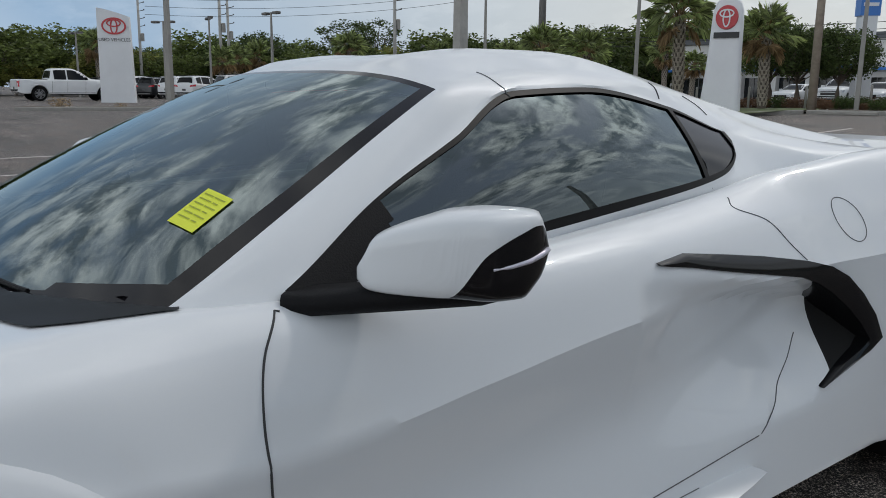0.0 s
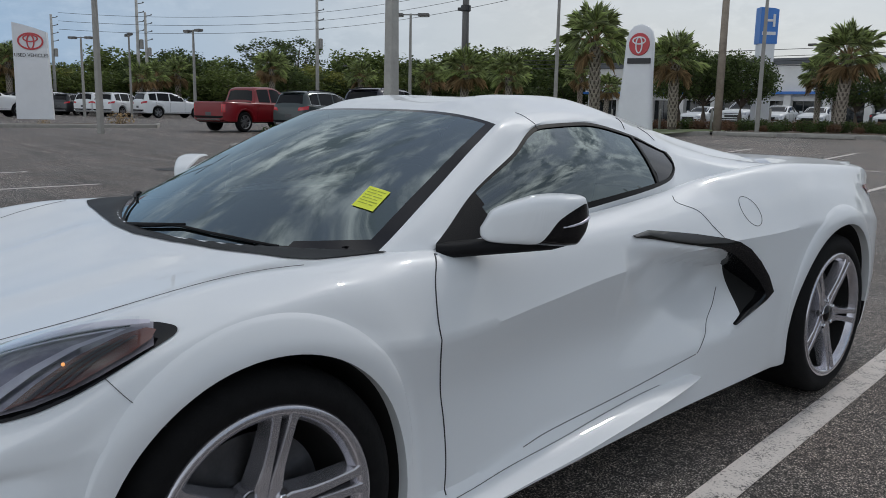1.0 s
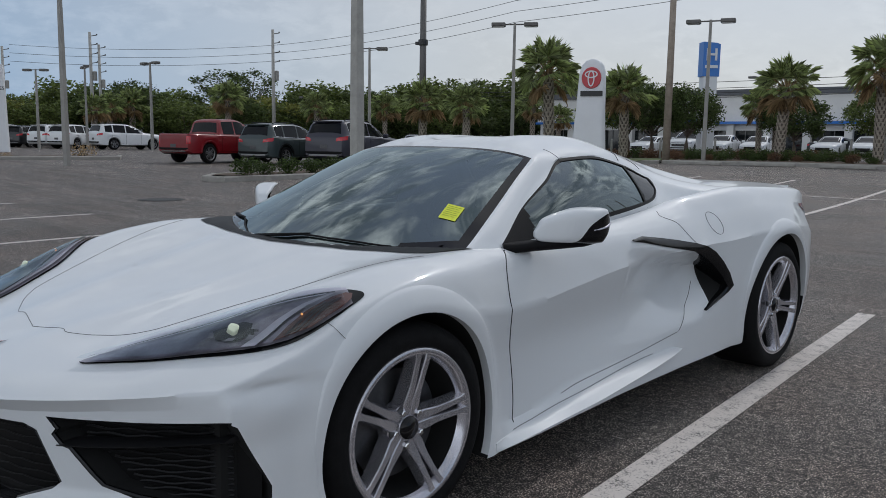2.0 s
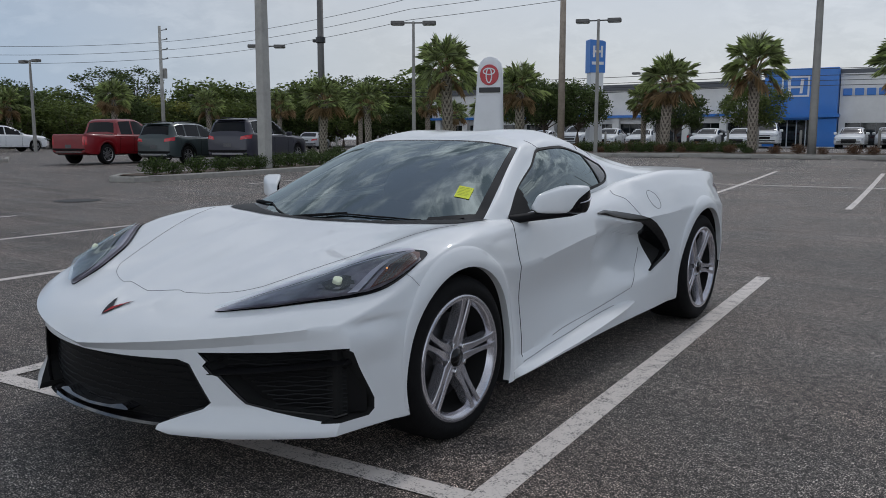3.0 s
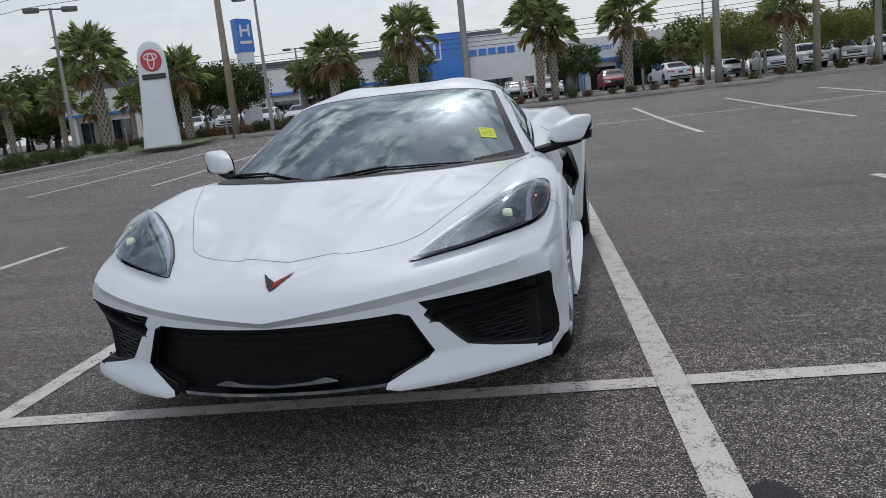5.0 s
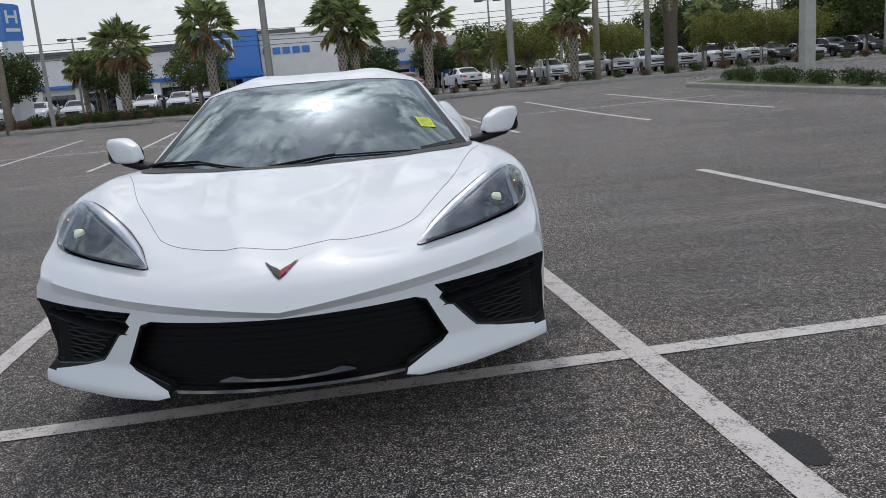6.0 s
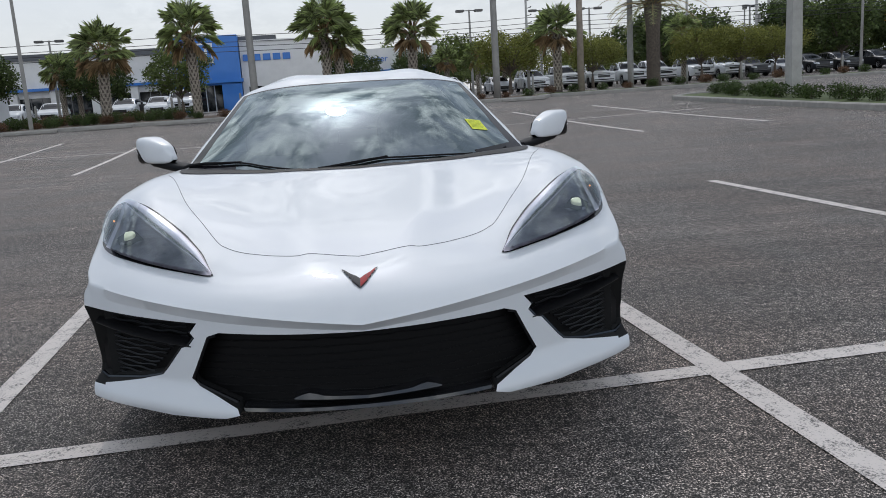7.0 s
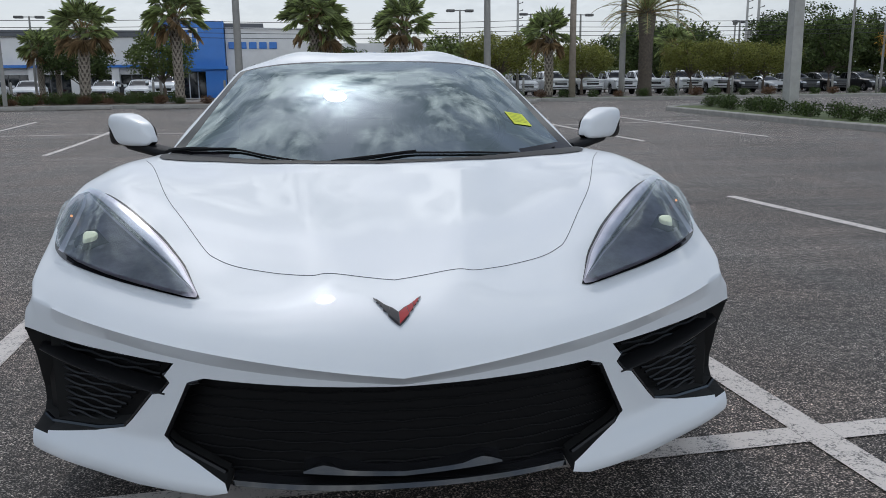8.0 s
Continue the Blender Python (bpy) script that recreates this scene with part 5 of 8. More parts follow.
    part("mirror_foot", flip(bm, side), MATBLACK, m, "black foot", angle=50)
    bm = bmesh.new()
    tube(bm, [base + d * u + nrm * (hermite(us, out, u) * .97 + .0015) + Vector((0, 0, z)) for u, z in ((.195, .896), (.22, .899), (.245, .904), (.262, .910), (.270, .914))], [.002, .003, .0038, .0045, .0045], 6)
    part("indicator", flip(bm, side), LAMPGREY, m, "slim clear indicator", smooth=True)


both(mirror)

# ----- wipers and cowl -----
edge = [(0, .112), (.10, .118), (.20, .128), (.35, .160), (.456, .182), (.55, .198), (.63, .212), (.69, .228), (.725, .240), (.745, .290), (.754, .36), (.757, .42), (.70, .44), (.45, .33), (0, .26)]
ring = [(x, y, 1.2) for x, y in edge] + [(-x, y, 1.2) for x, y in edge[-2:0:-1]]
part("cowl", patch(ring, (0, 0, -1), 0.003, 0.02), DULLBLACK, car, "black cowl strip under the windscreen", smooth=True)


def wiper(run, arm):
    bm = bmesh.new()

    def on_glass(x, s_, up):
        y = s_ + sweep(s_) * bow(x)
        p = onto((abs(x), y, 1.6), (0, 0, -1), up, CABTREE)[0]
        return Vector((x, p.y, p.z))
    tube(bm, [on_glass(p.x, p.y, .006) for p in smooth_path([(x, s_, 0) for x, s_ in run], 5)], 0.0042, 6)
    w = part("wiper", bm, MATBLACK, car, "black wiper at rest")
    bm = bmesh.new()
    tube(bm, [on_glass(x, s_, .010) for x, s_ in arm], [.008, .007, .0055, .004], 6)
    part("wiper_arm", bm, MATBLACK, w)


wiper([(-.10, .157), (.0, .176), (.10, .197), (.22, .196), (.36, .186), (.50, .160)], [(-.16, .150), (-.08, .164), (.03, .184), (.13, .204)])
wiper([(-.74, .165), (-.65, .175), (-.50, .210), (-.38, .187), (-.25, .160), (-.18, .152)], [(-.74, .155), (-.66, .176), (-.58, .194), (-.49, .212)])

# ----- cabin inside -----
bm = bmesh.new()
ys = [.37 + .05 * k for k in range(30)]
rows = []
for y in ys:
    row = []
    for k in range(17):
        t = -1 + 2 * k / 16
        s_ = to_s(y, .7)
        xe = hermite([.15, .6, 1.2, 1.8], [.60, .70, .66, .58], y)
        x = t * xe
        yy = y - 0.15 * (1 - t * t) * min(max((0.9 - y) / 0.5, 0), 1)
        row.append(bm.verts.new(onto((x, yy, 1.0), (0, 0, -1), 0.012)[0]))
    rows.append(row)
for a, b in zip(rows, rows[1:]):
    for k in range(16):
        bm.faces.new((a[k], a[k + 1], b[k + 1], b[k]))
bmesh.ops.recalc_face_normals(bm, faces=bm.faces)
part("dashboard", bm, LEATHER, car, "dark padded dashboard and cabin floor", smooth=True)
part("headliner", merged(lambda s, i, p: i < C2 and 0.99 < s < 2.4, 0.014), LEATHER, car, "dark roof lining", smooth=True)
bm = bmesh.new()
back = [Vector((x, 1.80, z - .02)) for x, z in section(CABIN, 1.80, 3)[:13]]
loop = [Vector((-p.x, p.y, p.z)) for p in back[::-1]] + back[1:]
bm.faces.new([bm.verts.new(p) for p in loop])
part("bulkhead", bm, LEATHER, car, "dark wall behind the seats")


def seat(side):
    cx = .36 * side
    bm = bmesh.new()
    rows = []
    for z, y, hw, hd in ((.80, 1.36, .25, .07), (.90, 1.40, .255, .075), (.98, 1.44, .235, .07), (1.03, 1.465, .17, .06), (1.08, 1.475, .135, .055), (1.115, 1.48, .11, .04)):
        rows.append([bm.verts.new((cx + hw * math.copysign(abs(math.cos(a)) ** .5, math.cos(a)), y + hd * math.copysign(abs(math.sin(a)) ** .6, math.sin(a)), z)) for a in [2 * math.pi * k / 20 for k in range(20)]])
    for a, b in zip(rows, rows[1:]):
        for k in range(20):
            bm.faces.new((a[k], a[(k + 1) % 20], b[(k + 1) % 20], b[k]))
    bm.faces.new(rows[-1])
    bmesh.ops.recalc_face_normals(bm, faces=bm.faces)
    part("seat", bm, LEATHER, car, "dark leather bucket seat", smooth=True)


both(seat)
bm = bmesh.new()
ring = [(.36 + .18 * math.cos(a), .80 + .05 * math.sin(a), .895 + .125 * math.sin(a)) for a in [2 * math.pi * k / 28 for k in range(29)]]
tube(bm, ring, .014, 8)
part("steering_wheel", bm, LEATHER, car, "dark steering wheel", smooth=True)
bm = bmesh.new()
box(bm, (-.11, .86, 1.085), (.11, .885, 1.135), .012)
part("inner_mirror", bm, MATBLACK, car, "black inside mirror")

# ----- sticker on the windscreen -----
stk = [(.504, .572, .95), (.575, .585, .94), (.600, .503, .90), (.529, .489, .91)]
st = part("sticker", patch(stk, (0, .3, -1), 0.0025, 0.02, tree=CABTREE), STICKER, screen, "bright yellow paper slip on the glass")
A, B, C_, D_ = [Vector(p) for p in (stk[0], stk[1], stk[2], stk[3])]
for k in range(6):
    t0 = .12 + .13 * k
    for u0, u1 in ((.10, .55), (.62, .80)) if k % 2 else ((.10, .45), (.50, .9)):
        q = [A.lerp(D_, t0).lerp(B.lerp(C_, t0), u0), A.lerp(D_, t0).lerp(B.lerp(C_, t0), u1), A.lerp(D_, t0 + .03).lerp(B.lerp(C_, t0 + .03), u1), A.lerp(D_, t0 + .03).lerp(B.lerp(C_, t0 + .03), u0)]
        part("print_bar", patch([tuple(p) for p in q], (0, .3, -1), 0.0035, 0.05, tree=CABTREE), INK, st)


# ----- tail: lamps, spoiler, deck vent -----
def tail(side):
    pts = [(.85, 3.16, .870), (.80, 3.36, .865), (.74, 3.50, .85), (.75, 3.50, .77), (.82, 3.36, .80), (.86, 3.24, .83)]
    part("tail_lamp", flip(patch(pts, (-1, -.25, 0), 0.006, 0.03), side), REDLENS, car, "dark red tail lamp", smooth=True)


both(tail)
bm = bmesh.new()
rows = []
for k in range(25):
    x = -.70 + 1.40 * k / 24
    y = 3.36 - .10 * (x / .70) ** 2
    rows.append([bm.verts.new(p) for p in ((x, y - .10, .940), (x, y, .962), (x, y + .10, .966), (x, y + .105, .950), (x, y, .93))])
for a, b in zip(rows, rows[1:]):
    for k in range(5):
        bm.faces.new((a[k], a[(k + 1) % 5], b[(k + 1) % 5], b[k]))
bm.faces.new(rows[0])
bm.faces.new(rows[-1][::-1])
bmesh.ops.recalc_face_normals(bm, faces=bm.faces)
part("spoiler", bm, CARWHITE, car, "white rear lip spoiler", smooth=True)

# the shell is a little wider at the cabin, and the car stands slightly askew in its stall
for ob in car.children_recursive:
    if ob.type == "MESH":
        for v in ob.data.vertices:
            v.co.x *= 1 + hermite([-.9, 0, .5, .8, 1.0, 2.0, 3.5], [0, .0094, .0155, .016, .020, .022, .018], v.co.y)
car.matrix_basis = pose(-.0086, 0, 0, 0, 0, .55)

# ---------- surroundings: helpers ----------
def place(u, v, turn=0.0, sink=0.0):
    x, y = lot(u, v)
    return pose(x, y, ground_z(x, y) - sink, 0, 0, LOT_TURN + turn)


def ground_at(u, v):
    x, y = lot(u, v)
    return ground_z(x, y)


def ring_mesh(bm, rows, closed_ends=True):
    """Skin over rows of equally many points."""
    vr = [[bm.verts.new(p) for p in r] for r in rows]
    n = len(vr[0])
    for a, b in zip(vr, vr[1:]):
        for k in range(n):
            bm.faces.new((a[k], a[(k + 1) % n], b[(k + 1) % n], b[k]))
    if closed_ends:
        bm.faces.new(vr[0][::-1])
        bm.faces.new(vr[-1])
    return bm


POLEGREY = mat("weathered_concrete_pole", (0.38, 0.37, 0.345), 0.8, scale=3, amount=0.16, bump=0.3, fine=40)
POLEBROWN = mat("wooden_pole", (0.33, 0.275, 0.225), 0.85, scale=4, amount=0.25, bump=0.4, fine=50)
POLEMETAL = mat("galvanised_pole", (0.30, 0.29, 0.27), 0.65, 0.2, scale=3, amount=0.12)
LAMPHEAD = mat("lamp_head", (0.13, 0.125, 0.12), 0.5, 0.3, scale=5, amount=0.1)
LAMPFACE = mat("lamp_diffuser", (0.55, 0.56, 0.56), 0.3)
WALLWHITE = mat("painted_wall", (0.74, 0.73, 0.71), 0.75, scale=1.2, amount=0.06, bump=0.1, fine=30)
WALLGREY = mat("grey_fascia", (0.10, 0.105, 0.115), 0.6, scale=1, amount=0.1)
SIGNWHITE = mat("sign_panel", (0.72, 0.73, 0.75), 0.4, scale=0.8, amount=0.05, coat=0.2)
SIGNRED = mat("sign_red", (0.50, 0.02, 0.03), 0.35, coat=0.2)
SIGNBLACK = mat("sign_black", (0.02, 0.02, 0.022), 0.4)
DARKGLASS = mat("shop_glass", (0.012, 0.016, 0.018), 0.06, scale=0.6, amount=0.4, spec=0.6)
MULLION = mat("window_frame", (0.16, 0.16, 0.165), 0.5, 0.4)
SOIL = mat("bark_mulch", (0.085, 0.058, 0.038), 0.95, scale=6, amount=0.35, bump=0.6, fine=30)
GRASS = mat("grass", (0.075, 0.10, 0.03), 0.9, scale=3, amount=0.4, bump=0.5, fine=25)
BARK = mat("palm_bark", (0.13, 0.105, 0.085), 0.92, scale=9, amount=0.35, bump=0.6, fine=35)
PALMBOOT = mat("palm_boots", (0.36, 0.315, 0.26), 0.9, scale=14, amount=0.35, bump=0.5, fine=40)
TREEBARK = mat("tree_bark", (0.12, 0.095, 0.075), 0.95, scale=5, amount=0.3, bump=0.5, fine=25)


def leaf_mat(name, rgb, spread=0.45, back=0.3, gloss=0.6):
    m = bpy.data.materials.new(name)
    m.use_nodes = True
    nt = m.node_tree
    p = nt.nodes["Principled BSDF"]
    geo = nt.nodes.new("ShaderNodeNewGeometry")
    mr = nt.nodes.new("ShaderNodeMapRange")
    mr.inputs["To Min"].default_value, mr.inputs["To Max"].default_value = 1 - spread, 1 + spread
    nt.links.new(geo.outputs["Random Per Island"], mr.inputs[0])
    vm = nt.nodes.new("ShaderNodeVectorMath")
    vm.operation = "SCALE"
    vm.inputs[0].default_value = rgb
    nt.links.new(mr.outputs[0], vm.inputs["Scale"])
    nt.links.new(vm.outputs[0], p.inputs["Base Color"])
    p.inputs["Roughness"].default_value = gloss
    p.inputs["Specular IOR Level"].default_value = 0.25 if gloss > 0.5 else 0.5
    tr = nt.nodes.new("ShaderNodeBsdfTranslucent")
    nt.links.new(vm.outputs[0], tr.inputs[0])
    mx = nt.nodes.new("ShaderNodeMixShader")
    mx.inputs[0].default_value = back
    nt.links.new(p.outputs[0], mx.inputs[1])
    nt.links.new(tr.outputs[0], mx.inputs[2])
    nt.links.new(mx.outputs[0], nt.nodes["Material Output"].inputs[0])
    return m


PALMLEAF = leaf_mat("palm_leaf", (0.33, 0.385, 0.165), 0.75, 0.5, 0.36)
PALMDRY = leaf_mat("dry_palm_leaf", (0.38, 0.27, 0.15), 0.5, 0.45)
LEAFDARK = leaf_mat("dark_foliage", (0.075, 0.105, 0.034), 0.6, 0.4)
LEAFMID = leaf_mat("mid_foliage", (0.12, 0.155, 0.045), 0.55, 0.4)
LEAFYELLOW = leaf_mat("yellowish_foliage", (0.19, 0.20, 0.05), 0.5, 0.4)
LEAFORANGE = leaf_mat("orange_blossom", (0.42, 0.24, 0.04), 0.5, 0.4)
LEAFHEDGE = leaf_mat("hedge_leaf", (0.055, 0.085, 0.022), 0.6, 0.35)
LEAFRED = leaf_mat("reddish_shrub", (0.15, 0.085, 0.05), 0.5, 0.4)


def leaf_cloud(bm, centre, size, count, leaf, rng, shell=0.55):
    """Small leaves spread through an uneven lump."""
    c, sx = Vector(centre), Vector(size)
    for _ in range(count):
        d = Vector((rng.gauss(0, 1), rng.gauss(0, 1), rng.gauss(0, 1))).normalized()
        r = shell + (1 - shell) * rng.random()
        r *= 1 + 0.28 * noise.noise(d * 2.3 + c * 0.7)
        p = c + Vector((d.x * sx.x, d.y * sx.y, d.z * sx.z)) * r
        a = Vector((rng.gauss(0, 1), rng.gauss(0, 1), rng.gauss(0, .6))).normalized()
        b = a.cross(d + Vector((rng.gauss(0, .5), rng.gauss(0, .5), rng.gauss(0, .5))))
        if b.length < 1e-3:
            continue
        b.normalize()
        s = leaf * (0.6 + 0.8 * rng.random())
        q = [bm.verts.new(p + a * s * i + b * s * 0.55 * j) for i, j in ((-1, 0), (0, -1), (1, 0), (0, 1))]
        bm.faces.new(q)


# ---------- palms ----------
def sabal(name_seed, height, crown, leaves, dry, label, lean=0.0):
    """A cabbage palm: boots criss-cross on the trunk, fan leaves in a round head."""
    rng = random.Random(name_seed)
    t = thing("palm_tree", label, "palm tree", "palms along the lot")
    r0 = 0.155 + 0.015 * rng.random()
    axis = [Vector((lean * (h / height) ** 2, 0.3 * lean * (h / height), h)) for h in [height * k / 10 for k in range(11)]]
    bm = bmesh.new()
    tube(bm, axis, [r0 * (1.25 if k == 0 else 1.0) for k in range(11)], 10)
    part("trunk", bm, BARK, t, "grey-brown trunk", smooth=True)
    bm = bmesh.new()
    h, k = 0.25, 0
    while h < height - 0.05:
        c = Vector((lean * (h / height) ** 2, 0.3 * lean * (h / height), h))
        for j in range(7):
            a = 2 * math.pi * (j + 0.5 * (k % 2)) / 7
            er, et = Vector((math.cos(a), math.sin(a), 0)), Vector((-math.sin(a), math.cos(a), 0))
            flare = (0.03 + 0.03 * rng.random()) * (0.6 + 0.9 * h / height)
            base, tip = c + er * r0 * 0.92, c + er * (r0 + flare) + Vector((0, 0, 0.20))
            w = 0.038
            q = [bm.verts.new(p) for p in (base - et * w, base + et * w, tip + et * w * 1.5, tip - et * w * 1.5)]
            bm.faces.new(q)
            z = [bm.verts.new(p) for p in (base + er * .03, tip + er * .02 - Vector((0, 0, .05)))]
            bm.faces.new((q[0], z[0], z[1], q[3]))
            bm.faces.new((q[1], q[2], z[1], z[0]))
        h += 0.155
        k += 1
    tagged(part("bark_relief", bm, PALMBOOT, t, "criss-cross pale old leaf bases"), kind="stuff")
    top = axis[-1]
    green, brown, stalks = bmesh.new(), bmesh.new(), bmesh.new()
    for i in range(leaves + dry):
        old = i >= leaves
        f = (i + 0.5) / leaves
        el = radians(rng.uniform(-62, -22)) if old else radians(88 - 112 * f ** 0.85 + rng.uniform(-14, 14))
        az = i * 2.39996 + rng.uniform(-.25, .25)
        d = Vector((math.cos(az) * math.cos(el), math.sin(az) * math.cos(el), math.sin(el)))
        ln = crown * rng.uniform(0.40, 0.60)
        knee = top + d * ln + Vector((0, 0, 0.10 * crown * math.cos(el)))
        tube(stalks, [top - Vector((0, 0, .15)), top + d * ln * 0.5 + Vector((0, 0, .05 * crown)), knee], [.022, .018, .012], 4)
        side = d.cross(Vector((0, 0, 1)))
        side = side.normalized() if side.length > 0.05 else Vector((math.cos(az + 1.57), math.sin(az + 1.57), 0))
        up = side.cross(d).normalized()
        roll = rng.uniform(-1.0, 1.0)
        side, up = side * math.cos(roll) + up * math.sin(roll), up * math.cos(roll) - side * math.sin(roll)
        nb = 46
        bmx = brown if old else green
        L = crown * rng.uniform(0.38, 0.52) * (0.9 if old else 1)
        for b in range(nb):
            a = radians(-125 + 250 * b / (nb - 1) + rng.uniform(-4, 4))
            bd = (d * math.cos(a) + side * math.sin(a)).normalized()
            l = L * (0.60 + 0.40 * math.cos(a * 0.72)) * rng.uniform(.75, 1.15)
            wv = (side * math.cos(a) - d * math.sin(a) + up * rng.uniform(-.6, .6)) * 0.0046 * crown
            droop = -0.19 * l * (0.3 + 1.1 * rng.random()) * (1.7 if old else 1)
            m1 = knee + bd * l * 0.55 + up * 0.10 * l * math.cos(a)
            m2 = knee + bd * l * 0.97 + Vector((0, 0, droop))
            q0, q1, q2, q3 = (bmx.verts.new(p) for p in (knee, m1 - wv, m2, m1 + wv))
            bmx.faces.new((q0, q1, q2))
            bmx.faces.new((q0, q2, q3))
    tagged(part("stalk_mass", stalks, PALMDRY, t), kind="stuff")
    tagged(part("crown", green, PALMLEAF, t, "green fan leaves"), kind="stuff")
    if dry:
        tagged(part("dry_skirt", brown, PALMDRY, t, "hanging brown dead leaves"), kind="stuff")
    else:
        brown.free()
    return t


def date_palm(seed, height):
    """A thick-trunked date palm with long feather leaves."""
    rng = random.Random(seed)
    t = thing("date_palm", "thick date palm with long feathery arching leaves", "palm tree")
    bm = bmesh.new()
    tube(bm, [(0, 0, height * k / 8) for k in range(9)], [.40, .33, .31, .31, .31, .32, .34, .40, .44], 14)
    part("trunk", bm, BARK, t, "thick scaly trunk", smooth=True)
    bm = bmesh.new()
    h, k = 0.15, 0
    while h < height + 0.1:
        r0 = 0.31 + 0.10 * max(0, (h / height - .8)) * 5 * 0.6
        for j in range(10):
            a = 2 * math.pi * (j + 0.5 * (k % 2)) / 10
            er, et = Vector((math.cos(a), math.sin(a), 0)), Vector((-math.sin(a), math.cos(a), 0))
            c = Vector((0, 0, h))
            q = [bm.verts.new(p) for p in (c + er * r0, c + er * (r0 + .01) + et * .09 + Vector((0, 0, .10)), c + er * (r0 + .055) + Vector((0, 0, .20)), c + er * (r0 + .01) - et * .09 + Vector((0, 0, .10)))]
            bm.faces.new(q)
        h += 0.11
        k += 1
    tagged(part("bark_relief", bm, BARK, t), kind="stuff")
    bm, st = bmesh.new(), bmesh.new()
    for i in range(70):
        el = radians(82 - 88 * (i / 70) + rng.uniform(-6, 6))
        az = i * 2.39996
        hd = Vector((math.cos(az), math.sin(az), 0))
        L = rng.uniform(2.3, 2.9)
        pts = []
        for k in range(9):
            q = k / 8
            e = el - radians(62) * q * q
            pts.append((pts[-1] if pts else Vector((0, 0, height))) + (hd * math.cos(e) + Vector((0, 0, math.sin(e)))) * L / 8 * (1 if pts else 0.3))
        tube(st, pts, [.03 - .0028 * k for k in range(9)], 4)
        sd = hd.cross(Vector((0, 0, 1)))
        for k in range(34):
            q = 0.12 + 0.86 * k / 34
            f = q * 8
            j = min(int(f), 7)
            p = pts[j].lerp(pts[j + 1], f - j)
            dr = (pts[j + 1] - pts[j]).normalized()
            for sg in (-1, 1):
                d2 = (sd * sg * 0.8 + dr * 0.55 + Vector((0, 0, 0.25 - .5 * rng.random()))).normalized()
                l = 0.42 * math.sin(math.pi * min(q * 0.85 + 0.12, 1)) + 0.08
                q0, q1, q2 = (bm.verts.new(x) for x in (p - dr * .012, p + dr * .012, p + d2 * l))
                bm.faces.new((q0, q1, q2))
    tagged(part("stalk_mass", st, PALMDRY, t), kind="stuff")
    tagged(part("crown", bm, PALMLEAF, t, "long feathery leaves"), kind="stuff")
    return t


# ---------- broad-leaved trees and shrubs ----------
def tree(seed, height, spread, trunk_h, material, label, leaf=0.14, lumps=16, per=150, group="trees behind the lot"):
    rng = random.Random(seed)
    t = thing("tree", label, "tree", group)
    bm = bmesh.new()
    tube(bm, [(0, 0, 0), (.05, .03, trunk_h * .5), (0, 0, trunk_h), (.05, 0, height * .7)], [.07 + .016 * height, .055 + .012 * height, .04 + .009 * height, .02], 8)
    tips = []
    for k in range(lumps):
        a = k * 2.39996
        f = (k + .5) / lumps
        z = trunk_h + (height - trunk_h) * (0.12 + 0.78 * f)
        r = spread * math.sqrt(max(0.05, 1 - (2 * (0.15 + 0.75 * f) - 1) ** 2)) * rng.uniform(.45, .85)
        p = Vector((r * math.cos(a), r * math.sin(a), z))
        tips.append(p)
        tube(bm, [(0, 0, trunk_h * rng.uniform(.75, 1)), p * 0.55 + Vector((0, 0, (trunk_h + z) * .18)), p], [.012 + .006 * height, .008 + .0035 * height, .01], 5)
    part("trunk", bm, TREEBARK, t, "trunk and limbs")
    bm = bmesh.new()
    for p in tips:
        s = spread * rng.uniform(.28, .46)
        leaf_cloud(bm, p, (s, s, s * .72), per, leaf, rng, 0.35)
    part("crown", bm, material, t, "uneven leafy crown")
    return t


def shrub(seed, r, h, material, label, name="shrub", group="shrubs in the beds", per=1100, leaf=0.034):
    rng = random.Random(seed)
    t = thing(name, label, "shrub", group)
    bm = bmesh.new()
    for k in range(6):
        a = k * 1.05
        tube(bm, [(0, 0, -.03), (.4 * r * math.cos(a), .4 * r * math.sin(a), h * .6)], [.014, .006], 4)
    tagged(part("stem_mass", bm, TREEBARK, t), kind="stuff")
    bm = bmesh.new()
    for k in range(5):
        a = k * 2.4
        leaf_cloud(bm, (.42 * r * math.cos(a), .42 * r * math.sin(a), h * (.42 + .16 * rng.random())), (r * .62, r * .62, h * .46), per // 5, leaf, rng, 0.55)
    tagged(part("foliage", bm, material, t), kind="stuff")
    return t


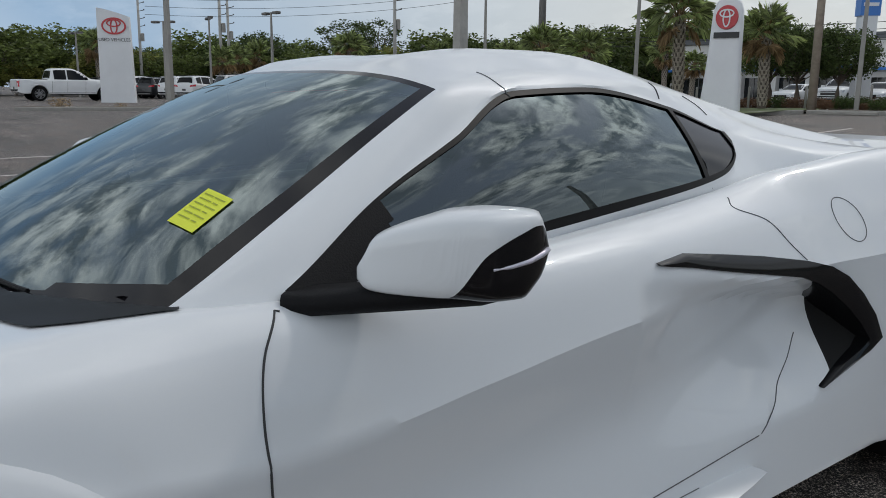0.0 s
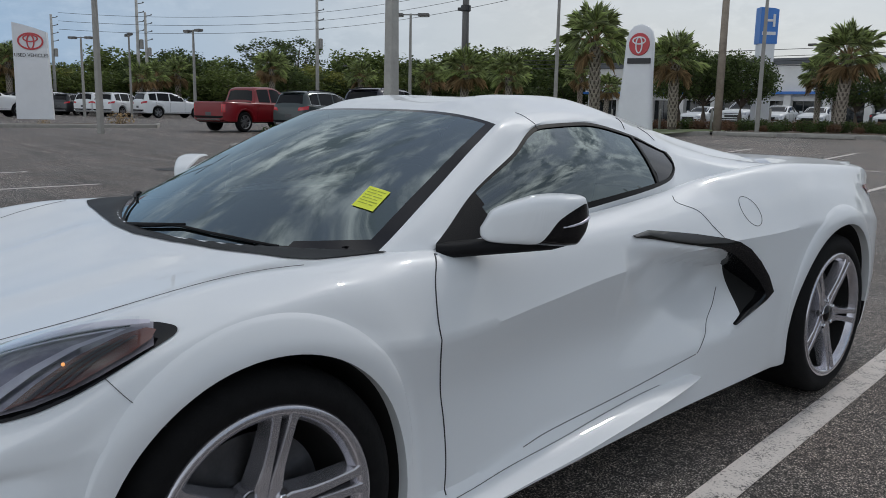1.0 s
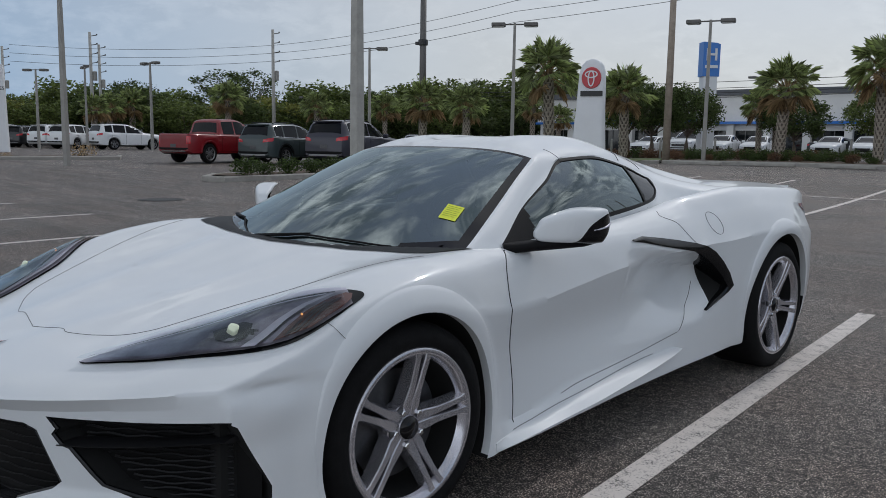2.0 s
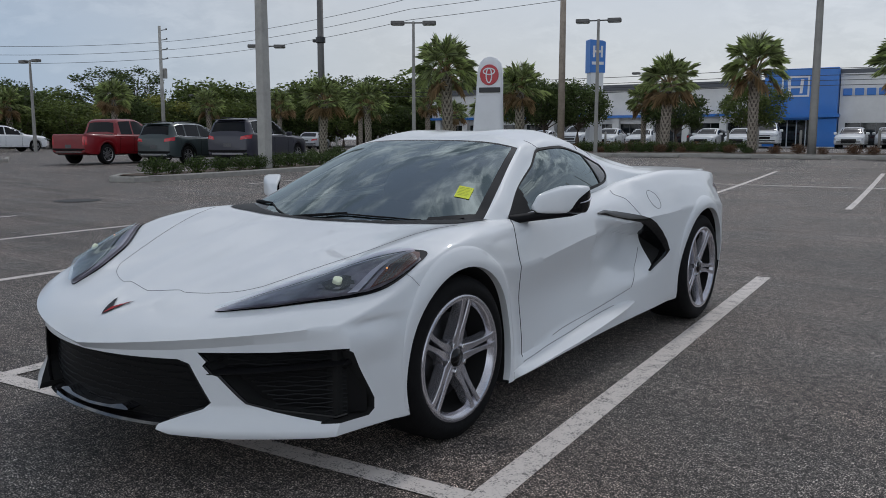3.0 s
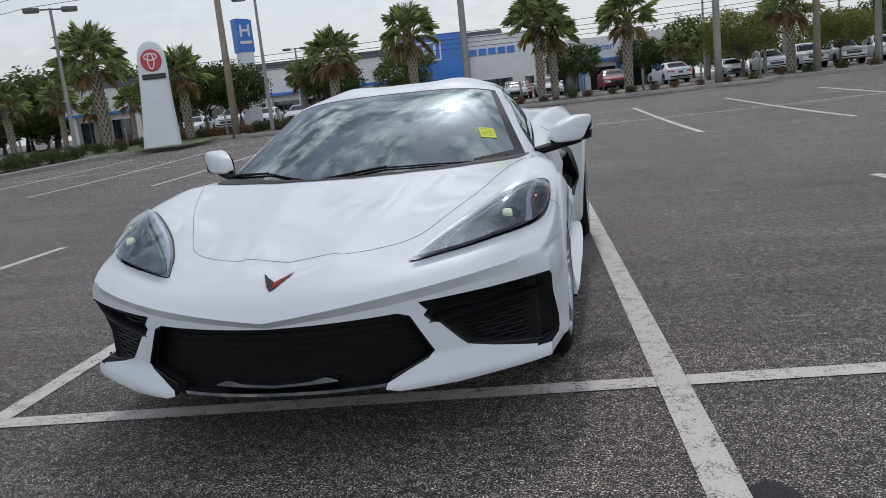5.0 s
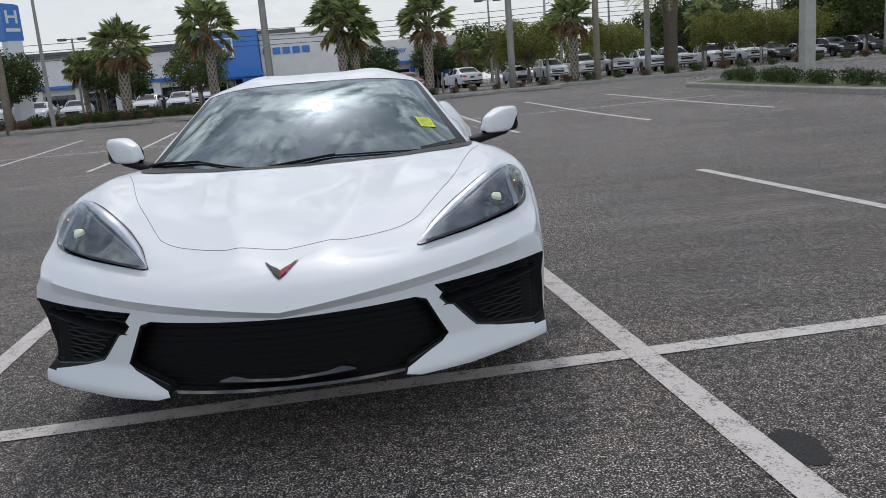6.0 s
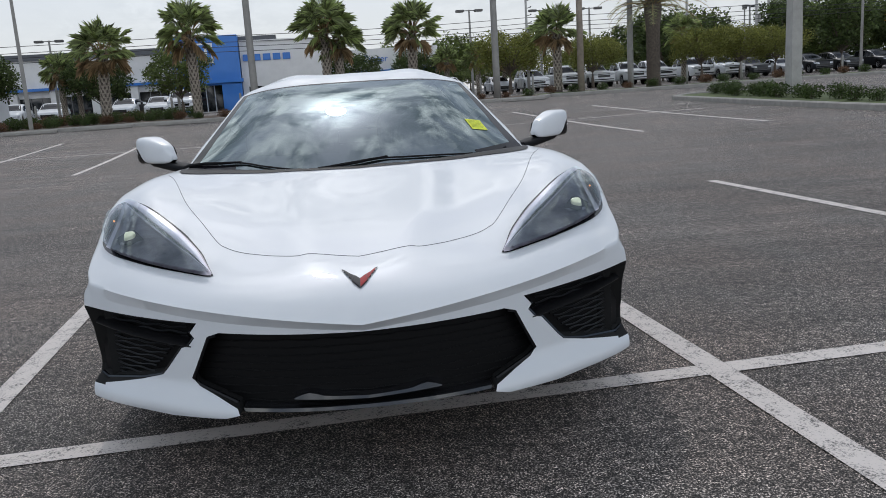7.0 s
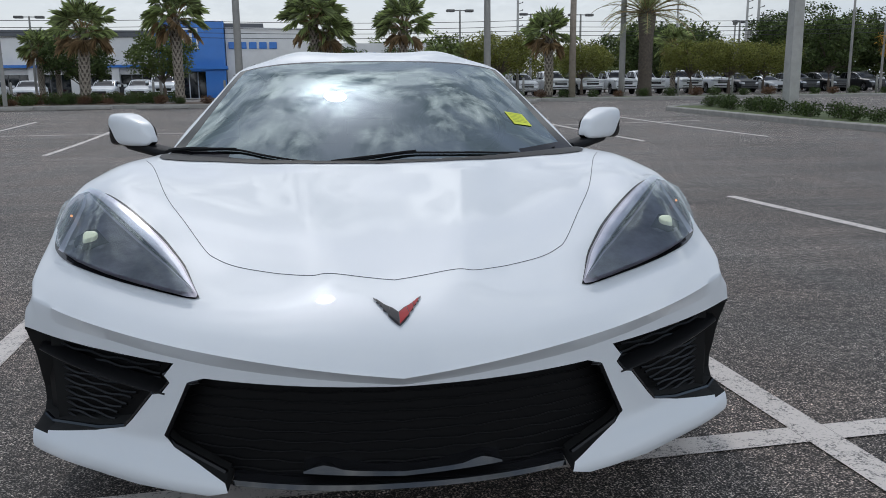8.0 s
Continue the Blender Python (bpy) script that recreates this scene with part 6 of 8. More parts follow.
# ---------- poles and lamps ----------
def light_pole(height, r0, r1, material, label, heads=2, turn=0.0, square=True):
    t = thing("light_pole", label, "lamp post", "light poles of the lot")
    bm = bmesh.new()
    n = 4 if square else 12
    rows = []
    for k in range(7):
        r = r0 + (r1 - r0) * k / 6
        rows.append([(r * math.cos(2 * math.pi * (j + .5) / n), r * math.sin(2 * math.pi * (j + .5) / n), -.1 + (height + .1) * k / 6) for j in range(n)])
    ring_mesh(bm, rows)
    if square:
        bmesh.ops.bevel(bm, geom=[e for e in bm.edges if abs(e.verts[0].co.z - e.verts[1].co.z) > 0.3], offset=r0 * .16, segments=1, affect="EDGES")
    part("pole", bm, material, t, angle=40)
    if heads:
        bm = bmesh.new()
        tube(bm, [(-.55, 0, height - .06), (.55, 0, height - .06)], .035, 6)
        part("cross_arm", bm, LAMPHEAD, t)
        for sg in (-1, 1):
            bm = bmesh.new()
            box(bm, (min(sg * .42, sg * 1.05), -.20, height - .16), (max(sg * .42, sg * 1.05), .20, height + .02), .04)
            hd = part("lamp_head", bm, LAMPHEAD, t, "shoebox lamp head")
            bm = bmesh.new()
            box(bm, (min(sg * .48, sg * .99), -.15, height - .175), (max(sg * .48, sg * .99), .15, height - .162))
            part("diffuser", bm, LAMPFACE, hd)
    return t


def utility_pole(height, label, arms=4, material=None):
    t = thing("utility_pole", label, "utility pole", "utility poles")
    bm = bmesh.new()
    lathe(bm, [(-.2, .17), (height, .11)], 12, 2)
    part("pole", bm, material or POLEBROWN, t, smooth=True)
    for k in range(arms):
        bm = bmesh.new()
        z = height - .35 - .75 * k
        tube(bm, [(0, 0, z), (.55, 0, z + .12)], .035, 5)
        lathe(bm, [(z + .10, .05), (z + .15, .07), (z + .22, .05)], 8, 2, (.55, 0, 0))
        part("insulator_arm", bm, LAMPHEAD, t)
    if arms > 2:
        bm = bmesh.new()
        lathe(bm, [(height * .58, .17), (height * .58 + .75, .17), (height * .58 + .8, .08)], 12, 2, (.30, 0, 0))
        part("transformer", bm, POLEMETAL, t, "grey can transformer")
    return t


# ---------- other vehicles ----------
CARGLASS = mat("vehicle_glass", (0.006, 0.007, 0.009), 0.08, spec=0.18)
HEADCLEAR = mat("vehicle_head_lamp", (0.55, 0.56, 0.58), 0.15, 0.3)
PAINTS = {}


def paint(name, rgb):
    if name not in PAINTS:
        PAINTS[name] = mat(name, rgb, 0.35, coat=0.2, scale=4, amount=0.03)
    return PAINTS[name]


# belt line and centre line of each kind as (y, z); the nose lies towards -y
KINDS = {
    "sedan": dict(L=4.7, W=0.90, wb=2.75, wr=0.33, sill=.26, belt=[(-2.35, .60), (-2.2, .74), (-1.0, .90), (0, .93), (1.5, .98), (2.2, .98), (2.35, .90)],
                  top=[(-2.35, .64), (-2.2, .80), (-1.0, .97), (-.78, 1.0), (.1, 1.38), (.7, 1.45), (1.2, 1.40), (1.9, 1.06), (2.2, 1.03), (2.35, .94)], glass=(-.78, .12, 1.25, 1.92), doors=(-.35, .55, 1.28)),
    "suv": dict(L=4.8, W=0.97, wb=2.85, wr=0.38, sill=.30, belt=[(-2.4, .74), (-2.3, .93), (-1.3, 1.04), (-.8, 1.07), (1.5, 1.13), (2.2, 1.17), (2.32, 1.14), (2.4, 1.02)],
                top=[(-2.4, .80), (-2.3, 1.0), (-1.5, 1.12), (-1.0, 1.16), (-.15, 1.61), (.4, 1.73), (1.2, 1.75), (2.0, 1.69), (2.14, 1.62), (2.3, 1.24), (2.34, 1.17), (2.4, 1.06)], glass=(-1.0, -.10, 2.13, 2.31), doors=(-.42, .50, 1.42)),
    "pickup": dict(L=5.8, W=1.0, wb=3.65, wr=0.41, sill=.40, belt=[(-2.9, .88), (-2.82, 1.09), (-1.6, 1.17), (-1.2, 1.19), (1.3, 1.20), (2.84, 1.22), (2.9, 1.17)],
                   top=[(-2.9, .95), (-2.82, 1.16), (-1.6, 1.27), (-1.25, 1.29), (-.5, 1.76), (.0, 1.89), (.85, 1.87), (1.02, 1.80), (1.16, 1.24), (1.25, 1.215), (2.84, 1.225), (2.9, 1.18)], glass=(-1.25, -.38, 1.03, 1.14), doors=(-.62, .22, .98)),
}
WHEELGREY = mat("grey_wheel_alloy", (0.30, 0.30, 0.31), 0.35, 0.7, scale=10, amount=0.1)
TAILRED = mat("vehicle_tail_lamp", (0.55, 0.02, 0.03), 0.2, coat=0.5)
SKID = mat("silver_bumper_trim", (0.42, 0.42, 0.43), 0.4, 0.3)


def vehicle_body(K):
    """Half widths and heights of the shell, lofted from nose to tail with open wheel arches."""
    L, W, wr, H = K["L"], K["W"], K["wr"], max(z for _, z in K["top"])
    wheels = (-K["wb"] / 2 - .05, K["wb"] / 2 - .05)
    d = wr + .065
    ys = {-L / 2 + L * k / 64 for k in range(65)} | {c + d * math.cos(math.pi * k / 18) for c in wheels for k in range(19)} | {p[0] for p in K["top"]} | {sg * (L / 2 - q) for sg in (-1, 1) for q in (.02, .05, .1)}
    rows = []
    for y in sorted(ys):
        belt, top = [hermite([p[0] for p in K[k]], [p[1] for p in K[k]], y) for k in ("belt", "top")]
        e = min(1, (L / 2 - abs(y)) / .55)
        w = W * (0.84 + 0.16 * (1 - (1 - e) ** 2.4))
        up = .10 * (1 - min(1, (L / 2 - abs(y)) / .3)) ** 2
        bot = K["sill"] + up
        for c in wheels:
            if abs(y - c) < d:
                bot = max(bot, wr + math.sqrt(max(d * d - (y - c) ** 2, 0)))
        bot = min(bot, belt - .10)
        f = min(max((top - belt - .10) / (H - belt - .10), 0), 1)
        xr = w * (.90 - .14 * f)
        zr = belt + (top - belt) * (.35 + .52 * f)
        h = belt - bot
        half = [(w * .90, bot), (w * .985, bot + .03), (w, bot + h * .35), (w * 1.004, bot + h * .62), (w * .985, bot + h * .80), (w * .972, belt - .035), (w * .94, belt)]
        half += [(w * .94 + (xr - w * .94) * q, belt + (zr - belt) * q) for q in (.5, 1.0)]
        half += [(xr * (.93 - .03 * f), zr + (top - zr) * .62), (xr * .72, zr + (top - zr) * .90), (xr * .35, top)]
        rows.append([(x, y, z) for x, z in half] + [(-x, y, z) for x, z in half[::-1]])
    bm = bmesh.new()
    ring_mesh(bm, rows)
    bmesh.ops.recalc_face_normals(bm, faces=bm.faces)
    return bm


def vehicle(kind, colour, label, group="parked vehicles"):
    """A parked vehicle: lofted shell, panes, lamps, trim, mirrors and four spoked wheels."""
    K = KINDS[kind]
    W, L, wr, y0 = K["W"], K["L"], K["wr"], K["glass"][0]
    t = thing({"sedan": "sedan", "suv": "suv", "pickup": "pickup_truck"}[kind], label, {"sedan": "car", "suv": "suv", "pickup": "pickup truck"}[kind], group)
    belt = lambda y: hermite([p[0] for p in K["belt"]], [p[1] for p in K["belt"]], y)
    top = lambda y: hermite([p[0] for p in K["top"]], [p[1] for p in K["top"]], y)
    fy, ry = -K["wb"] / 2 - .05, K["wb"] / 2 - .05
    shell = vehicle_body(K)
    skin = BVHTree.FromBMesh(shell)
    part("body", shell, colour, t, angle=32)
    bm = bmesh.new()
    box(bm, (-W * .84, -L / 2 + .25, K["sill"] - .03), (W * .84, L / 2 - .25, K["sill"] + .42))
    part("underbody", bm, CAVITY, t)

    def lay(name, pts, way, m, label="", lift=.005, parent=t, step=.12):
        return part(name, patch(pts, way, lift, step, tree=skin), m, parent, label, smooth=True)

    # panes
    ya, yf, yr, yb = K["glass"]

    def cross(name, p, q, lo_w, hi_w, way, label):
        zp, zq = top(p) + .015, top(q) - .02
        lay(name, [(-W * lo_w, p, zp - .05), (-W * lo_w * .5, p, zp), (W * lo_w * .5, p, zp), (W * lo_w, p, zp - .05), (W * hi_w, q, zq - .03), (W * hi_w * .5, q, zq), (-W * hi_w * .5, q, zq), (-W * hi_w, q, zq - .03)], way, CARGLASS, label, .004)
    cross("windscreen", ya + .04, yf, .80, .66, (0, 1, -.7), "dark windscreen")
    cross("rear_window", yb - .01, yr + .01, .74, .64, (0, -1, -.3), "dark rear window")
    for sg in (1, -1):
        way = (-sg, 0, 0)

        def strip(a, b, foot=.035, head=.085):
            run = [a + (b - a) * k / 10 for k in range(11)]
            lo_ = [(sg * W, y, belt(y) + foot) for y in run]
            hi_ = [(sg * W, y, max(top(y) - head - .03 * (top(y) - belt(y)), belt(y) + foot)) for y in run]
            keep = [k for k in range(11) if hi_[k][2] - lo_[k][2] > .02]
            return [lo_[k] for k in keep] + [hi_[k] for k in keep[::-1]]
        d0, d1, d2 = K["doors"]
        cuts = [(ya + .30, d1 - .03), (d1 + .05, d2 - .04)]
        if kind == "suv":
            cuts.append((d2 + .05, yr - .16))
        for a, b in cuts:
            lay("side_window", strip(a, b), way, CARGLASS, "dark side window", .004)
        if kind == "suv":
            ring = strip(ya + .30, yr - .14, .022, .072)
            run = [onto(Vector(p) - Vector(way) * 1.0, way, .004, skin)[0] for p in ring + ring[:1]]
            bm = bmesh.new()
            tube(bm, run, .011, 4)
            part("window_strip", bm, CHROME, t, "bright window surround")
            bm = bmesh.new()
            tube(bm, [(sg * W * .60, y, top(y) + q) for y, q in ((.0, .0), (.12, .035), (.9, .04), (1.7, .04), (1.85, .0))], .016, 5)
            part("roof_rail", bm, DULLBLACK, t, "dark roof rail")
        # doors
        for yd in (d0 - .18, d1, d2 + (.10 if kind != "pickup" else .08)):
            run = [onto((sg * 2, yd + .04 * math.sin(3 * z), z), way, .001, skin)[0] for z in [K["sill"] + .10 + (belt(yd) - K["sill"] - .10) * k / 8 for k in range(9)]]
            bm = bmesh.new()
            tube(bm, run, .006, 4)
            part("door_seam", bm, CAVITY, t)
        for yd in (d1 - .14, d2 - .06):
            bm = bmesh.new()
            x = onto((sg * 2, yd, belt(yd) - .13), way, 0, skin)[0].x
            box(bm, (x - .02, yd - .10, belt(yd) - .145), (x + .02, yd + .08, belt(yd) - .115), .008)
            part("door_handle", bm, colour, t)
        bm = bmesh.new()
        box(bm, (min(sg * W * .97, sg * (W + .20)), ya + .42, belt(ya) + .03), (max(sg * W * .97, sg * (W + .20)), ya + .54, belt(ya) + .19), .035)
        part("door_mirror", bm, MATBLACK if kind == "pickup" else colour, t)
        # cladding along the sill and round the arches
        lay("sill_trim", [(sg * W, y, K["sill"] + z) for y, z in ((fy + wr + .1, .0), (ry - wr - .1, .0), (ry - wr - .1, .10), (fy + wr + .1, .10))], way, MATBLACK if kind != "sedan" else colour, "", .008)
        for c in (fy, ry):
            bm = bmesh.new()
            rows = []
            for k in range(21):
                a = math.pi * (-.06 + 1.12 * k / 20)
                rows.append([onto((sg * 2, c + r * math.cos(a), max(wr + r * math.sin(a), K["sill"] + .05)), way, h, skin)[0] for r, h in ((wr + .068, .004), (wr + .075, .022), (wr + .13, .018), (wr + .145, .0))])
            vr = [[bm.verts.new(p) for p in r] for r in rows]
            for u, v in zip(vr, vr[1:]):
                for k in range(3):
                    bm.faces.new((u[k], u[k + 1], v[k + 1], v[k]))
            bmesh.ops.recalc_face_normals(bm, faces=bm.faces)
            part("arch_flare", bm, MATBLACK if kind == "suv" and colour.name.startswith("grey_green") else colour, t, smooth=True)
        # lamps wrap round the corners
        zh = belt(-L / 2 + .10)
        lay("head_lamp", [(sg * W * .50, -L / 2, zh - .20), (sg * W * .93, -L / 2 + .2, zh - .15), (sg * W * .95, -L / 2 + .3, zh - .01), (sg * W * .56, -L / 2, zh - .06)], (-sg * .35, 1, 0), HEADCLEAR, "clear head lamp", .006, step=.06)
        if kind == "pickup":
            q = [(sg * W * .76, L / 2, .80), (sg * W * .93, L / 2, .80), (sg * W * .93, L / 2, 1.13), (sg * W * .76, L / 2, 1.13)]
        elif kind == "suv":
            q = [(sg * W * .56, L / 2, .93), (sg * W * .95, L / 2 - .2, .98), (sg * W * .95, L / 2 - .25, 1.13), (sg * W * .60, L / 2, 1.05)]
        else:
            q = [(sg * W * .45, L / 2, .72), (sg * W * .93, L / 2 - .1, .76), (sg * W * .93, L / 2 - .2, .90), (sg * W * .50, L / 2, .86)]
        lay("tail_lamp", q, (-sg * .30, -1, 0), TAILRED, "red tail lamp", .008, step=.06)
    # nose and tail trim
    zh = belt(-L / 2 + .10)
    lay("grille", [(-W * .48, -L / 2, zh - .34), (W * .48, -L / 2, zh - .34), (W * .52, -L / 2, zh - .07), (-W * .52, -L / 2, zh - .07)], (0, 1, 0), GLOSSBLACK, "dark grille", .006)
    for w, z, s, nm in ((.80, K["sill"] + .06, -1, "bumper"), (.84, K["sill"] + .08, 1, "bumper")):
        lay(nm, [(-W * w, s * L / 2, z), (W * w, s * L / 2, z), (W * w, s * L / 2, z + .17), (-W * w, s * L / 2, z + .17)], (0, -s, 0), MATBLACK, "dark bumper", .014)
    lay("bumper_trim", [(-W * .70, L / 2, K["sill"] + .09), (W * .70, L / 2, K["sill"] + .09), (W * .66, L / 2, K["sill"] + .14), (-W * .66, L / 2, K["sill"] + .14)], (0, -1, 0), SKID if kind == "suv" else CHROME, "pale bumper strip", .022)
    lay("plate", [(-.16, L / 2, .66), (.16, L / 2, .66), (.16, L / 2, .80), (-.16, L / 2, .80)], (0, -1, 0), DARKALLOY, "plate recess", .007)
    if kind == "pickup":
        # solid dark block, its top just above the closed shell
        bm = bmesh.new()
        box(bm, (-W * .80, 1.28, .95), (W * .80, 2.76, 1.235))
        part("load_bed", bm, CAVITY, t, "dark flat-topped block in the load bed")
        lay("tailgate", [(-W * .70, L / 2, .80), (W * .70, L / 2, .80), (W * .70, L / 2, 1.15), (-W * .70, L / 2, 1.15)], (0, -1, 0), colour, "", .006)
    elif kind == "suv":
        bm = bmesh.new()
        box(bm, (-W * .62, 2.02, top(2.05) - .02), (W * .62, 2.24, top(2.05) + .015), .012)
        part("roof_spoiler", bm, colour, t)
    for sy in (fy, ry):
        for sg in (1, -1):
            bm = bmesh.new()
            x1 = W * .985
            lathe(bm, [(x1 - .24, wr * .6), (x1 - .24, wr - .03), (x1 - .21, wr), (x1 - .05, wr), (x1 - .01, wr - .03), (x1 - .01, wr * .70), (x1 - .04, wr * .66)], 32, 0, (0, sy, wr), closed=False)
            w = part("wheel", flip(bm, sg), RUBBER, t, "black tyre", angle=45)
            bm = bmesh.new()
            lathe(bm, [(x1 - .05, wr * .70), (x1 - .10, wr * .60), (x1 - .11, wr * .30), (x1 - .11, .01)], 20, 0, (0, sy, wr), closed=False)
            dish = len(bm.faces)
            lathe(bm, [(x1 - .03, wr * .71), (x1 - .012, wr * .68), (x1 - .04, wr * .63)], 28, 0, (0, sy, wr), closed=False)
            for k in range(6 if kind == "pickup" else 5):
                a = 2 * math.pi * k / (6 if kind == "pickup" else 5) + .3
                ca, sa = math.cos(a), math.sin(a)
                for s0 in (-1, 1):
                    q = [bm.verts.new((x1 - dx, sy + r * ca - wq * sa, wr + r * sa + wq * ca)) for dx, r, wq in ((.030, .02, s0 * .004), (.035, wr * .65, s0 * .022), (.040, wr * .65, s0 * .062), (.040, .02, s0 * .040))]
                    bm.faces.new(q)
            bm.faces.ensure_lookup_table()
            for f in bm.faces:
                f.material_index = 1 if f.index >= dish or f.index < 0 else 0
            part("rim", flip(bm, sg), [CAVITY, WHEELGREY], w, "grey spoked alloy rim", angle=30)
    return t

# ---------- the lot's edges ----------
def kerb(name, pts, label, w=0.16, h=0.15):
    """A concrete kerb along lot places (u, v)."""
    bm = bmesh.new()
    run = []
    for a, b in zip(pts, pts[1:]):
        n = max(1, int(math.hypot(b[0] - a[0], b[1] - a[1]) / 1.5))
        run += [(a[0] + (b[0] - a[0]) * k / n, a[1] + (b[1] - a[1]) * k / n) for k in range(n)]
    run.append(pts[-1])
    rows = []
    for i, (u, v) in enumerate(run):
        p0, p1 = Vector(lot(*run[max(i - 1, 0)])), Vector(lot(*run[min(i + 1, len(run) - 1)]))
        d = (p1 - p0).normalized()
        s = Vector((-d.y, d.x))
        c = Vector(lot(u, v))
        z = ground_z(c.x, c.y)
        prof = ((-w / 2, -.05), (-w / 2, h - .03), (-w / 2 + .03, h), (w / 2 - .03, h), (w / 2, h - .03), (w / 2, -.05))
        rows.append([(c.x + s.x * q, c.y + s.y * q, z + hh) for q, hh in prof])
    ring_mesh(bm, rows)
    bmesh.ops.recalc_face_normals(bm, faces=bm.faces)
    tagged(mesh_ob(name, bm, CONCRETE), label, "kerb", kind="structure")


def bed(name, u0, v0, u1, v1, material, label, lift=0.12, rough=0.05):
    bm = bmesh.new()
    nu, nv = max(2, int(abs(u1 - u0) / .8)), max(2, int(abs(v1 - v0) / .8))
    grid = []
    for i in range(nu + 1):
        row = []
        for j in range(nv + 1):
            u, v = u0 + (u1 - u0) * i / nu, v0 + (v1 - v0) * j / nv
            x, y = lot(u, v)
            row.append(bm.verts.new((x, y, ground_z(x, y) + lift + rough * noise.noise((x * .9, y * .9, 2)))))
        grid.append(row)
    for a, b in zip(grid, grid[1:]):
        for j in range(nv):
            bm.faces.new((a[j], b[j], b[j + 1], a[j + 1]))
    bmesh.ops.recalc_face_normals(bm, faces=bm.faces)
    ob = mesh_ob(name, bm, material, smooth=True)
    if ob.data.polygons[0].normal.z < 0:
        ob.data.flip_normals()
    tagged(ob, label, "planting bed", kind="structure")


kerb("kerb_north", [(-13.0, 31.0), (9.0, 31.0), (10.0, 33.2), (17.5, 33.2), (40, 33.2)], "pale concrete kerb along the far edge of the lot")
bed("planting_bed_north", -13.2, 31.1, 9.2, 35.0, SOIL, "brown mulch bed with low shrubs", 0.13)
bed("planting_bed_north_east", 9.2, 33.3, 40, 35.6, GRASS, "grassy verge along the far kerb", 0.14)
kerb("kerb_north_west", [(-30, 26.2), (-15.5, 26.2), (-14.2, 27.5), (-13.2, 31.0)], "pale concrete kerb round the corner bed")
bed("planting_bed_corner", -30, 26.3, -13.4, 35.0, GRASS, "grass and low hedge in the corner bed", 0.14)
kerb("kerb_island_west", [(-17.9, 26.0), (-17.9, 12.3), (-17.2, 11.5), (-16.5, 11.6), (-16.3, 26.0), (-17.1, 26.6), (-17.9, 26.0)], "pale concrete kerb round a planted island")
bed("planting_bed_island_west", -17.85, 12.0, -16.4, 26.0, SOIL, "mulched island between the stalls", 0.13)
kerb("kerb_island_east", [(13.4, 23.0), (13.4, 3.0), (11.0, 3.0), (10.8, 22.4), (12.0, 23.4), (13.4, 23.0)], "pale concrete kerb round a planted island")
bed("planting_bed_island_east", 10.9, 3.0, 13.3, 22.9, GRASS, "green planted island between the stalls", 0.13)
kerb("kerb_far_west", [(-33.0, 9.2), (-31.2, 17.0), (-33.5, 18.4)], "low concrete kerb with dry tufts")
bed("planting_bed_far_west", -34.2, 9.4, -33.0, 17.2, SOIL, "dry mulch strip", 0.12)
bed("pavement_north", -40, 36.4, 45, 37.8, CONCRETE, "pale concrete footway beyond the hedge", 0.05, 0.0)
bed("forecourt", -32, 55.5, 12, 63.0, CONCRETE, "pale forecourt in front of the showroom", 0.04, 0.0)

# wheel stops along the far kerb
stop_bm = bmesh.new()
box(stop_bm, (-.95, -.08, 0), (.95, .08, .13), .03)
ws = tagged(mesh_ob("wheel_stop", stop_bm, CONCRETE), "weathered pale concrete wheel stop on the asphalt", "wheel stop", "wheel stops")
ws.matrix_basis = place(-11.2, 30.3)
for k in range(1, 8):
    copy_thing(ws, place(-11.2 + 2.74 * k, 30.3))

# low posts with a chain rail
pb = thing("post", "weathered grey short post in the planting bed", "post", "short posts")
bm = bmesh.new()
lathe(bm, [(-.1, .055), (1.02, .05), (1.06, .03)], 10, 2)
part("shaft", bm, POLEMETAL, pb, smooth=True)
pb.matrix_basis = place(-28, 34.4)
for k in range(1, 24):
    copy_thing(pb, place(-28 + 2.7 * k + .3 * math.sin(k * 7), 34.4 + (.9 if k > 14 else 0)))

# shrubs
hedge_kinds = [shrub(11 + k, .46, .62, m, lb, name="shrub") for k, (m, lb) in enumerate(((LEAFHEDGE, "low dull green shrub in the mulch"), (LEAFRED, "low reddish shrub in the mulch"), (LEAFHEDGE, "low clipped green shrub in the bed")))]
rng = random.Random(4)
first = [True] * 3


def put(kinds, i, m):
    if first[i]:
        kinds[i].matrix_basis = m @ Matrix.Diagonal((*kinds[i].scale, 1))
        first[i] = False
    else:
        copy_thing(kinds[i], m)


k = 0
for u in [-12.6 + .92 * j for j in range(24)]:
    put(hedge_kinds, 1 if rng.random() < .42 else 0, place(u + rng.uniform(-.2, .2), 32.0 + rng.uniform(-.35, .5), rng.uniform(0, 360)) @ Matrix.Translation((0, 0, .1)) @ Matrix.Scale(rng.uniform(.65, 1.05), 4))
for u in [-12.8 + .8 * j for j in range(10)]:
    put(hedge_kinds, 0, place(u, 33.6 + rng.uniform(-.2, .2), rng.uniform(0, 360)) @ Matrix.Translation((0, 0, .1)) @ Matrix.Scale(1.25, 4))
for v in [12.6, 13.3, 14.2] + [15.0 + .78 * j for j in range(14)]:
    put(hedge_kinds, 2, place(-16.95 + rng.uniform(-.1, .1), v, rng.uniform(0, 360)) @ Matrix.Translation((0, 0, .1)) @ Matrix.Scale(rng.uniform(.72, .98), 4))
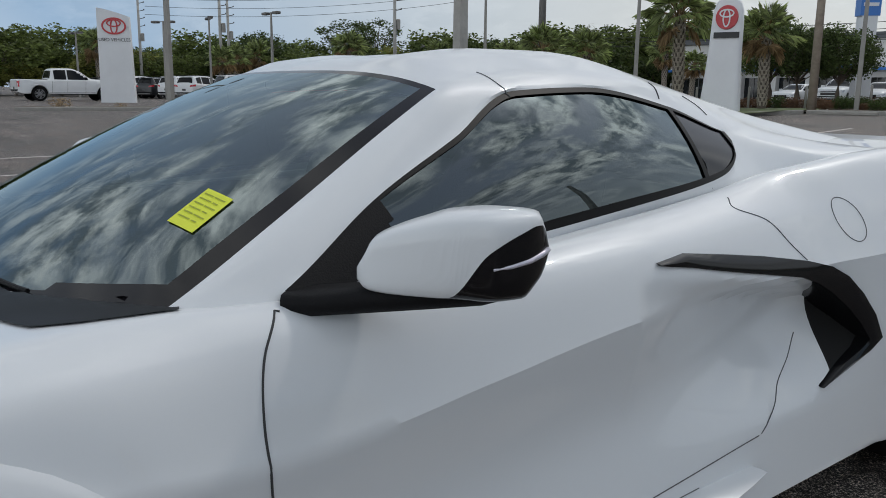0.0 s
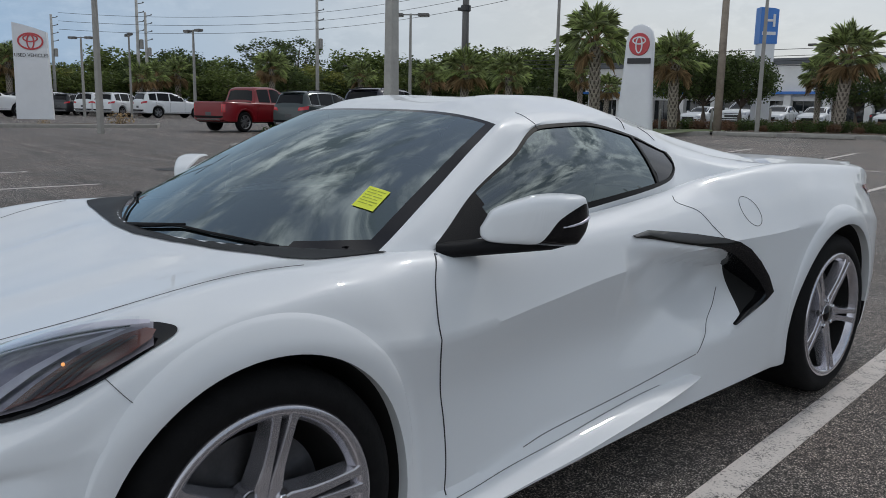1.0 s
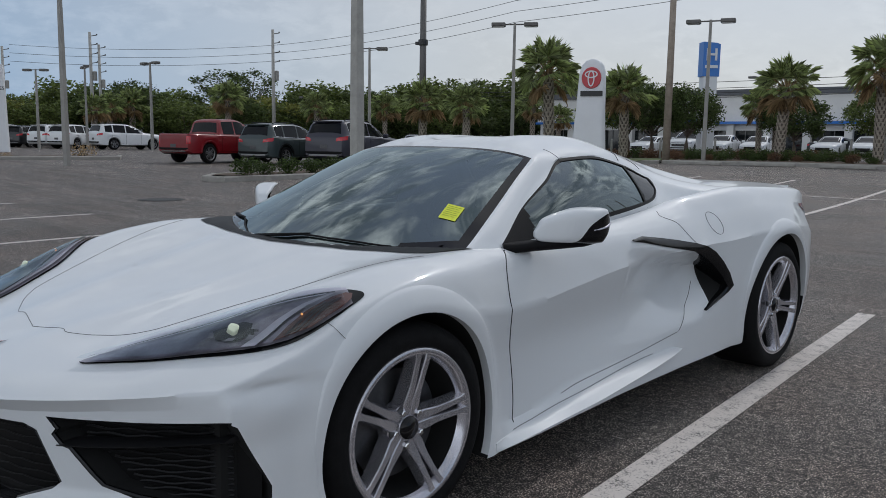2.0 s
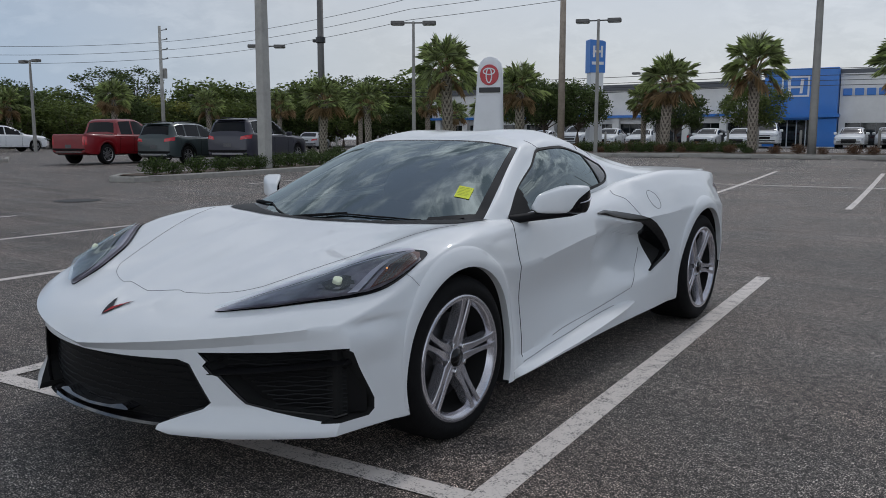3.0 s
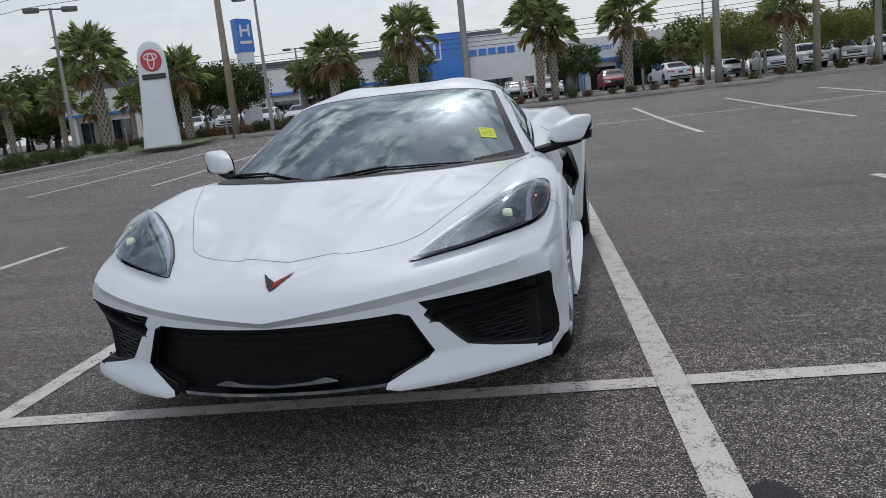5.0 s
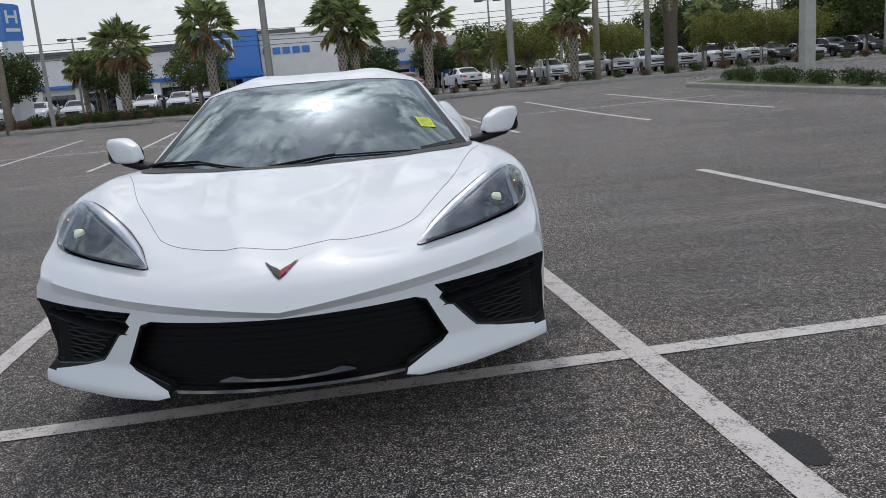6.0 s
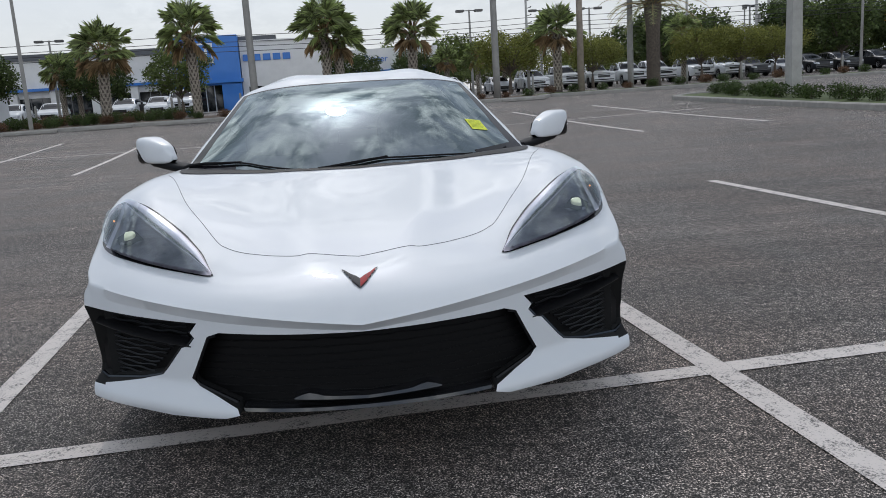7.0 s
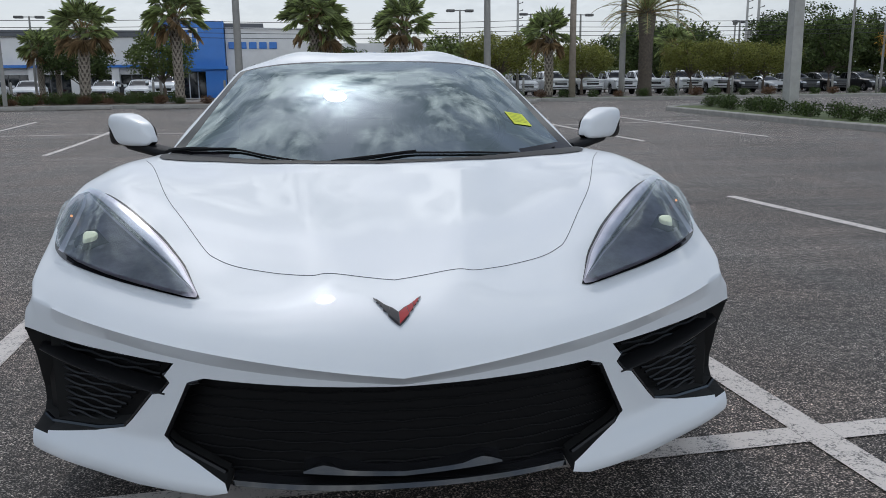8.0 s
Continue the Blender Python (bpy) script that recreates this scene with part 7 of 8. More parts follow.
for j in range(24):
    put(hedge_kinds, 2, place(11.7 + rng.uniform(-.15, .3), 3.8 + .78 * j, rng.uniform(0, 360)) @ Matrix.Translation((0, 0, .1)) @ Matrix.Scale(rng.uniform(.6, .9), 4))
for j in range(16):
    put(hedge_kinds, 0, place(-29 + .95 * j, 27.6 + rng.uniform(-.2, .8), rng.uniform(0, 360)) @ Matrix.Translation((0, 0, .1)) @ Matrix.Scale(rng.uniform(.8, 1.2), 4))
for j in range(20):
    put(hedge_kinds, 0 if j % 3 else 1, place(10.5 + 1.3 * j, 34.6 + rng.uniform(-.3, .5), rng.uniform(0, 360)) @ Matrix.Translation((0, 0, .1)) @ Matrix.Scale(rng.uniform(.8, 1.2), 4))
for j in range(26):
    put(hedge_kinds, 1 if j % 5 else 0, place(-22.5 + .62 * j, 35.4 + rng.uniform(-.15, .15), rng.uniform(0, 360)) @ Matrix.Scale(rng.uniform(1.25, 1.5), 4))
tuft = shrub(40, .5, .55, PALMDRY, "tuft of dry straw-coloured grass at the kerb", name="grass_tuft", group="dry tufts", per=300)
tuft.matrix_basis = place(-33.2, 10.9)
copy_thing(tuft, place(-32.2, 16.0) @ Matrix.Scale(1.3, 4))
copy_thing(tuft, place(-32.8, 13.1) @ Matrix.Scale(.6, 4))

# palms
pal_a = sabal(1, 3.55, 1.62, 38, 7, "cabbage palm with full green fan head and brown skirt")
pal_b = sabal(2, 3.0, 1.45, 34, 10, "cabbage palm with drooping brown lower leaves", lean=.12)
pal_c = sabal(3, 3.2, 1.5, 40, 4, "cabbage palm with bright green fan leaves", lean=-.1)
pal_a.matrix_basis = place(-5.4, 33.5)
pal_b.matrix_basis = place(-9.05, 33.5)
pal_c.matrix_basis = place(3.9, 33.5, 90)
copy_thing(pal_c, place(-20.1, 33.5, 40) @ Matrix.Scale(1.30, 4))
copy_thing(pal_b, place(-16.05, 33.5, 120) @ Matrix.Scale(1.02, 4))
copy_thing(pal_a, place(.15, 33.5, 200) @ Matrix.Scale(.98, 4))
copy_thing(pal_c, place(.75, 33.9, 260) @ Matrix.Scale(.92, 4))
copy_thing(pal_b, place(-25.5, 30.2, 20) @ Matrix.Scale(.92, 4))
copy_thing(pal_c, place(-22.5, 30.0, 10) @ Matrix.Scale(.80, 4))
copy_thing(pal_b, place(11.4, 36.0, 70) @ Matrix.Scale(1.0, 4))
for u, v, q, sc in ((-13.6, 45.0, 0, .78), (-12.9, 45.6, 90, .72), (12.0, 56, 50, .85), (14.2, 57, 10, .8), (16.0, 58, 150, .85), (10.5, 60, 70, .9), (-60, 44, 0, 1.2), (-66, 36, 70, 1.1), (-69, 40, 160, 1.25), (-63, 33, 10, 1.0), (-57, 52, 20, 1.2), (-52, 56, 120, 1.1), (-74, 27, 33, 1.2), (-44, 58, 60, 1.0), (-38, 60, 99, 1.1), (-33, 56, 10, .9), (-28, 52, 200, .9), (26, 52, 30, .95), (56, 56, 0, 1.3)):
    copy_thing((pal_a, pal_b, pal_c)[int(q) % 3], place(u, v, q) @ Matrix.Scale(sc, 4))
dp = date_palm(9, 4.05)
dp.matrix_basis = place(16.35, 36.0)

# light poles and utility poles
lp = light_pole(9.2, .24, .15, POLEGREY, "thick weathered concrete pole in the island", heads=0)
lp.matrix_basis = place(-17.0, 17.0)
copy_thing(lp, place(12.55, 18.6))
lp2 = light_pole(6.35, .13, .08, POLEMETAL, "grey lot light pole with two shoebox heads", heads=2)
lp2.matrix_basis = place(-18.3, 27.6, 30) @ Matrix.Scale(.92, 4)
for u, v, q, sc in ((-26.2, 12.3, 20, 1.06), (-65.8, 22.5, 10, .85), (-54.4, 24.5, 30, .91), (-53.1, 27.2, -20, .97), (-51.1, 30.9, 0, 1.05), (-28.93, 29.93, 35, .985), (-11.65, 32.0, 15, 1.0), (14.7, 70, 0, 1.25), (21.2, 70, 20, 1.2), (22.1, 60, 0, 1.05), (37, 62, 30, 1.0), (-15.2, 50, 0, .84), (33, 56, 60, .9), (-62, 55, 0, .9), (-75, 46, 30, .9)):
    copy_thing(lp2, place(u, v, q) @ Matrix.Scale(sc, 4))
lp3 = light_pole(9.5, .16, .11, POLEMETAL, "tall slim grey pole by the far kerb", heads=0, square=False)
lp3.matrix_basis = place(-2.92, 32.0)
for u, v in ((7.55, 33.0), (15.4, 36.6)):
    copy_thing(lp3, place(u, v))
for u, v, sc in ((34.7, 45, .62), (34.6, 42, .5)):
    copy_thing(lp3, place(u, v) @ Matrix.Scale(sc, 4))
up = utility_pole(9.8, "brown wooden utility pole by the kerb", arms=0)
up.matrix_basis = place(-13.3, 32.0)
copy_thing(up, place(12.2, 35.0))
up2 = utility_pole(9.6, "weathered utility pole with insulator arms and transformer", arms=4, material=POLEGREY)
up2.matrix_basis = place(-57.6, 47.2, 70) @ Matrix.Scale(1.11, 4)
for u, v, q, sc in ((-73.5, 30.6, 60, .8), (-70.6, 37.0, 60, .96), (-70.2, 37.6, 60, .86), (30.3, 60, 0, .68), (36.4, 60, 0, .70), (43.7, 70, 0, .9), (-8.5, 52, 0, .56), (15.5, 55, 10, .62), (51, 52, 0, .68)):
    copy_thing(up2, place(u, v, q) @ Matrix.Scale(sc, 4))


def wire(name, pts, sag, r=0.018, label="sagging overhead power lines"):
    bm = bmesh.new()
    for a, b in zip(pts, pts[1:]):
        run = []
        for k in range(13):
            t = k / 12
            x, y = lot(a[0] + (b[0] - a[0]) * t, a[1] + (b[1] - a[1]) * t)
            run.append((x, y, a[2] + (b[2] - a[2]) * t - sag * 4 * t * (1 - t)))
        tube(bm, run, r, 4)
    tagged(mesh_ob(name, bm, SIGNBLACK), label, "power line", "overhead lines")


# grey concrete pole with a collar, among the far palms
cp = thing("utility_pole", "tall grey concrete pole with a dark collar", "utility pole", "utility poles")
bm = bmesh.new()
lathe(bm, [(-.2, .21), (9.8, .15)], 14, 2)
part("pole", bm, LAMPHEAD, cp, smooth=True)
bm = bmesh.new()
lathe(bm, [(5.95, .19), (5.98, .26), (6.25, .26), (6.28, .18)], 14, 2)
box(bm, (.15, -.10, 6.0), (.42, .10, 6.16), .02)
part("collar", bm, SIGNBLACK, cp, "dark collar with a flood lamp")
cp.matrix_basis = place(-27.2, 32.2, 200)
for h in (4.45, 4.75, 5.05, 5.45):
    wire("power_line", [(-40, 52, h + .2), (-8.5, 52, h), (15.5, 55, h + .35), (51, 52, h + .7)], .18)
for h in (8.2, 8.9, 9.6):
    wire("power_line", [(-73, 31, h - .6), (-57.6, 47.2, h), (-30, 33 + 12, h + 1.0), (10, 46, h + 3.6)], .4, r=.016)

# ---------- signs ----------
def ellipse_ring(bm, cx, cz, rx, rz, t, y0, y1, n=36):
    a = [[(cx + (rx + s * t / 2) * math.cos(2 * math.pi * k / n), y, cz + (rz + s * t / 2) * math.sin(2 * math.pi * k / n)) for y, s in ((y0, -1), (y0, 1), (y1, 1), (y1, -1))] for k in range(n)]
    vr = [[bm.verts.new(p) for p in r] for r in a]
    for k in range(n):
        r, s = vr[k], vr[(k + 1) % n]
        for j in range(4):
            bm.faces.new((r[j], r[(j + 1) % 4], s[(j + 1) % 4], s[j]))
    bmesh.ops.recalc_face_normals(bm, faces=bm.faces)


def text(words, size, material, parent, at, turn=(90, 0, 0), name="lettering", deep=0.01, align="CENTER"):
    c = bpy.data.curves.new(name, "FONT")
    c.body, c.size, c.extrude, c.align_x = words, size, deep, align
    c.resolution_u = 3
    ob = new(name, c)
    dg = bpy.context.evaluated_depsgraph_get()
    dg.update()
    me = bpy.data.meshes.new_from_object(ob.evaluated_get(dg))
    bpy.data.objects.remove(ob)
    me.materials.clear()
    me.materials.append(material)
    o = new(name, me)
    o.matrix_basis = pose(*at, *turn)
    o.parent = parent
    return o


# far pylon with curved top
pyl = thing("pylon_sign", "tall white pylon sign with red ring emblem and dark lettering", "sign")
bm = bmesh.new()
prism(bm, [(-.95, -.2), (.95, -.2), (.88, 2.0), (.82, 4.55), (.3, 4.72), (-.3, 4.88), (-.90, 5.0), (-.92, 2.0)], 1, -.22, .22)
part("panel", bm, SIGNWHITE, pyl, angle=20)
bm = bmesh.new()
ellipse_ring(bm, 0, 4.05, .62, .40, .09, -.26, -.215)
ellipse_ring(bm, 0, 4.20, .36, .17, .07, -.26, -.215)
ellipse_ring(bm, 0, 4.02, .17, .36, .07, -.262, -.217)
part("emblem", bm, SIGNRED, pyl, "red ring emblem")
text("USED VEHICLES", .25, SIGNBLACK, pyl, (0, -.225, 3.25))
pyl.matrix_basis = pose(*lot(-48.0, 18.8), ground_at(-48, 18.8), 0, 0, 62) @ Matrix.Diagonal((1.02, 1.02, 1.07, 1))

# near pylon, leaning back with round top
ny = thing("pylon_sign", "white pylon sign with rounded top, red ring emblem and dark plate", "sign")
bm = bmesh.new()
rows = []
prof = [(0, .80, .34, 0), (.6, .74, .33, .02), (1.6, .66, .31, .05), (2.6, .60, .29, .08), (3.4, .58, .27, .10), (3.9, .55, .25, .11), (4.2, .46, .22, .12), (4.38, .30, .18, .12), (4.45, .10, .14, .12)]
for z, w, d, off in prof:
    rows.append([(off + w * math.copysign(abs(math.cos(a)) ** .35, math.cos(a)), d * math.copysign(abs(math.sin(a)) ** .5, math.sin(a)), z - .1) for a in [2 * math.pi * (k + .5) / 20 for k in range(20)]])
ring_mesh(bm, rows)
bmesh.ops.recalc_face_normals(bm, faces=bm.faces)
part("panel", bm, SIGNWHITE, ny, angle=50)
bm = bmesh.new()
lathe(bm, [(-.335, .001), (-.335, .40), (-.27, .42), (-.2, .40)], 32, 1, (.12, 0, 3.58), closed=False)
for v in bm.verts:
    v.co.z = 3.58 + (v.co.z - 3.58) * 1.05
part("emblem_disc", bm, SIGNRED, ny, "round red emblem")
bm = bmesh.new()
ellipse_ring(bm, .12, 3.72, .25, .13, .05, -.36, -.33)
ellipse_ring(bm, .12, 3.55, .12, .30, .05, -.362, -.332)
part("emblem_ring", bm, SIGNWHITE, ny, "pale interlaced rings")
bm = bmesh.new()
box(bm, (-.32, -.345, 2.84), (.62, -.27, 3.05), .01)
part("name_plate", bm, SIGNBLACK, ny, "dark name plate")
ny.matrix_basis = pose(*lot(-14.9, 28.0), ground_at(-14.9, 28), 0, 0, 22) @ Matrix.Diagonal((.935, .935, .96, 1))

# blue topped pole sign across the street
hs = thing("pole_sign", "blue box sign with white emblem on a white pillar", "sign")
bm = bmesh.new()
box(bm, (-.33, -.28, -.1), (.33, .28, 3.75), .02)
part("pillar", bm, SIGNWHITE, hs)
bm = bmesh.new()
prism(bm, [(-.40, 3.72), (.40, 3.72), (.40, 5.20), (.22, 5.26), (-.40, 5.30)], 1, -.30, .30)
part("sign_box", bm, BLUE, hs)
bm = bmesh.new()
for sg in (-1, 1):
    box(bm, (sg * .20 - .05, -.33, 4.45), (sg * .20 + .05, -.295, 5.0))
box(bm, (-.2, -.328, 4.68), (.2, -.297, 4.78))
box(bm, (-.30, -.33, 4.10), (.30, -.30, 4.24))
part("emblem", bm, SIGNWHITE, hs, "white emblem and bar")
hs.matrix_basis = pose(*lot(-18.6, 50.1), ground_at(-18.6, 50.1), 0, 0, 48) @ Matrix.Scale(1.35, 4)

# ---------- showroom building across the street ----------
bl = thing("showroom_building", "long white flat-roofed car showroom with blue entrance block", "building")
VB = 64.0
Z0 = ground_at(-5, 50) - .15


def bbox(name, u0, u1, z0, z1, v0, v1, material, label="", parent=None, bevel=0.0):
    bm = bmesh.new()
    box(bm, (u0, v0, z0), (u1, v1, z1), bevel)
    return part(name, bm, material, parent or bl, label)


bl.matrix_basis = pose(LOT.x, LOT.y, 0, 0, 0, LOT_TURN)
# left wing in two steps, with glass bays between piers
bbox("wall", -40, -10.2, 3.15, 5.2, VB, VB + 14, WALLWHITE, "white upper wall")
bbox("roof_edge", -40.2, -10.2, 5.2, 5.65, VB - .25, VB + 14.2, WALLGREY, "dark grey roof edge")
bbox("blue_band", -40, -10.2, 2.95, 3.15, VB - .35, VB + .2, BLUE, "blue band over the windows")
bbox("wall", -40, -10.2, Z0, 3.0, VB + 2.2, VB + 2.6, WALLWHITE)
for k in range(11):
    u = -39.6 + 2.9 * k
    bbox("pier", u, u + .55, Z0, 2.96, VB - .1, VB + .5, WALLWHITE, "white pier")
    w = bbox("window", u + .55, u + 2.9, Z0 + .05, 2.45, VB + .55, VB + .6, DARKGLASS, "dark shop window")
    for q in (.33, .66):
        bbox("mullion", u + .55 + 2.35 * q - .03, u + .55 + 2.35 * q + .03, Z0 + .05, 2.45, VB + .5, VB + .56, MULLION, parent=w)
    bbox("lintel", u + .55, u + 2.9, 2.45, 2.96, VB + .3, VB + .7, WALLWHITE)
bbox("back", -40, -10.2, Z0, 3.2, VB + .75, VB + 1.2, WALLGREY)
# wavy blue awning
bm = bmesh.new()
rows = []
for k in range(61):
    u = -32.5 + 9.0 * k / 60
    z = 3.05 + .28 * abs(math.sin(math.pi * (u + 32.5) / 3.0)) * -1 + .25
    rows.append([bm.verts.new(p) for p in ((u, VB - .9, z), (u, VB - .9, z + .16), (u, VB - .05, z + .55), (u, VB - .05, z + .4))])
for a, b in zip(rows, rows[1:]):
    for j in range(4):
        bm.faces.new((a[j], a[(j + 1) % 4], b[(j + 1) % 4], b[j]))
bmesh.ops.recalc_face_normals(bm, faces=bm.faces)
part("awning", bm, BLUE, bl, "wavy blue and white awning")
for k, u in enumerate((-31.2, -30.55, -29.9, -29.3, -28.8)):
    bbox("sign_bar", u, u + .42, 3.95, 4.4 + .15 * (k == 0), VB - .06, VB + .02, mat("pale_blue_letter", (0.12, 0.32, 0.62), 0.5) if k == 0 else bpy.data.materials["pale_blue_letter"], "pale blue sign lettering as plain bars")
# blue entrance block
bbox("entrance_block", -10.1, -5.1, 2.6, 6.3, VB - 1.2, VB + 6, BLUE, "tall blue entrance block", bevel=.05)
bbox("entrance_ledge", -10.3, -4.95, 2.75, 3.0, VB - 1.45, VB + 1, BLUE)
bbox("entrance_pier", -6.6, -5.1, Z0, 2.75, VB - 1.2, VB + 3, BLUE)
bbox("entrance_pier", -10.1, -9.3, Z0, 2.75, VB - 1.2, VB + 3, BLUE)
d = bbox("entrance_glass", -9.3, -6.6, Z0, 2.7, VB + .3, VB + .36, DARKGLASS, "glass entrance")
for u in (-8.6, -7.95, -7.3):
    bbox("mullion", u - .04, u + .04, Z0, 2.7, VB + .24, VB + .31, SIGNWHITE, parent=d)
bm = bmesh.new()
cu, cz = -7.95, 5.0
for a, b, c, e in ((-.95, -.82, 4.25, 5.75), (.82, .95, 4.25, 5.75), (-.82, .82, 5.62, 5.75), (-.82, .82, 4.25, 4.38)):
    box(bm, (cu + a, VB - 1.27, c), (cu + b, VB - 1.19, e), .02)
for sg in (-1, 1):
    prism(bm, [(cu + sg * .30, 4.5), (cu + sg * .48, 4.5), (cu + sg * .56, 5.5), (cu + sg * .34, 5.5)], 1, VB - 1.27, VB - 1.19)
box(bm, (cu - .36, VB - 1.27, 4.88), (cu + .36, VB - 1.19, 5.06))
part("emblem", bm, SIGNWHITE, bl, "white framed emblem")
# white wall with blue lettering bars
bbox("wall", -5.05, 1.2, Z0, 5.75, VB - .4, VB + 9, WALLWHITE, "white wall")
bbox("roof_edge", -5.1, -2.2, 5.75, 6.2, VB - .2, VB + 9, WALLGREY)
bbox("wall_cap", -5.05, 1.3, 5.72, 5.86, VB - .5, VB + 9.1, WALLWHITE)
for k in range(5):
    u = -4.85 + .76 * k
    bbox("sign_bar", u, u + .58, 4.30, 4.80, VB - .52, VB - .39, BLUE, "blue sign lettering as plain bars", bevel=.03)
w = bbox("window", -4.6, -1.6, .75, 2.35, VB - .45, VB - .39, DARKGLASS, "dark shop window")
for u in (-3.6, -2.6):
    bbox("mullion", u - .03, u + .03, .75, 2.35, VB - .49, VB - .44, MULLION, parent=w)
bbox("window", -.6, .1, 1.7, 2.3, VB - .45, VB - .39, DARKGLASS)
# service wing
bbox("wall", 1.25, 10.6, 3.0, 4.75, VB + .2, VB + 10, WALLWHITE, "white upper wall of the service wing")
bbox("blue_band", 1.25, 10.6, 2.85, 3.05, VB - .1, VB + .5, BLUE)
bbox("wall", 1.25, 10.6, Z0, 2.9, VB + .6, VB + 10, WALLWHITE)
# flat dark panels on the wall paint the shade inside the bays
for u in (1.7, 4.6, 7.4):
    bbox("service_door", u, u + 2.0, Z0, 2.4, VB + .5, VB + .58, CAVITY if u > 2 else DARKGLASS, "flat dark panel that stands for a shaded service bay")
    bbox("blue_pier", u + 2.1, u + 2.45, Z0, 2.6, VB + .4, VB + .62, BLUE)
text("Service Center", .72, BLUE, bl, (4.3, VB + .17, 3.72), deep=.03)

# ---------- other vehicles ----------
WHITEP, SILVERP, GREYP, BLACKP = paint("white_vehicle_paint", (.72, .73, .74)), paint("silver_vehicle_paint", (.42, .43, .45)), paint("dark_grey_vehicle_paint", (.030, .029, .044)), paint("black_vehicle_paint", (.012, .013, .016))
REDP, GREENP = paint("red_vehicle_paint", (.20, .002, .007)), paint("grey_green_vehicle_paint", (.035, .05, .052))


def park(ob, u, v, turn, scale=1.0):
    ob.matrix_basis = place(u, v, turn) @ Matrix.Scale(scale, 4)
    return ob


def again(ob, u, v, turn, scale=1.0):
    return copy_thing(ob, place(u, v, turn) @ Matrix.Scale(scale, 4))


park(vehicle("pickup", REDP, "bright red crew-cab pickup parked beyond the island"), -26.9, 19.2, 190, .92)
park(vehicle("suv", GREENP, "dark grey-green compact suv seen from behind"), -24.4, 20.6, 190, .91)
park(vehicle("suv", GREYP, "dark grey suv with bright window trim beside the island"), -22.1, 22.1, 194, 1.0)
wp = park(vehicle("pickup", WHITEP, "white pickup truck in a parking row"), -54.2, 17.9, 178, 1.06)
wsv = park(vehicle("suv", WHITEP, "white suv in a parking row"), -55.0, 31.2, 178, 1.06)
bs = park(vehicle("suv", BLACKP, "black suv in a parking row"), -69.9, 27.8, 204)
wse = park(vehicle("sedan", WHITEP, "white sedan parked by the showroom"), -20.0, 57, 5)
park(vehicle("sedan", BLACKP, "dark sedan on the street"), -12.2, 58.6, 92, .95)
sse = park(vehicle("sedan", SILVERP, "silver sedan in a parking row"), -45.0, 52.6, 205)
rse = park(vehicle("sedan", REDP, "red sedan parked by the service wing"), 5.6, 57, 2)
for u, v, o in ((-72.3, 27.3, bs), (-66.6, 28.1, wsv), (-64.2, 28.6, bs), (-61.2, 29.2, wsv), (-58.3, 29.3, wsv)):
    again(o, u, v, 204, .95)
for k, u in enumerate((-25.6, -22.6, -17.5, -12.8, -10.5, -9.0, -3.6, -1.4, 1.0)):
    again((wse, wsv, wse, sse)[k % 4] if k != 3 else wse, u, 57.2 + .3 * (k % 2), 3 * (k % 3), .95)
again(rse, -1.0, 58.6, 0, .95)
again(wse, 9.5, 57, 190, 1.0)
for k, (u, o) in enumerate(((15.8, sse), (18.8, wsv), (21.6, wp), (24.2, wp), (27.3, wp), (30.0, wp), (33.2, wp), (36.2, wp), (39.3, bs), (42.2, sse), (45.2, bs), (48.4, bs), (52, bs))):
    again(o, u * .87, 57 + .2 * (k % 3), -2, .88)

# ---------- trees ----------
round_a = tree(21, 3.6, 1.9, 1.3, LEAFMID, "small rounded ornamental tree by the street", leaf=.065, lumps=18, per=480, group="street trees")
round_b = tree(22, 3.3, 1.7, 1.2, LEAFDARK, "small dark round tree by the showroom", leaf=.065, lumps=18, per=480, group="street trees")
flat_a = tree(23, 3.6, 2.3, 1.4, LEAFYELLOW, "low spreading yellowish tree by the street", leaf=.065, lumps=20, per=480, group="street trees")
round_a.matrix_basis = place(-7.4, 44.5)
round_b.matrix_basis = place(-11.6, 44.5)
flat_a.matrix_basis = place(26.3, 50)
for o, u, v, q, sc in ((flat_a, 29.5, 50.5, 60, 1.0), (flat_a, 32.5, 51, 120, .95), (flat_a, 13.3, 52, 30, 1.15), (round_b, 2.2, 45, 0, .9), (round_b, -17.3, 44, 100, 1.2), (round_b, -19.5, 44, 10, 1.3), (round_a, -22, 46, 20, 1.3), (flat_a, 20, 54, 70, 1.0), (round_b, 8.5, 62, 0, 1.1)):
    copy_thing(o, place(u, v, q) @ Matrix.Scale(sc, 4))

orange = tree(36, 4.2, 2.0, 2.4, LEAFORANGE, "tree with orange-yellow blossom by the street", leaf=.07, lumps=14, per=300, group="street trees")
orange.matrix_basis = place(36.2, 41.5) @ Matrix.Scale(.9, 4)

big = [tree(31, 9.0, 4.2, 2.6, LEAFDARK, "tall dark broad-leaved tree behind the lot", leaf=.235, lumps=22, per=165), tree(32, 8.0, 4.4, 2.0, LEAFMID, "leafy green tree behind the lot", leaf=.225, lumps=22, per=165), tree(33, 7.0, 4.0, 1.6, LEAFYELLOW, "yellow-green bushy tree behind the lot", leaf=.21, lumps=20, per=165), tree(34, 11.5, 3.6, 5.5, LEAFDARK, "tall thin-crowned tree behind the lot", leaf=.17, lumps=16, per=130)]
seen = [True] * 4
rng = random.Random(12)


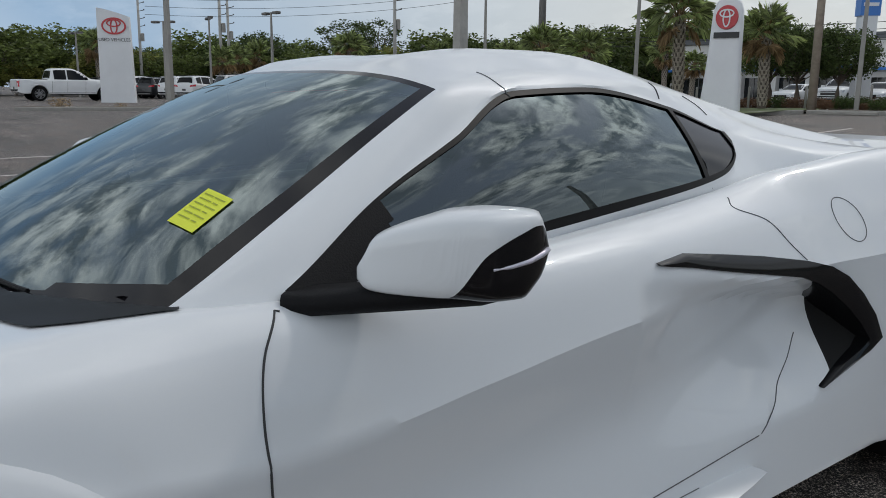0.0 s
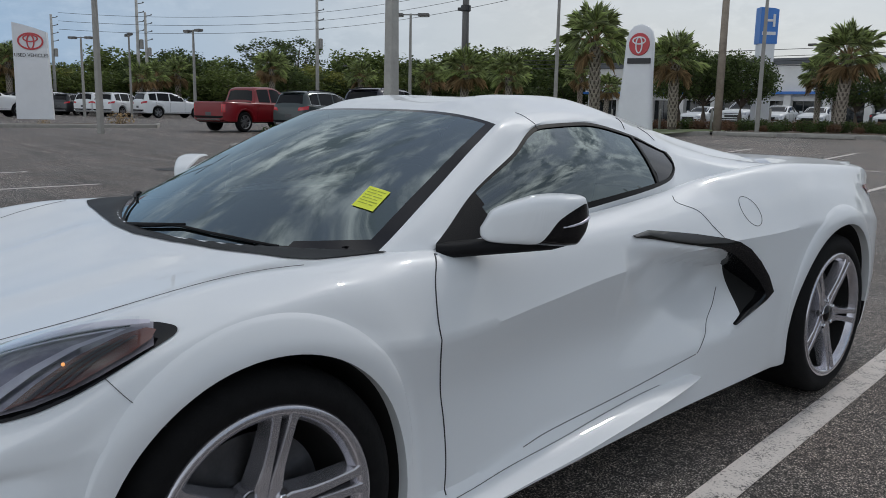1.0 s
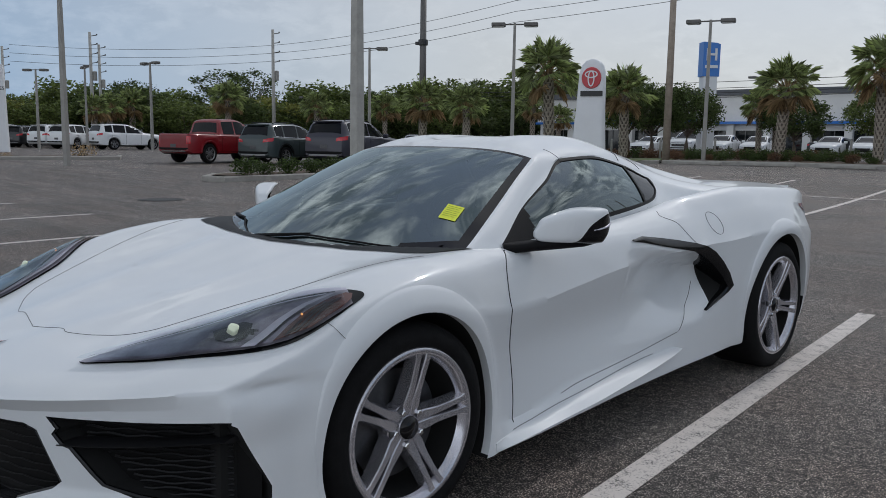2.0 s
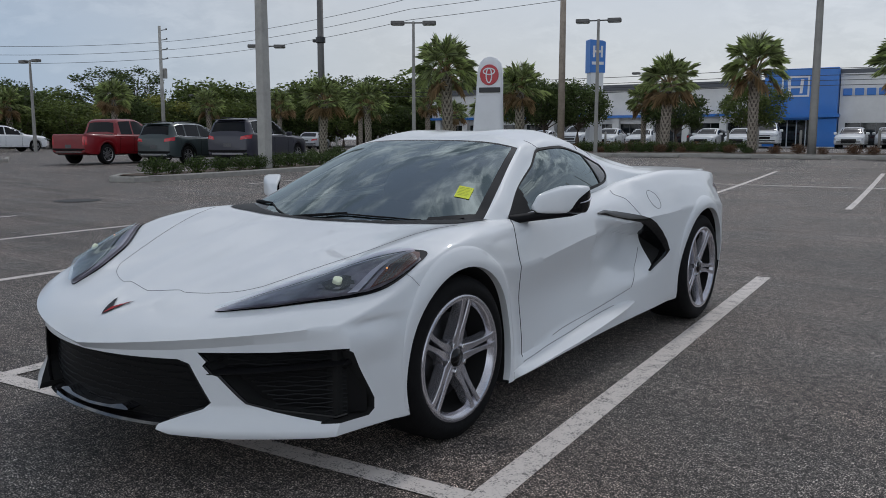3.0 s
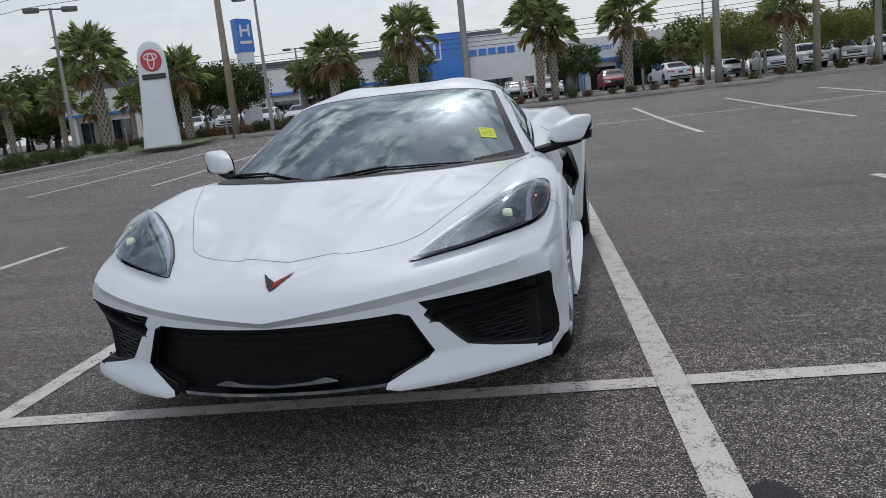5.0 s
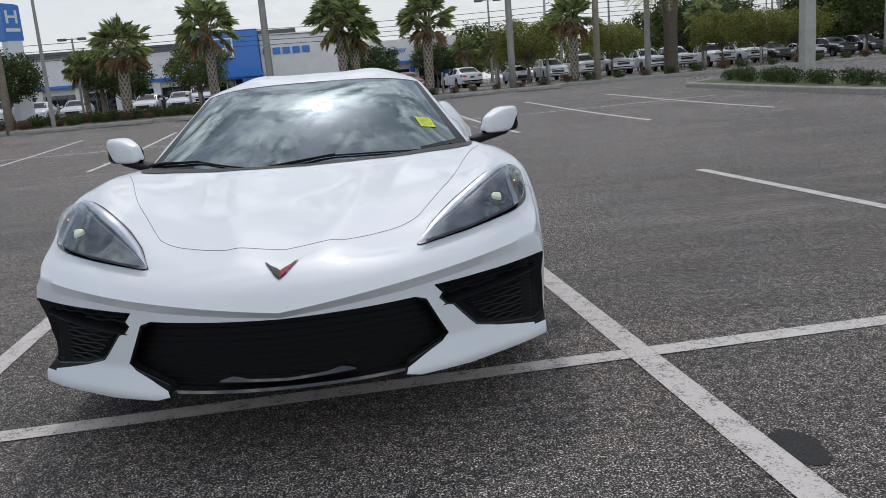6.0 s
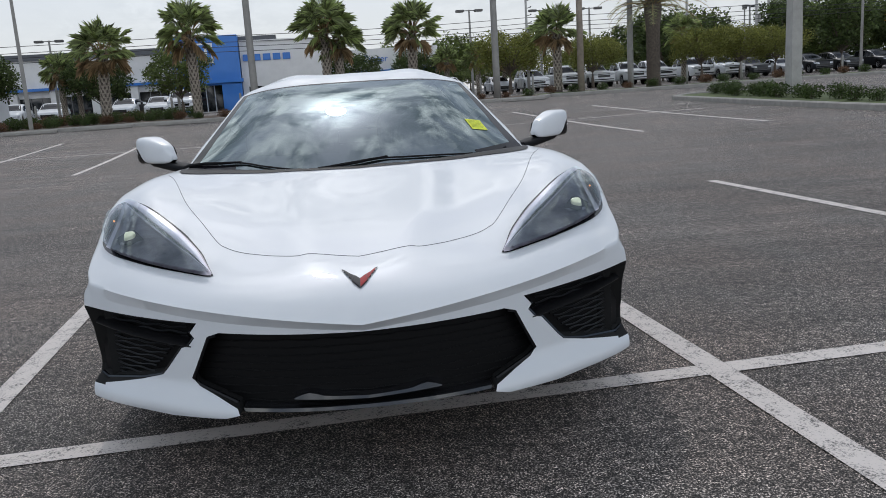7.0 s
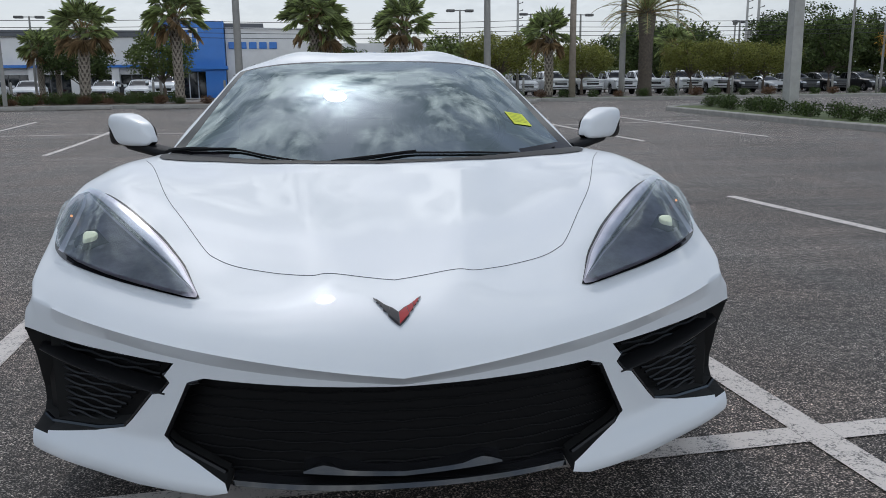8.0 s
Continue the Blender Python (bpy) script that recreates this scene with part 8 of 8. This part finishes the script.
def plant(i, u, v, sc, wide=1.0):
    m = place(u, v, rng.uniform(0, 360)) @ Matrix.Diagonal((sc * wide, sc * wide, sc, 1))
    if seen[i]:
        big[i].matrix_basis = m
        seen[i] = False
    else:
        copy_thing(big[i], m)


for az_deg in range(-52, 100, 2):
    # a band of woods from the east round to the west, angles left of the stalls' direction
    a = radians(az_deg)
    for row in range(2):
        d = (88, 104)[row] + rng.uniform(-6, 6)
        if -6 < az_deg < 26 and row == 0:
            d += 22
        if az_deg < -16:
            d -= 8
        i = rng.choice((0, 1, 1, 2, 2) if row == 0 else (0, 0, 3, 1))
        low = 0.66 if az_deg > 55 else (0.84 if az_deg > 26 else (.55 if az_deg > -6 else .70))
        plant(i, -d * math.sin(a) + rng.uniform(-2, 2), d * math.cos(a), rng.uniform(low, low + .26), 1.35 if az_deg > 26 else 1.0)
for az_deg in [28 + 2.6 * k for k in range(27)]:
    a = radians(az_deg)
    plant(rng.choice((0, 1, 2)), -82 * math.sin(a), 82 * math.cos(a), rng.uniform(.5, .66), 1.4)
# low growth that closes the foot of the woods
for az_deg in [-50 + 3.1 * k for k in range(15)] + [27 + 3.1 * k for k in range(24)]:
    a = radians(az_deg)
    d = 77 if az_deg < 0 else 84
    plant(rng.choice((0, 1)), -d * math.sin(a), d * math.cos(a), rng.uniform(.30, .38), 1.7)
# single trees that stand out of the band
TALL = ((0, -62.0, 46.9, .73, 1.0), (3, -63.0, 60.9, .66, 1.2), (3, -59.1, 61.9, .66, 1.1), (3, -64.9, 57.0, .62, 1.2), (3, -56.0, 66.0, .64, 1.0), (0, 41.0, 55.5, .86, .9), (3, 37.0, 68.0, .60, 1.2))
for i, u, v, sc, wide in TALL:
    plant(i, u, v, sc, wide)
plant(3, 53.0, 75.0, .95)
plant(3, 56.5, 76.0, .85)
for az_deg in range(104, 306, 12):
    a = radians(az_deg)
    plant(rng.choice((0, 1, 2)), -110 * math.sin(a), 110 * math.cos(a), rng.uniform(.8, 1.2))
